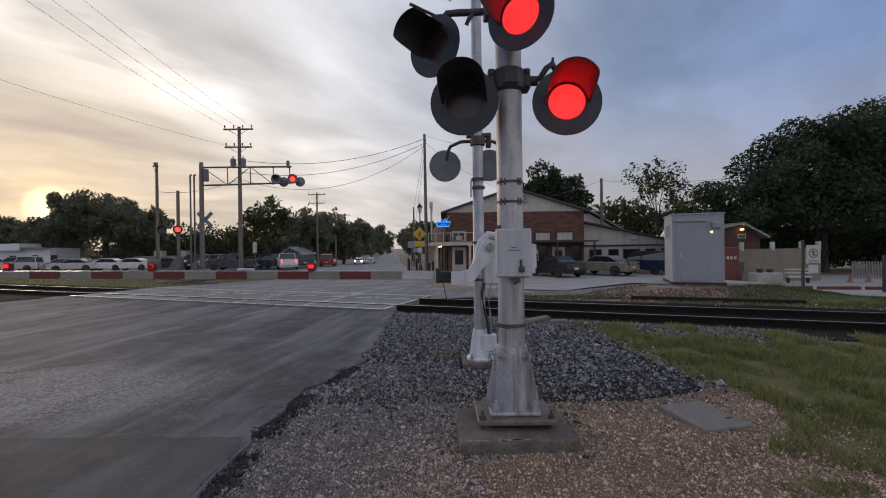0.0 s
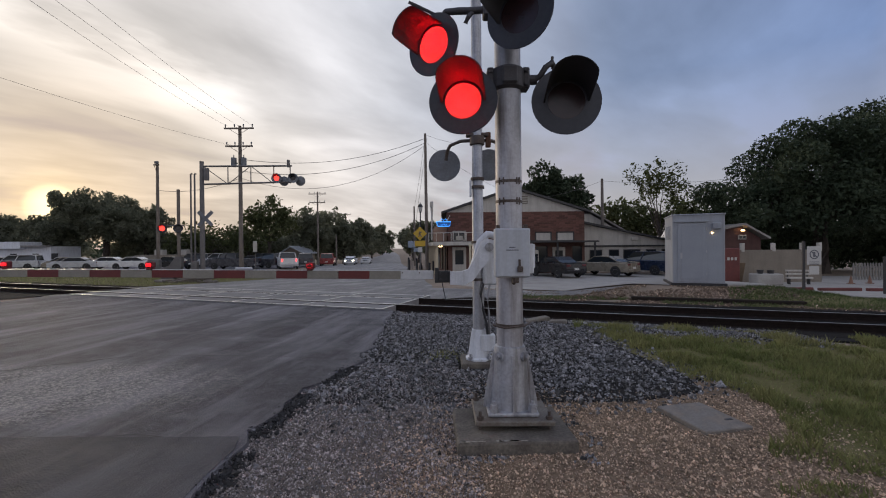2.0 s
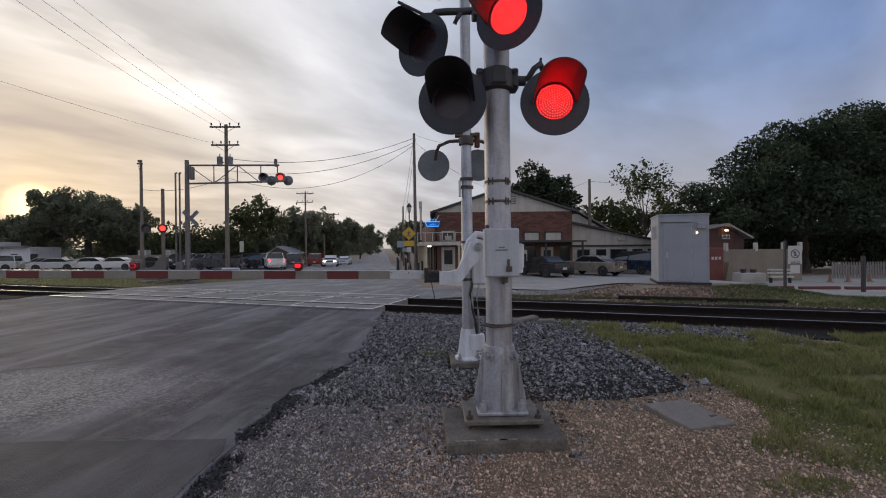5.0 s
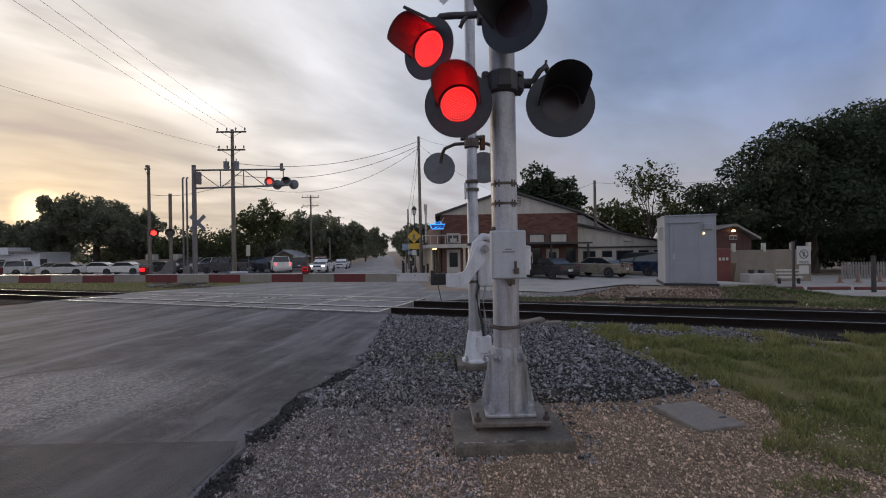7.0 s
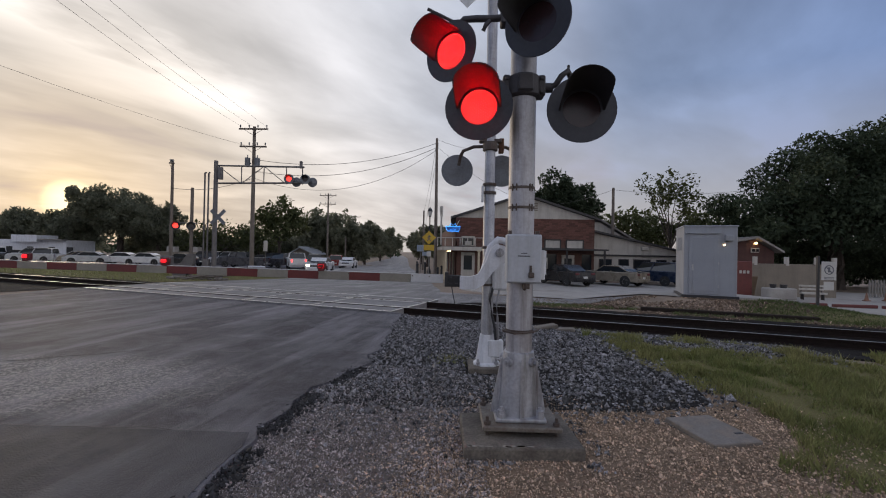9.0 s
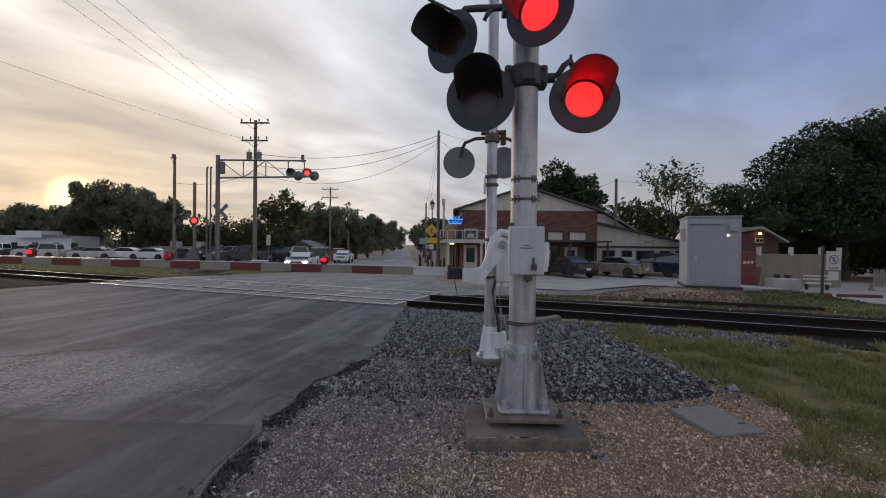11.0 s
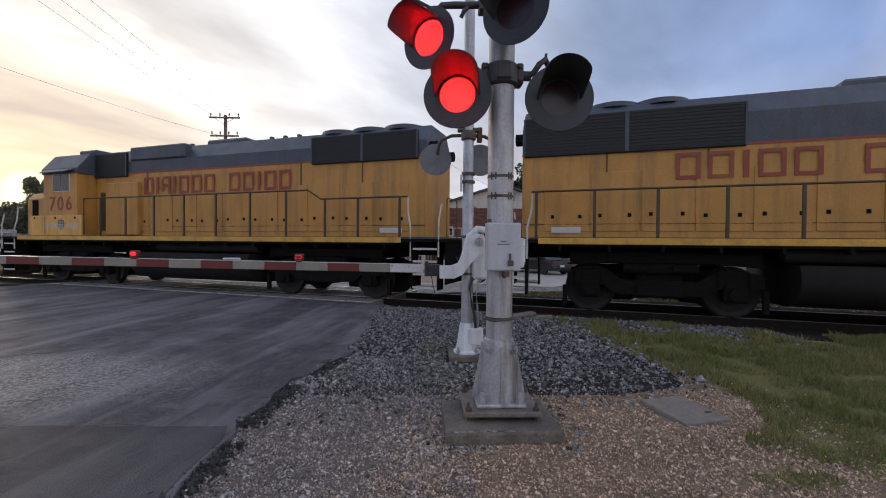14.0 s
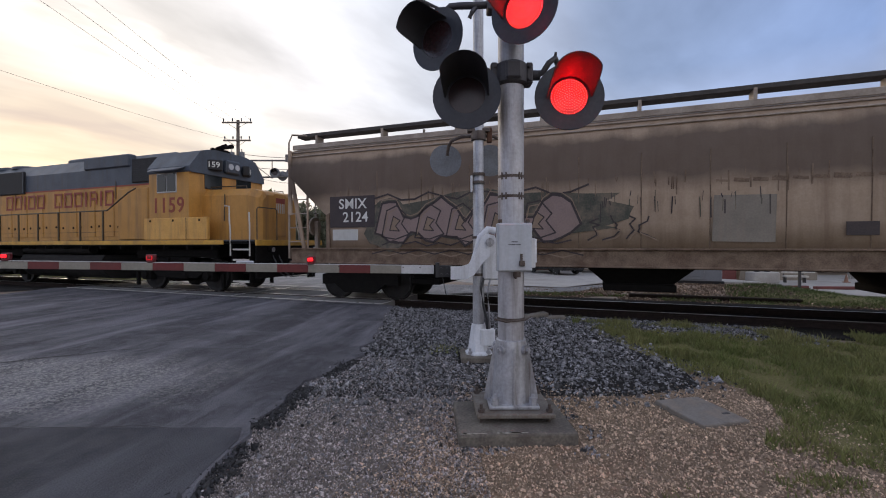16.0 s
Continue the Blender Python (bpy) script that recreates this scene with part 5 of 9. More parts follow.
concrete_base(0.49, 5.76, 0.50, 0.50, 0.05, 0, "small concrete footing under the gate mast")


def gate_arm():
    root = thing("crossing_gate", pose(0, ARM_Y, 0), "lowered red and white crossing gate arm with red lamps", "crossing gate")
    # side arm casting, an S-shaped plate at the pivot
    bm = B()
    pts = [(0.10, 1.075), (0.29, 1.075), (0.40, 1.13), (0.49, 1.26), (0.58, 1.36), (0.68, 1.43), (0.70, 1.55), (0.66, 1.64), (0.56, 1.66), (0.49, 1.60), (0.42, 1.42), (0.33, 1.27), (0.24, 1.24), (0.10, 1.24)]
    prism(bm, pts, 0.07, pose(0, -0.10, 0, 90))
    side = part("side_arm", bm, M_WHITE, root, "white cast side arm of the gate")
    bm = B()
    cyl(bm, (0.60, -0.20, 1.55), (0.60, 0.10, 1.55), 0.055, n=20)
    cyl(bm, (0.60, -0.22, 1.55), (0.60, -0.20, 1.55), 0.03, n=6)
    part("pivot", bm, M_SILVER, side)
    bm = B()
    tube(bm, [(0.40, 0.02, 1.25), (0.46, 0.02, 1.45), (0.50, 0.02, 1.62), (0.60, 0.02, 1.72), (0.70, 0.02, 1.70)], 0.05, 10)
    smooth(part("counter_arm", bm, M_WHITE, root, "white counterweight arm"))
    bm = B()
    cube(bm, (0.02, -0.02, 1.17), (0.20, 0.10, 0.15), 0.006)
    cube(bm, (-0.07, -0.02, 1.19), (0.05, 0.13, 0.19), 0.004)
    for x in (-0.02, 0.06):
        cyl(bm, (x, -0.11, 1.21), (x, 0.06, 1.21), 0.018, n=8)
        cyl(bm, (x, -0.11, 1.13), (x, 0.06, 1.13), 0.018, n=8)
    part("arm_adapter", bm, M_BLACK, root, "black breakaway adapter")
    bm = B()
    tube(bm, [(-0.01, -0.03, 1.13), (0.015, -0.03, 1.0), (0.045, -0.04, 0.86)], 0.006, 6)
    part("loose_wire", bm, M_BLACK, root)

    def zz(x):
        return 1.19 + 0.0135 * (-0.11 - x)
    tilt = math.atan(0.0135)
    x0, w = -0.115, 0.4075
    k = 0
    for i in range(19):
        x1 = x0 - (0.43 if i == 0 else w)
        bm = B()
        c = (x0 + x1) / 2
        cube(bm, (c, 0, zz(c)), (abs(x1 - x0) - 0.001, 0.034, 0.108 - (0.0 if i < 8 else 0.012)), 0.004, Matrix.Rotation(tilt, 4, "Y"))
        if i == 0:
            part("end_section", bm, M_ARMPALE, root, "pale aluminium end of the arm")
        else:
            part("stripe", bm, M_ARMWHITE if i % 2 else M_RED, root, "red stripe" if i % 2 == 0 else "white stripe")
        x0 = x1
    bm = B()
    c = (-0.115 + x0) / 2
    cube(bm, (c, 0.0, zz(c) + 0.056), (0.115 + abs(x0) - 0.24, 0.038, 0.007), 0.0, Matrix.Rotation(tilt, 4, "Y"))
    part("top_edge", bm, M_ARMPALE, root, "bright top edge")
    bm = B()
    cube(bm, (-2.6, 0.0, zz(-2.6) + 0.075), (0.22, 0.05, 0.03), 0.01)
    part("cable_box", bm, M_ARMPALE, root)
    for x in (-1.36, -0.52, -0.30):
        bm = B()
        cyl(bm, (x, -0.03, zz(x) + 0.03), (x, 0.03, zz(x) + 0.03), 0.008, n=8)
        part("rivet", bm, M_STEEL, root)
    for x, phase in ((-1.73, 1), (-3.83, 0), (-5.72, 2)):
        z = zz(x) + 0.06
        bm = B()
        cube(bm, (x, 0, z + 0.008), (0.08, 0.07, 0.03), 0.006)
        cube(bm, (x, 0.0, z + 0.058), (0.115, 0.06, 0.085), 0.012)
        lamp = part("arm_lamp", bm, M_DARKRED, root, "small red gate arm lamp")
        bm = B()
        cube(bm, (0, -0.001, 0), (0.072, 0.02, 0.046), 0.014, seg=3)
        for f in bm.faces:
            f.material_index = 1 if f.calc_center_median().y < 0.001 else 0
        me = bpy.data.meshes.new("arm_lamp_lens")
        bm.to_mesh(me)
        bm.free()
        me.materials.append(M_DARKRED)
        me.materials.append(M_LEDSMALL)
        ins = new("arm_lamp_lens", me)
        ins.parent = root
        rest = pose(x, -0.040, z + 0.058)
        ins.matrix_basis = rest
        if phase < 2:
            FLASHERS.append((ins, rest, phase))
    return root


gate_arm()


def ground_hatch():
    root = thing("ground_hatch", pose(2.346, 3.867, -0.022, 1.0, 0.6, 13), "flat grey concrete utility hatch sunk in the gravel", "hatch")
    bm = B()
    cube(bm, (0, 0, 0.0), (0.49, 0.57, 0.06), 0.008)
    part("lid", bm, M_HATCH, root)
    bm = B()
    cube(bm, (0, 0, -0.03), (0.53, 0.61, 0.05), 0.012)
    part("rim", bm, M_CONC, root)
    bm = B()
    cube(bm, (0.16, -0.12, 0.031), (0.07, 0.025, 0.006))
    part("lifting_slot", bm, M_BLACK, root)
    return root


ground_hatch()


def rail_piece():
    """Pale concrete lumps lying in the ballast near the mast."""
    for i, (x, y, sx, sy, sz, a) in enumerate(((1.98, 9.0, 0.55, 0.2, 0.14, 20), (2.35, 8.75, 0.35, 0.18, 0.12, -25))):
        bm = B()
        cube(bm, (0, 0, 0), (sx, sy, sz), 0.04, seg=2)
        for v in bm.verts:
            v.co += 0.03 * noise.noise_vector(v.co * 5 + Vector((i, 0, 0)))
        ob = tagged(part("broken_slab", bm, M_RUBBLE), "pale broken concrete slab lying in the ballast", "rubble")
        ob.matrix_basis = pose(x, y, -0.01, 8, -6, a)


rail_piece()

# ---------------------------------------------------------------- the train
TRAIN, TURNS, CAR_RUNS, TRAIN_SPEED = [], {}, [], 12.1
WHEELSETS = []
M_YELLOW = mat("armour_yellow_paint", (0.56, 0.285, 0.066), (0.45, 0.225, 0.05), 0.5, 0.0, 2.0, 0.04, 30, stain=(0.17, 0.10, 0.05), stain_scale=1.1, stain_amount=0.62, streak=True)
M_YSILL = mat("bright_yellow_sill", (0.70, 0.40, 0.06), (0.55, 0.30, 0.05), 0.5, 0.0, 3.0, 0.04, 30, stain=(0.14, 0.09, 0.05), stain_scale=2, stain_amount=0.6)
M_HARBOR = mat("harbour_grey_paint", (0.070, 0.088, 0.120), (0.046, 0.058, 0.082), 0.5, 0.0, 2.0, 0.04, 30, stain=(0.05, 0.045, 0.045), stain_scale=1.2, stain_amount=0.6, streak=True)
M_GRILLE = mat("dark_radiator_grille", (0.018, 0.019, 0.022), (0.03, 0.03, 0.034), 0.6, 0.2, 30, 0.3, 120)
M_LETTER = mat("red_lettering_paint", (0.30, 0.055, 0.035), (0.23, 0.042, 0.028), 0.55, 0.0, 4, 0.0, 40, stain=(0.35, 0.16, 0.04), stain_amount=0.35)
M_REDBAND = mat("red_stripe_paint", (0.32, 0.06, 0.03), (0.26, 0.05, 0.028), 0.55, 0.0, 4, 0.0, 40)
M_TRUCK = mat("greasy_black_steel", (0.008, 0.0075, 0.0075), (0.015, 0.014, 0.013), 0.85, 0.0, 8, 0.2, 60, spec=0.08)
M_WHEEL = mat("worn_wheel_steel", (0.020, 0.018, 0.017), (0.012, 0.011, 0.011), 0.7, 0.1, 8, 0.1, 60)
M_HANDRAIL = mat("dirty_brown_handrail", (0.075, 0.048, 0.02), (0.045, 0.03, 0.016), 0.5, 0.0, 4, 0.02, 40)
M_WHITERAIL = mat("white_grab_iron", (0.62, 0.60, 0.56), (0.5, 0.48, 0.45), 0.5, 0.0, 4, 0.02, 40)
M_ALU = mat("aluminium_sash", (0.5, 0.5, 0.52), (0.4, 0.4, 0.42), 0.35, 0.7)
M_HEADLAMP = glow("headlamp_lit", (1.0, 0.82, 0.52), 0.9, (0.6, 0.6, 0.6))
M_NUMBER = mat("white_number", (0.75, 0.75, 0.72), (0.65, 0.65, 0.62), 0.5)
M_STICKER = mat("white_sticker", (0.6, 0.6, 0.58), (0.5, 0.5, 0.48), 0.6)


def hood_ring(x, w, z0, z1, ch):
    return [(x, -w, z0), (x, w, z0), (x, w, z1 - ch * 1.2), (x, w - ch, z1), (x, -w + ch, z1), (x, -w, z1 - ch * 1.2)]


def wheelset(parent, x, z=0.51, r=0.51):
    bm = B()
    for sgn in (-1, 1):
        y = 0.755 * sgn
        lathe(bm, [(0.09, -0.07), (0.16, -0.06), (0.40, -0.03), (r - 0.03, -0.065), (r, -0.06), (r - 0.005, 0.05), (r + 0.03, 0.058), (r + 0.03, 0.075), (0.40, 0.06), (0.16, 0.09), (0.09, 0.09)], 28, Matrix.Translation((0, y, 0)) @ pose(0, 0, 0, 90 if sgn > 0 else -90))
        for k in range(4):
            a = radians(45 + 90 * k)
            cyl(bm, (0.27 * math.cos(a), y + 0.02 * sgn, 0.27 * math.sin(a)), (0.27 * math.cos(a), y + 0.05 * sgn, 0.27 * math.sin(a)), 0.04, n=8)
    cyl(bm, (0, -0.8, 0), (0, 0.8, 0), 0.09, n=12)
    ob = part("wheelset", bm, M_WHEEL, parent, "worn steel wheels on an axle")
    ob.matrix_basis = pose(x, 0, z)
    WHEELSETS.append((ob, x, z))
    return ob


def loco_truck(root, xc):
    bm = B()
    for sgn in (-1, 1):
        y = 1.02 * sgn
        side = [(-1.85, 0.62), (-1.85, 0.86), (-1.1, 0.98), (-0.7, 0.72), (0.7, 0.72), (1.1, 0.98), (1.85, 0.86), (1.85, 0.62), (1.2, 0.66), (0.85, 0.42), (-0.85, 0.42), (-1.2, 0.66)]
        prism(bm, side, 0.14, Matrix.Translation((0, y + 0.07, 0)) @ pose(0, 0, 0, 90))
        for x in (-1.37, 1.37):
            cube(bm, (x, y, 0.51), (0.42, 0.24, 0.36), 0.03)
            cyl(bm, (x, y, 0.51), (x, y + 0.2 * sgn, 0.51), 0.13, n=12)
            for dx in (-0.27, 0.27):
                cyl(bm, (x + dx, y + 0.04 * sgn, 0.62), (x + dx, y + 0.04 * sgn, 0.92), 0.085, n=10)
        cube(bm, (0, y + 0.03 * sgn, 0.50), (0.9, 0.18, 0.22), 0.03)
        cube(bm, (0, y + 0.05 * sgn, 1.02), (1.3, 0.10, 0.30), 0.02)
        cyl(bm, (-0.7, y + 0.10 * sgn, 0.98), (-0.25, y + 0.10 * sgn, 0.98), 0.10, n=12)
        cyl(bm, (0.25, y + 0.10 * sgn, 0.98), (0.7, y + 0.10 * sgn, 0.98), 0.10, n=12)
        tube(bm, [(-1.85, y + 0.08 * sgn, 1.05), (-0.9, y + 0.12 * sgn, 1.12), (0.9, y + 0.12 * sgn, 1.12), (1.85, y + 0.08 * sgn, 1.05)], 0.025, 6)
        cube(bm, (1.9, y, 0.35), (0.10, 0.10, 0.45), 0.01)
        cube(bm, (-1.9, y, 0.35), (0.10, 0.10, 0.45), 0.01)
    cube(bm, (0, 0, 0.75), (0.9, 2.0, 0.35), 0.03)
    # motor boxes and a top plate, added to block light under the frame
    for x in (-0.95, 0.95):
        cube(bm, (x, 0, 0.62), (1.0, 1.3, 0.75), 0.05)
    cube(bm, (0, 0, 1.2), (3.6, 2.3, 0.25), 0.03)
    ob = part("truck_frame", bm, M_TRUCK, root, "greasy black truck sideframe with springs")
    ob.matrix_basis = pose(xc, 0, 0)
    for x in (-1.37, 1.37):
        wheelset(root, xc + x)


def letter_blocks(root, x_left, x_right, z0, z1, y):
    """The painted railway name as plain red hollow blocks of the letters' size; no lettering."""
    widths = (1, 1, 0.35, 1, 1, 0, 1, 1, 1, 0.35, 0.9, 0.35, 1)
    total = sum(w if w else 0.8 for w in widths) + 0.28 * (len(widths) - 1)
    unit = (x_right - x_left) / total
    x = x_left
    h = z1 - z0
    for w in widths:
        if not w:
            x += (0.8 + 0.28) * unit
            continue
        bm = B()
        a = w * unit
        if w < 0.5:
            cube(bm, (x + a / 2, y, (z0 + z1) / 2), (0.10, 0.006, h))
        else:
            t = 0.078
            cube(bm, (x + t / 2, y, (z0 + z1) / 2), (t, 0.006, h))
            cube(bm, (x + a - t / 2, y, (z0 + z1) / 2), (t, 0.006, h * (0.72 if w < 1 else 1.0)))
            cube(bm, (x + a / 2, y, z1 - t / 2), (a - 2 * t, 0.006, t))
            cube(bm, (x + a / 2, y, z0 + t / 2 if w == 1 else (z0 + z1) / 2), (a - 2 * t, 0.006, t))
        part("letter_block", bm, M_LETTER, root, "dark red painted block")
        x += a + 0.28 * unit


def locomotive(number, turn, u0, step_rail, label):
    root = thing("locomotive", Matrix(), label, "locomotive", "locomotives")
    TURNS[root.name] = turn
    TRAIN.append((root, u0))
    # frame and walkway
    bm = B()
    cube(bm, (0, 0, 1.33), (16.6, 1.1, 0.34), 0.02)
    cube(bm, (0, 0, 1.54), (17.3, 3.02, 0.07))
    part("underframe", bm, M_TRUCK, root, "black underframe")
    for sgn in (-1, 1):
        bm = B()
        cube(bm, (0, 1.53 * sgn, 1.545), (14.9, 0.035, 0.13), 0.006)
        part("side_sill", bm, M_YSILL, root, "yellow walkway edge")
        bm = B()
        cube(bm, (0, 1.50 * sgn, 1.455), (14.6, 0.04, 0.05))
        for x in np.arange(-7, 7.1, 1.0):
            cube(bm, (x, 1.44 * sgn, 1.40), (0.06, 0.2, 0.14))
        part("sill_bracket", bm, M_TRUCK, root)
    bm = B()
    cube(bm, (0, 0, 1.60), (17.1, 3.0, 0.035))
    part("walkway", bm, M_HARBOR, root)
    # long hood: yellow body, grey roof
    band, crest = (3.70, 4.55) if number == "706" else (3.52, 4.62)
    bm = B()
    cube(bm, (-1.8, 0, (1.61 + band) / 2 + 0.005), (12.2, 1.84, band - 1.60), 0.03)
    hood = part("long_hood", bm, M_YELLOW, root, "weathered yellow engine hood")
    bm = B()
    loft(bm, [hood_ring(x, w, band + 0.015, z, 0.38) for x, w, z in ((-7.9, 0.90, crest - 0.04), (-7.86, 0.925, crest), (4.30, 0.925, crest), (4.32, 0.9, crest - 0.06))])
    part("hood_roof", bm, M_HARBOR, hood, "grey hood roof")
    bm = B()
    for sgn in (-1, 1):
        cube(bm, (-1.8, 0.926 * sgn, band + 0.005), (12.2, 0.008, 0.05))
    part("red_stripe", bm, M_REDBAND, hood, "thin red stripe")
    for sgn in (-1, 1):
        y = 0.93 * sgn
        # engine room doors with latches
        for i in range(10):
            x = -6.9 + i * 1.02
            bm = B()
            cube(bm, (x, y, 2.42), (0.96, 0.02, 1.30), 0.006)
            d = part("hood_door", bm, M_YELLOW, hood)
            for dx in (-0.3, 0.3):
                bm = B()
                cube(bm, (x + dx, y + 0.015 * sgn, 2.10 + 0.02 * (i % 3)), (0.07, 0.02, 0.08), 0.004)
                part("latch", bm, M_TRUCK, d, "dark door latch")
        bm = B()
        cube(bm, (-1.8, y + 0.004 * sgn, 1.93), (12.1, 0.012, 0.02))
        part("hood_seam", bm, M_HANDRAIL, hood)
        for x in (-6.05, 1.85, -4.1):
            bm = B()
            cube(bm, (x, y + 0.002 * sgn, 2.75), (0.03, 0.012, 1.9))
            part("hood_seam", bm, M_HANDRAIL, hood)
        # radiator intake at the rear and dark intake behind the cab
        for x0, x1, z0, z1 in (((-7.65, -4.48, 3.62, 4.36) if number == "706" else (-7.86, -3.45, 3.48, 4.36)), (2.75, 4.28, 3.60, 4.40)):
            bm = B()
            cube(bm, ((x0 + x1) / 2, 0.95 * sgn, (z0 + z1) / 2), (x1 - x0, 0.09, z1 - z0), 0.015)
            g = part("intake_grille", bm, M_GRILLE, hood, "dark radiator grille")
            n = 2 if x1 < 0 else 1
            for i in range(n):
                w = (x1 - x0) / n
                bm = B()
                for z in np.arange(z0 + 0.06, z1 - 0.04, 0.07):
                    cube(bm, (x0 + (i + 0.5) * w, 0.998 * sgn, z), (w - 0.10, 0.014, 0.022))
                part("louvre_panel", bm, M_GRILLE, g)
                for u in (x0 + i * w + 0.02, x0 + (i + 1) * w - 0.02):
                    bm = B()
                    cube(bm, (u, 0.999 * sgn, (z0 + z1) / 2), (0.04, 0.022, z1 - z0 - 0.03))
                    part("grille_frame", bm, M_HARBOR, g)
        # air box along the roof edge
        bm = B()
        cube(bm, (1.4, 0.84 * sgn, crest - 0.23), (2.4, 0.30, 0.44), 0.04)
        part("roof_box", bm, M_HARBOR, hood, "grey roof side box")
        # lettering
        letter_blocks(root, *((-3.78, 1.99, 2.97, 3.53) if number == "706" else (-4.7, 1.76, 2.85, 3.40)), y + 0.024 * sgn)
        bm = B()
        cube(bm, (-6.9, y + 0.02 * sgn, 1.80), (0.64, 0.008, 0.13))
        part("sticker", bm, M_STICKER, hood, "white warning sticker")
        # flat brown plate that paints the shadow in the recess behind the cab
        bm = B()
        cube(bm, (3.95, 0.935 * sgn, 2.45), (0.24, 0.02, 1.30))
        part("doorway_shade", bm, M_HANDRAIL, hood, "brown plate painted as the shaded recess behind the cab")
        bm = B()
        cube(bm, (2.9, 0.99 * sgn, 2.52), (1.5, 0.16, 1.75), 0.03)
        part("electrical_cabinet", bm, M_YELLOW, hood)
    # roof fittings
    for x in (-6.9, -5.9, -4.9):
        bm = B()
        lathe(bm, [(0.0, crest + 0.14), (0.5, crest + 0.13), (0.62, crest + 0.09), (0.64, crest - 0.02)], 20, Matrix.Translation((x, 0, 0)))
        smooth(part("radiator_fan", bm, M_HARBOR, hood, "round grey roof fan housing"))
    bm = B()
    cube(bm, (-0.9, 0, crest + 0.07), (1.6, 0.9, 0.2), 0.06)
    part("exhaust_hatch", bm, M_HARBOR, hood)
    for x in (-3.6, -3.1, -2.6, 0.6, 2.0):
        bm = B()
        cube(bm, (x, 0.35, crest + 0.05), (0.12, 0.12, 0.14), 0.02)
        part("lifting_lug", bm, M_HARBOR, hood)
    # cab
    bm = B()
    eave, top = 3.86, 4.50
    ring = lambda x: [(x, -1.50, 1.62), (x, 1.50, 1.62), (x, 1.50, eave), (x, 1.10, top - 0.12), (x, 0.6, top), (x, -0.6, top), (x, -1.10, top - 0.12), (x, -1.50, eave)]
    loft(bm, [ring(4.33), ring(6.05)])
    cab = part("cab", bm, M_YELLOW, root, "yellow cab with side windows")
    bm = B()
    rr = lambda x, o: [(x, -1.50 - o, eave - 0.12), (x, -1.50, eave - 0.16), (x, 1.50, eave - 0.16), (x, 1.50 + o, eave - 0.12), (x, 1.50 + o, eave + 0.02), (x, 1.12, top - 0.09), (x, 0.62, top + 0.03), (x, -0.62, top + 0.03), (x, -1.12, top - 0.09), (x, -1.50 - o, eave + 0.02)]
    loft(bm, [rr(4.28, 0.02), rr(6.12, 0.02)])
    part("cab_roof", bm, M_HARBOR, cab, "grey cab roof")
    for sgn in (-1, 1):
        bm = B()
        prism(bm, [(4.45, 0), (5.95, 0), (5.80, 0.28), (4.60, 0.28)], 0.03, Matrix.Translation((0, 1.50 * sgn, 3.84)) @ pose(0, 0, 0, -28 * sgn) @ (Matrix.Scale(sgn, 4, (0, 1, 0))))
        part("sunshade", bm, M_HARBOR, cab, "grey window shade")
        bm = B()
        cube(bm, (5.12, 1.503 * sgn, 3.40), (0.86, 0.03, 0.62), 0.01)
        w = part("window_frame", bm, M_ALU, cab)
        bm = B()
        for dx in (-0.205, 0.205):
            cube(bm, (5.12 + dx, 1.513 * sgn, 3.40), (0.37, 0.03, 0.54))
        part("pane", bm, M_GLASS, w, "dark cab side window")
        # number and emblem
        lettering("number", number, 0.66, M_LETTER, cab, pose(5.17, 1.506 * sgn, 2.68, 90, 0, 0 if sgn < 0 else 180), 0.004, 1.3 if len(number) < 4 else 1.08)
        bm = B()
        cube(bm, (5.45, 1.46 * sgn, 1.965), (2.7, 0.12, 0.69), 0.02)
        bb = part("battery_box", bm, M_YBOX, root, "pale yellow battery box")
        for x in (4.4, 5.4, 6.5):
            bm = B()
            cube(bm, (x, 1.525 * sgn, 2.22), (0.05, 0.02, 0.07))
            part("box_latch", bm, M_TRUCK, bb)
        for x in (5.95,):
            bm = B()
            cube(bm, (x, 1.522 * sgn, 1.965), (0.02, 0.01, 0.67))
            part("box_seam", bm, M_HANDRAIL, bb)
        if number == "706":
            bm = B()
            prism(bm, [(-0.15, 0.14), (-0.16, 0.0), (-0.10, -0.14), (0, -0.19), (0.10, -0.14), (0.16, 0.0), (0.15, 0.14), (0, 0.17)], 0.006, pose(5.1, 1.524 * sgn, 2.0, 90 , 0, 0 if sgn < 0 else 180))
            em = part("emblem", bm, M_INK, bb, "small dark painted shield shape")
            bm = B()
            for k in range(5):
                cube(bm, (5.1 - 0.10 + 0.05 * k, 1.532 * sgn, 1.93), (0.02, 0.004, 0.18))
            cube(bm, (5.1, 1.532 * sgn, 2.08), (0.22, 0.004, 0.02))
            part("emblem_bars", bm, M_STICKER, em)
            rng = random.Random(8)
            bm = B()
            for c in (5.62, 4.58):
                for k in range(9):
                    x = c - 0.3 + 0.07 * k
                    cube(bm, (x, 1.524 * sgn, 1.95 + rng.uniform(-0.03, 0.03)), (0.02, 0.006, rng.uniform(0.10, 0.24)), 0, Matrix.Rotation(rng.uniform(-0.5, 0.5), 4, "Y"))
                    cube(bm, (x, 1.524 * sgn, 1.95 + rng.uniform(-0.09, 0.09)), (0.09, 0.006, 0.018), 0, Matrix.Rotation(rng.uniform(-0.5, 0.5), 4, "Y"))
            part("scrawl", bm, M_STICKER, bb, "white unreadable scrawl")
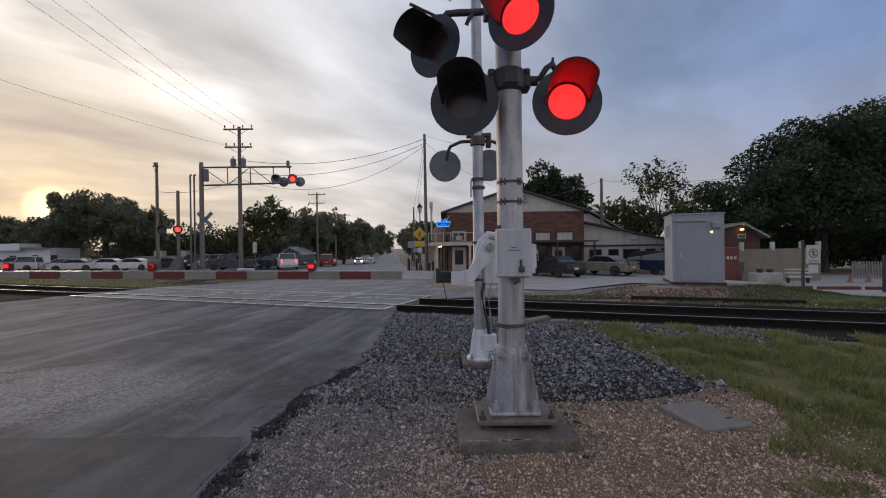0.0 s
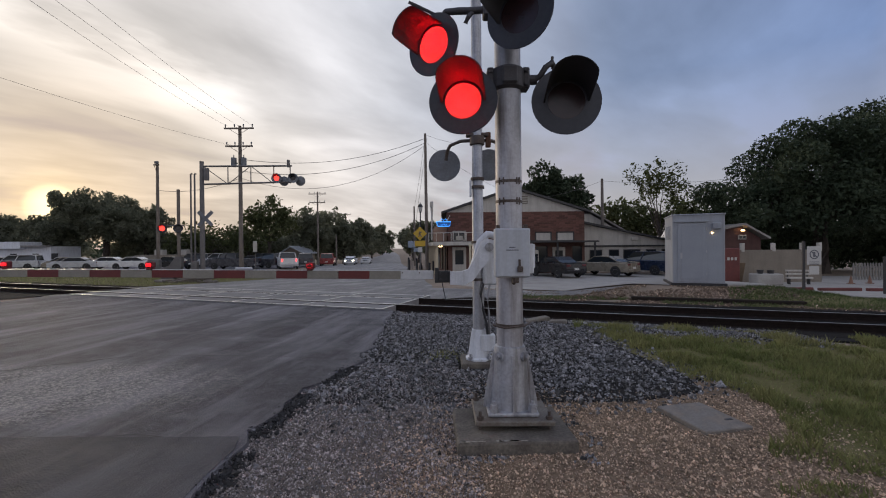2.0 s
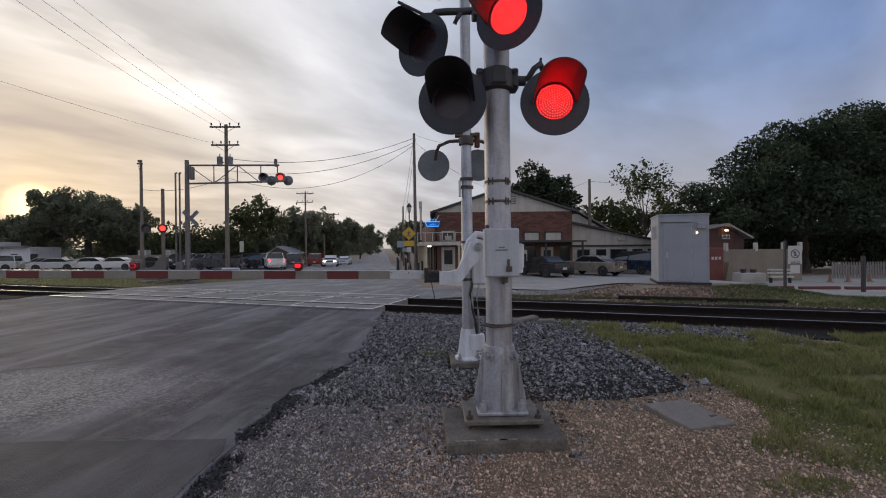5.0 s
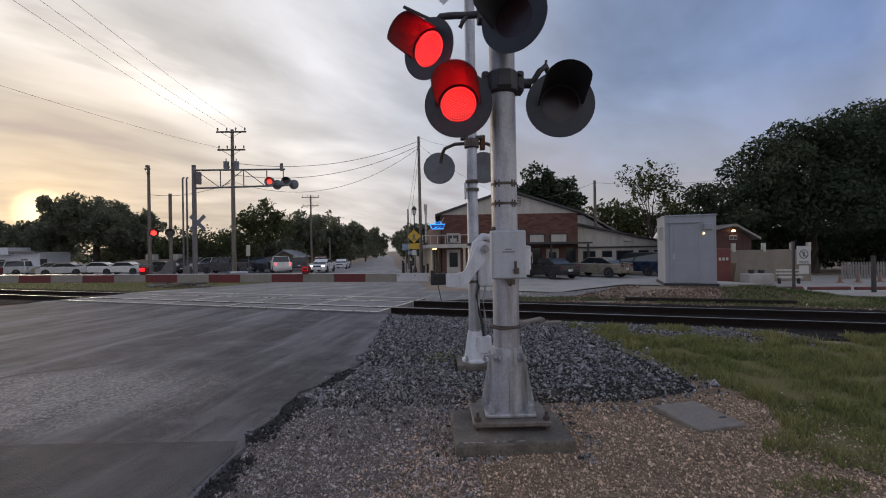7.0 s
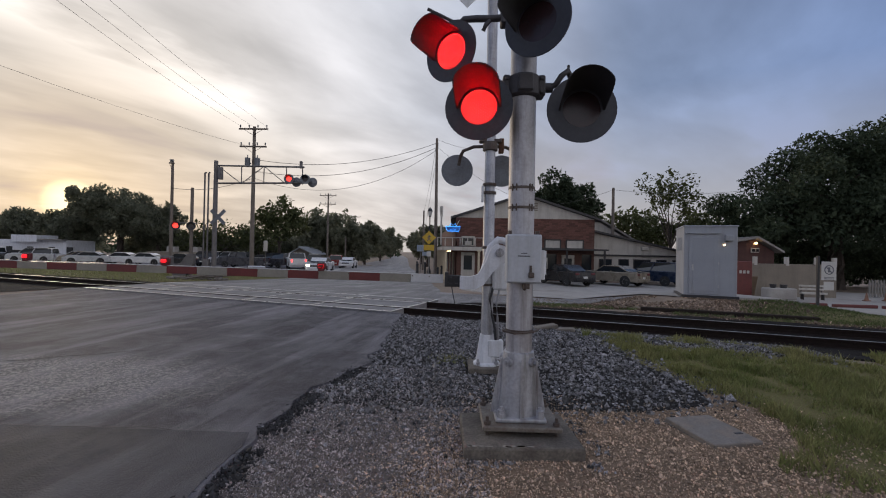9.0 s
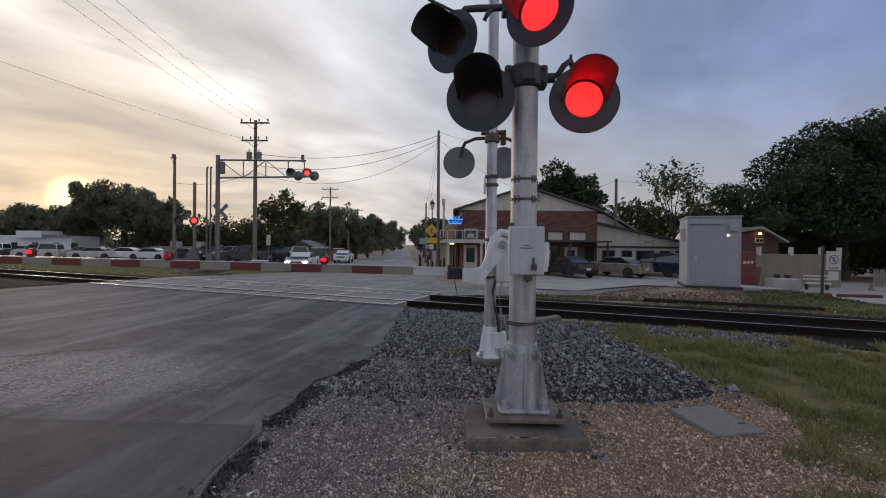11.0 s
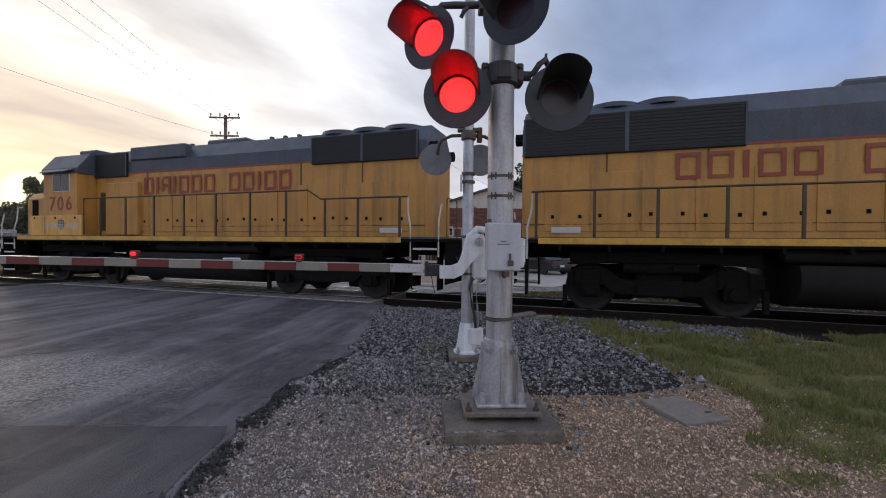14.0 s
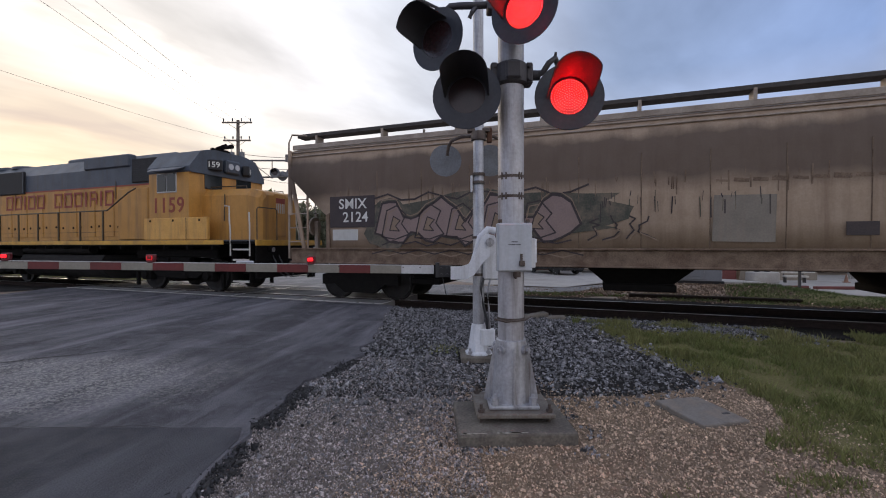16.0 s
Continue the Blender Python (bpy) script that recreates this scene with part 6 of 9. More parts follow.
    # front of the cab: windscreen, number boards, headlamp
    for sgn in (-1, 1):
        bm = B()
        cube(bm, (6.06, 0.62 * sgn, 3.50), (0.03, 0.66, 0.52), 0.01)
        part("windscreen", bm, M_GLASS, cab)
        bm = B()
        cube(bm, (0, 0, 0), (0.22, 0.66, 0.34), 0.03)
        nb = part("number_board", bm, M_GRILLE, cab, "dark angled number board")
        nb.matrix_basis = pose(6.10, 0.74 * sgn, 4.02, 0, 0, 38 * sgn)
        lettering("board_number", number, 0.25, M_NUMBER, nb, pose(0.112, 0, 0, 90, 0, 90), 0.003)
    bm = B()
    cube(bm, (6.14, 0, 4.05), (0.28, 0.6, 0.44), 0.05)
    part("headlamp_case", bm, M_HARBOR, cab)
    bm = B()
    for y in (-0.13, 0.13):
        cyl(bm, (6.27, y, 4.05), (6.30, y, 4.05), 0.10, n=14)
    part("headlamp", bm, M_ALU, cab)
    bm = B()
    cube(bm, (5.2, 0.2, 4.60), (0.9, 0.9, 0.16), 0.04)
    part("cooling_unit", bm, M_HARBOR, cab, "grey roof cooling unit")
    bm = B()
    cyl(bm, (6.0, -0.45, 4.62), (6.42, -0.45, 4.66), 0.035, 0.075, 10)
    cyl(bm, (5.9, -0.2, 4.66), (6.42, -0.2, 4.70), 0.035, 0.075, 10)
    cyl(bm, (5.95, 0.05, 4.62), (5.6, 0.05, 4.66), 0.035, 0.075, 10)
    cube(bm, (5.9, -0.2, 4.58), (0.12, 0.7, 0.10), 0.01)
    part("horn", bm, M_TRUCK, cab, "dark air horn")
    # short nose
    bm = B()
    nose = lambda x, w, z: [(x, -w, 1.62), (x, w, 1.62), (x, w, z - 0.22), (x, w - 0.18, z), (x, -w + 0.18, z), (x, -w, z - 0.22)]
    loft(bm, [nose(6.05, 1.02, 3.22), nose(7.85, 1.02, 3.18), nose(8.11, 0.82, 3.10), nose(8.17, 0.74, 3.0)])
    nz = part("short_nose", bm, M_YELLOW, root, "yellow short nose")
    bm = B()
    cube(bm, (8.18, 0.0, 2.4), (0.02, 0.55, 1.35), 0.01)
    part("nose_door", bm, M_YELLOW, nz)
    for sgn in (-1, 1):
        if number == "706":
            # black plate on the uncut nose paints the shade of a step recess
            bm = B()
            cube(bm, (7.4, 1.03 * sgn, 2.55), (0.32, 0.03, 0.75), 0.01)
            part("step_well_shade", bm, M_TRUCK, nz, "dark plate standing in for a shaded nose recess")
        else:
            bm = B()
            tube(bm, [(6.15, 0.8 * sgn, 3.2), (6.18, 0.8 * sgn, 3.30), (7.6, 0.8 * sgn, 3.28), (7.65, 0.8 * sgn, 3.15)], 0.018, 6)
            tube(bm, [(7.0, 1.05 * sgn, 3.02), (7.0, 1.07 * sgn, 2.2)], 0.016, 6)
            part("nose_handrail", bm, M_HANDRAIL, nz, "dark handrail on the nose")
    bm = B()
    cube(bm, (8.193, 0, 2.86), (0.006, 0.40, 0.16))
    part("nose_emblem", bm, M_LETTER, nz, "dark red block on the nose")
    for k in range(5):
        bm = B()
        cube(bm, (8.195, -0.16 + 0.08 * k, 2.62), (0.004, 0.035, 0.30))
        part("nose_mark", bm, M_STICKER, nz, "white painted bar on the nose")
    # rear end plate and lamps
    for y in (-0.7, 0.7):
        bm = B()
        cyl(bm, (-7.88, y, 3.95), (-8.08, y, 3.95), 0.14, n=14)
        part("class_lamp", bm, M_TRUCK, hood, "dark marker lamp")
    # fuel tank and reservoirs
    bm = B()
    prof = [(-1.35, 1.12), (-1.45, 0.98), (-1.45, 0.68), (-1.2, 0.36), (-0.7, 0.27), (0.7, 0.27), (1.2, 0.36), (1.45, 0.68), (1.45, 0.98), (1.35, 1.12)]
    loft(bm, [[(x, y, z) for y, z in prof] for x in (-2.7, 1.95)])
    smooth(part("fuel_tank", bm, M_TANK, root, "dark grey fuel tank"), 50)
    for sgn in (-1, 1):
        bm = B()
        cyl(bm, (-2.9, 1.15 * sgn, 1.30), (1.0, 1.15 * sgn, 1.30), 0.15, n=16)
        smooth(part("air_reservoir", bm, M_TANK, root, "dark air reservoir"))
    loco_truck(root, 5.0)
    loco_truck(root, -5.0)
    # handrails along the walkway
    for sgn in (-1, 1):
        y = 1.50 * sgn
        bm = B()
        if step_rail:
            tube(bm, [(-7.6, y, 2.60), (-5.15, y, 2.60), (-4.75, y, 2.84), (4.0, y, 2.84), (4.0, y, 1.65)], 0.024, 6)
        else:
            tube(bm, [(-7.6, y, 2.62), (2.3, y, 2.62), (3.4, y, 3.2), (3.7, y, 3.3)], 0.024, 6)
        part("handrail", bm, M_HANDRAIL, root, "thin walkway handrail")
        for x in ((-7.4, -6.25, -5.28, -4.06, -2.85, -1.62, -0.4, 0.82, 2.05, 3.2) if step_rail else (-7.5, -6.3, -5.1, -3.9, -2.7, -1.5, -0.3, 0.9, 2.1)):
            zt = 2.62 if not step_rail else (2.60 if x < -5 else 2.84)
            bm = B()
            cube(bm, (x, y, (1.6 + zt) / 2), (0.06, 0.04, zt - 1.6), 0.006)
            part("stanchion", bm, M_HANDRAIL, root)
        # end steps with white grabs
        for e in (-1, 1):
            for k, z in enumerate((0.40, 0.72, 1.03, 1.33)):
                bm = B()
                cube(bm, (8.05 * e, 1.28 * sgn, z), (0.62, 0.36, 0.035), 0.004)
                cube(bm, (8.05 * e, 1.455 * sgn, z + 0.005), (0.62, 0.02, 0.05))
                part("step", bm, M_WHITERAIL, root, "worn pale step edge")
            bm = B()
            for dx in (-0.33, 0.33):
                cube(bm, (8.05 * e + dx, 1.28 * sgn, 0.95), (0.03, 0.40, 1.2), 0.004)
            part("step_side", bm, M_TRUCK, root)
            for dx in (-0.36, 0.36):
                bm = B()
                x = 8.05 * e + dx
                tube(bm, [(x, 1.50 * sgn, 1.15), (x, 1.50 * sgn, 1.85), (x + 0.02 * e - 0.10 * e, 1.46 * sgn, 2.20), (x - 0.10 * e, 1.44 * sgn, 2.60), (x - 0.3 * e, 1.42 * sgn, 2.62)] if dx * e < 0 else [(x, 1.50 * sgn, 1.15), (x, 1.50 * sgn, 2.0), (x - 0.06, 1.46 * sgn, 2.4)], 0.022, 6)
                part("grab_rail", bm, M_WHITERAIL, root, "white end handrail")
    # end plates, couplers, hoses
    for e in (-1, 1):
        bm = B()
        cube(bm, (8.58 * e, 0, 1.02), (0.06, 2.9, 1.05), 0.01)
        part("pilot", bm, M_TRUCK, root, "black pilot plate")
        bm = B()
        for sgn in (-1, 1):
            tube(bm, [(8.58 * e, 1.4 * sgn, 1.5), (8.58 * e, 1.4 * sgn, 2.5), (8.58 * e, 1.35 * sgn, 2.55), (8.58 * e, 0.65 * sgn, 2.55), (8.58 * e, 0.6 * sgn, 2.5), (8.58 * e, 0.6 * sgn, 1.5)], 0.016, 6)
            part("end_railing", bm, M_HANDRAIL, root, "dark end railing")
            bm = B()
        cube(bm, (8.74 * e, 0, 0.86), (0.34, 0.24, 0.26), 0.04)
        cube(bm, (8.94 * e, 0.05, 0.86), (0.26, 0.36, 0.32), 0.06)
        part("coupler", bm, M_STEEL, root, "rusty knuckle coupler")
        for y in (-0.8, -0.55, 0.5, 0.75):
            bm = B()
            tube(bm, [(8.6 * e, y, 1.15), (8.72 * e, y, 0.95), (8.82 * e, y * 0.9, 0.62), (8.95 * e, y * 0.8, 0.50), (9.02 * e, y * 0.75, 0.6)], 0.018, 6)
            part("air_hose", bm, M_BLACK, root)
    # curved plough blades, one each side of the coupler
    for sgn in ((-1, 1) if number == "706" else ()):
        bm = B()
        rings = []
        for k in range(9):
            u = k / 8
            z = 0.13 + 0.74 * u
            dip = 0.16 * math.sin(math.pi * u)
            rings.append([(9.14 - dip - 0.10 * u, 0.03 * sgn, z), (8.80 - dip, 1.38 * sgn, z + 0.03), (8.76 - dip, 1.38 * sgn, z + 0.03), (9.08 - dip - 0.10 * u, 0.03 * sgn, z)])
        loft(bm, rings)
        smooth(part("plough", bm, M_PLOW, root, "rusty brown curved plough blade"), 60)
    bm = B()
    cube(bm, (8.64, 0, 1.53), (0.06, 3.04, 0.17), 0.012)
    part("end_sill", bm, M_YSILL, root, "yellow front end sill")
    for y in (-0.95, 0.95):
        bm = B()
        lathe(bm, [(0.0, 0.0), (0.085, 0.0), (0.095, 0.03), (0.09, 0.16), (0.0, 0.17)], 14, Matrix.Translation((8.76, y, 1.33)) @ pose(0, 0, 0, 0, -90, 0))
        lamp = part("ditch_lamp_case", bm, M_TRUCK, root)
        bm = B()
        cyl(bm, (8.762, y, 1.33), (8.768, y, 1.33), 0.07, n=14)
        part("ditch_lamp", bm, M_HEADLAMP if number == "706" else M_ALU, lamp, "round ditch light")
    return root


M_YBOX = mat("pale_yellow_box", (0.72, 0.40, 0.10), (0.60, 0.32, 0.075), 0.5, 0.0, 3, 0.04, 30, stain=(0.22, 0.14, 0.07), stain_scale=2, stain_amount=0.5, streak=True)
M_TANK = mat("dusty_black_tank", (0.018, 0.017, 0.017), (0.012, 0.011, 0.011), 0.75, 0.0, 3, 0.08, 40, stain=(0.03, 0.027, 0.025), stain_scale=1, spec=0.2)
M_PLOW = mat("scraped_plough", (0.24, 0.185, 0.15), (0.11, 0.08, 0.065), 0.6, 0.3, 6, 0.15, 50)
locomotive("706", 180, 0.33, True, "weathered yellow and grey diesel locomotive leading the train")
locomotive("1159", 0, 18.5, False, "dirty yellow diesel locomotive running backwards behind another")


# ---------------------------------------------------------------- covered hopper wagon
def mat_hopper():
    m = mat("hopper_paint", (0.46, 0.35, 0.26), (0.38, 0.28, 0.20), 0.7, 0.0, 3, 0.06, 30, stain=(0.20, 0.13, 0.09), stain_scale=1.0, stain_amount=0.65, streak=True)
    nt = m.node_tree
    nd, ln = nt.nodes, nt.links
    bs = nd["Principled BSDF"]
    src = bs.inputs["Base Color"].links[0].from_socket
    tc = nd.new("ShaderNodeTexCoord")
    sp = nd.new("ShaderNodeSeparateXYZ")
    ln.new(tc.outputs["Object"], sp.inputs[0])
    ns = nd.new("ShaderNodeTexNoise")
    ns.inputs["Scale"].default_value = 1.4
    ns.inputs["Detail"].default_value = 6
    ln.new(tc.outputs["Object"], ns.inputs["Vector"])
    ad = nd.new("ShaderNodeMath")
    ad.operation = "MULTIPLY_ADD"
    ad.inputs[1].default_value = 0.5
    ln.new(ns.outputs["Fac"], ad.inputs[0])
    ln.new(sp.outputs["Z"], ad.inputs[2])
    # a tide of brown grime over the old reweigh panels, and a rusty lower edge
    rp = nd.new("ShaderNodeValToRGB")
    mr = nd.new("ShaderNodeMapRange")
    mr.inputs["From Min"].default_value = 1.2
    mr.inputs["From Max"].default_value = 4.6
    ln.new(ad.outputs["Value"], mr.inputs["Value"])
    ln.new(mr.outputs["Result"], rp.inputs["Fac"])
    e = rp.color_ramp.elements
    e[0].position, e[0].color = 0.0, (0.75, 0.75, 0.75, 1)
    e[1].position, e[1].color = 1.0, (0.12, 0.12, 0.12, 1)
    for pos, v in ((0.10, 0.25), (0.45, 0.05), (0.56, 0.86), (0.78, 0.88), (0.83, 0.15)):
        k = e.new(pos)
        k.color = (v, v, v, 1)
    mx = nd.new("ShaderNodeMixRGB")
    mx.inputs["Color2"].default_value = (0.095, 0.066, 0.052, 1)
    ln.new(rp.outputs["Color"], mx.inputs["Fac"])
    ln.new(src, mx.inputs["Color1"])
    ln.new(mx.outputs["Color"], bs.inputs["Base Color"])
    return m


M_HOPPER = mat_hopper()
M_HOPROOF = mat("hopper_roof_paint", (0.40, 0.34, 0.29), (0.30, 0.25, 0.21), 0.65, 0.0, 3, 0.05, 30, stain=(0.15, 0.11, 0.09), stain_scale=1.5)
M_HOPSILL = mat("rusty_sill", (0.25, 0.175, 0.125), (0.12, 0.085, 0.06), 0.8, 0.0, 4, 0.12, 40, stain=(0.10, 0.055, 0.035), stain_scale=2, stain_amount=0.8)
M_BOARDDARK = mat("dark_grating", (0.075, 0.065, 0.06), (0.045, 0.04, 0.038), 0.7, 0.1, 6, 0.1, 50)
M_GPINK = mat("faded_pink_spray_paint", (0.30, 0.215, 0.20), (0.23, 0.17, 0.16), 0.6, 0.0, 3, 0.0, 30, stain=(0.30, 0.22, 0.17), stain_amount=0.6)
M_GTAN = mat("dull_tan_spray_paint", (0.30, 0.22, 0.16), (0.24, 0.17, 0.12), 0.6, 0.0, 3, 0.0, 30)
M_GBLACK = mat("black_spray_paint", (0.035, 0.025, 0.03), (0.06, 0.045, 0.045), 0.6, 0.0, 5, 0.0, 40)
M_GGREEN = mat("dark_green_spray_paint", (0.045, 0.052, 0.042), (0.10, 0.095, 0.072), 0.65, 0.0, 4, 0.0, 30, stain=(0.26, 0.195, 0.145), stain_scale=2.5, stain_amount=0.8)
M_GREYPATCH = mat("grey_paint_patch", (0.25, 0.22, 0.185), (0.19, 0.165, 0.14), 0.65, 0.0, 3, 0.0, 30, stain=(0.3, 0.22, 0.17), stain_amount=0.5, streak=True)


def hopper():
    root = thing("covered_hopper", Matrix(), "grimy tan covered hopper wagon with painted scrawls", "freight wagon")
    TURNS[root.name] = 0
    u0, length = 28.25, 17.6
    TRAIN.append((root, u0))
    L = length
    # side sheets: slanted ends, curving in under the roof
    for sgn in (-1, 1):
        bm = B()
        prof = [(1.36, 1.52), (1.9, 1.545), (2.24, 1.553), (2.6, 1.56), (3.3, 1.555), (3.75, 1.50), (3.98, 1.40), (4.05, 1.34)]
        lo = lambda z: float(np.interp(z, [1.3, 2.24, 3.3, 3.7, 4.1], [1.30, 1.28, 0.12, 0.08, 0.08]))
        outer = []
        for z, y in prof:
            xs = [lo(z)] + list(np.linspace(1.6, L - 1.6, 13)) + [L - lo(z)]
            outer.append([(x, y * sgn, z) for x in xs])
        vs = [[bm.verts.new(p) for p in row] for row in outer]
        for a, b in zip(vs, vs[1:]):
            for i in range(len(a) - 1):
                bm.faces.new((a[i], a[i + 1], b[i + 1], b[i]))
        ob = smooth(part("side_sheet", bm, M_HOPPER, root, "grimy tan curved side sheet"), 50)
        sol = ob.modifiers.new("thickness", "SOLIDIFY")
        sol.thickness = 0.02
        sol.offset = -1
        # vertical seams
        for x in np.linspace(1.6, L - 1.6, 13)[1:-1]:
            bm = B()
            pts = [(x, (y + 0.004) * sgn, z) for z, y in prof[:5]]
            for p, q in zip(pts, pts[1:]):
                cyl(bm, p, q, 0.010, n=4, caps=False)
            part("weld_seam", bm, M_HOPSILL, root)
        bm = B()
        cube(bm, (L / 2, 1.50 * sgn, 1.17), (L - 0.3, 0.06, 0.36), 0.01)
        part("side_sill", bm, M_HOPSILL, root, "rusty side sill")
        for y, z, w in ((1.54, 1.365, 0.10), (1.52, 1.0, 0.12)):
            bm = B()
            cube(bm, (L / 2, y * sgn, z), (L - 0.3, w, 0.035), 0.005)
            part("sill_lip", bm, M_HOPSILL, root)
        for z, y, h in ((3.86, 1.475, 0.03), (3.98, 1.42, 0.03), (4.13, 1.36, 0.13)):
            bm = B()
            cube(bm, (L / 2, y * sgn, z), (L - 0.16, 0.05, h), 0.008)
            part("roof_moulding", bm, M_HOPROOF, root)
        # running board along the roof edge with its brackets
        bm = B()
        cube(bm, (L / 2, 0.98 * sgn, 4.50), (L - 0.1, 0.34, 0.10), 0.01)
        part("running_board", bm, M_BOARDDARK, root, "dark grating roof running board")
        for x in np.linspace(0.7, L - 0.7, 9):
            bm = B()
            cube(bm, (x, 1.02 * sgn, 4.32), (0.06, 0.30, 0.32))
            part("board_bracket", bm, M_HOPROOF, root)
    bm = B()
    loft(bm, [[(x, -1.36, 4.03), (x, 1.36, 4.03), (x, 1.0, 4.2), (x, 0.35, 4.28), (x, -0.35, 4.28), (x, -1.0, 4.2)] for x in (0.08, L - 0.08)])
    part("roof", bm, M_HOPROOF, root, "pale ribbed roof")
    bm = B()
    cube(bm, (L / 2, 0, 4.34), (L - 2.2, 0.62, 0.14), 0.03)
    part("hatch_trough", bm, M_HOPROOF, root)
    for e in (0, 1):
        f = (lambda x: x) if e == 0 else (lambda x: L - x)
        # slope sheet, end posts, ladder and platform
        bm = B()
        for y0, y1 in ((-1.50, 1.50),):
            loft(bm, [[(f(0.08), y0 * 0.93, 4.03), (f(0.08), y1 * 0.93, 4.03), (f(0.08), y1, 3.5), (f(0.08), y0, 3.5)], [(f(0.14), y0 * 0.93, 4.03), (f(0.14), y1 * 0.93, 4.03), (f(0.14), y1, 3.5), (f(0.14), y0, 3.5)]])
            loft(bm, [[(f(0.08), y0, 3.5), (f(0.08), y1, 3.5), (f(0.12), y1, 3.52), (f(0.12), y0, 3.52)], [(f(2.6), y0, 1.5), (f(2.6), y1, 1.5), (f(2.64), y1, 1.52), (f(2.64), y0, 1.52)]])
        part("slope_sheet", bm, M_HOPPER, root, "sloping end sheet")
        for sgn in (-1, 1):
            # corner post, the raking post below it, and a short ladder between
            bm = B()
            cube(bm, (f(0.10), 1.50 * sgn, 3.15), (0.10, 0.06, 1.75), 0.01)
            part("corner_post", bm, M_HOPPER, root, "tan corner post")
            bm = B()
            prism(bm, [(f(0.10), 3.30), (f(0.20), 3.30), (f(0.62), 1.33), (f(0.52), 1.33)], 0.05, Matrix.Translation((0, 1.49 * sgn, 0)) @ pose(0, 0, 0, 90))
            part("raking_post", bm, M_HOPPER, root)
            bm = B()
            cube(bm, (f(0.66), 1.50 * sgn, 2.10), (0.06, 0.03, 1.55), 0.005)
            part("ladder_stile", bm, M_HOPPER, root)
            for k in range(4):
                bm = B()
                tube(bm, [(f(0.10), 1.50 * sgn, 1.55 + 0.38 * k), (f(0.66), 1.50 * sgn, 1.55 + 0.38 * k)], 0.016, 6)
                part("rung", bm, M_HOPROOF, root)
            bm = B()
            tube(bm, [(f(0.02), 1.46 * sgn, 1.1), (f(0.02), 1.46 * sgn, 4.25), (f(0.08), 1.40 * sgn, 4.48), (f(0.4), 1.1 * sgn, 4.50)], 0.028, 6)
            part("end_post", bm, M_HOPROOF, root, "thin end ladder post")
            bm = B()
            prism(bm, [(f(1.30), 1.33), (f(1.40), 1.33), (f(1.40), 2.30), (f(1.30), 2.24)], 0.05, Matrix.Translation((0, 1.52 * sgn, 0)) @ pose(0, 0, 0, 90))
            part("side_post", bm, M_HOPSILL, root)
            bm = B()
            tube(bm, [(f(1.0), 0.5 * sgn, 1.35), (f(0.5), 0.5 * sgn, 3.0)], 0.04, 6)
            part("end_brace", bm, M_HOPROOF, root)
        bm = B()
        cube(bm, (f(0.6), 0, 1.22), (1.2, 2.9, 0.26), 0.02)
        part("end_platform", bm, M_HOPSILL, root, "rusty end platform")
        bm = B()
        cyl(bm, (f(0.18), -0.6, 2.0), (f(0.24), -0.6, 2.0), 0.26, n=20)
        cube(bm, (f(0.3), -0.6, 1.7), (0.12, 0.12, 0.9), 0.01)
        part("hand_brake", bm, M_HOPROOF, root, "brake wheel")
        bm = B()
        cube(bm, (f(-0.15), 0, 0.84), (0.7, 0.24, 0.26), 0.04)
        cube(bm, (f(-0.5), -0.05, 0.84), (0.26, 0.36, 0.32), 0.06)
        part("coupler", bm, M_STEEL, root)
        # freight truck
        xc = f(2.05)
        bm = B()
        for sgn in (-1, 1):
            prism(bm, [(-1.15, 0.40), (-1.15, 0.66), (-0.55, 0.86), (0.55, 0.86), (1.15, 0.66), (1.15, 0.40), (0.75, 0.42), (0.45, 0.20), (-0.45, 0.20), (-0.75, 0.42)], 0.14, Matrix.Translation((xc, 1.05 * sgn, 0)) @ pose(0, 0, 0, 90))
            for dx in (-0.2, 0.0, 0.2):
                cyl(bm, (xc + dx, 1.0 * sgn, 0.28), (xc + dx, 1.0 * sgn, 0.62), 0.08, n=8)
        cube(bm, (xc, 0, 0.62), (0.4, 2.2, 0.3), 0.03)
        part("truck_frame", bm, M_TRUCK, root, "dark cast freight truck")
        for dx in (-0.89, 0.89):
            wheelset(root, xc + dx, 0.46, 0.46)
    # three discharge hoppers under the floor
    for xc, hl in ((3.9, 0.7), (8.8, 1.3), (13.7, 0.7)):
        bm = B()
        loft(bm, [[(xc - hl, -1.3, 1.20), (xc + hl, -1.3, 1.20), (xc + hl, 1.3, 1.20), (xc - hl, 1.3, 1.20)], [(xc - hl * 0.5, -0.9, 0.60), (xc + hl * 0.5, -0.9, 0.60), (xc + hl * 0.5, 0.9, 0.60), (xc - hl * 0.5, 0.9, 0.60)]])
        cube(bm, (xc, 0, 0.54), (hl * 1.1, 2.1, 0.16), 0.02)
        part("discharge_hopper", bm, M_TRUCK, root, "dark discharge outlet")
    bm = B()
    cube(bm, (L / 2, 0, 1.05), (L - 1, 0.5, 0.3), 0.02)
    part("centre_sill", bm, M_TRUCK, root)
    # painted panel with the wagon number
    yy = -1.56
    x0 = 29.67 - u0
    bm = B()
    cube(bm, (x0 + 0.66, yy - 0.006, 2.31), (1.32, 0.008, 0.80))
    pn = part("number_panel", bm, M_GBLACK, root, "black painted panel with white hand lettering")
    lettering("panel_text", "SMIX", 0.36, M_NUMBER, pn, pose(x0 + 0.68, yy - 0.012, 2.50, 90), 0.003, 1.05)
    lettering("panel_text", "2124", 0.36, M_NUMBER, pn, pose(x0 + 0.76, yy - 0.012, 2.16, 90), 0.003, 1.05)
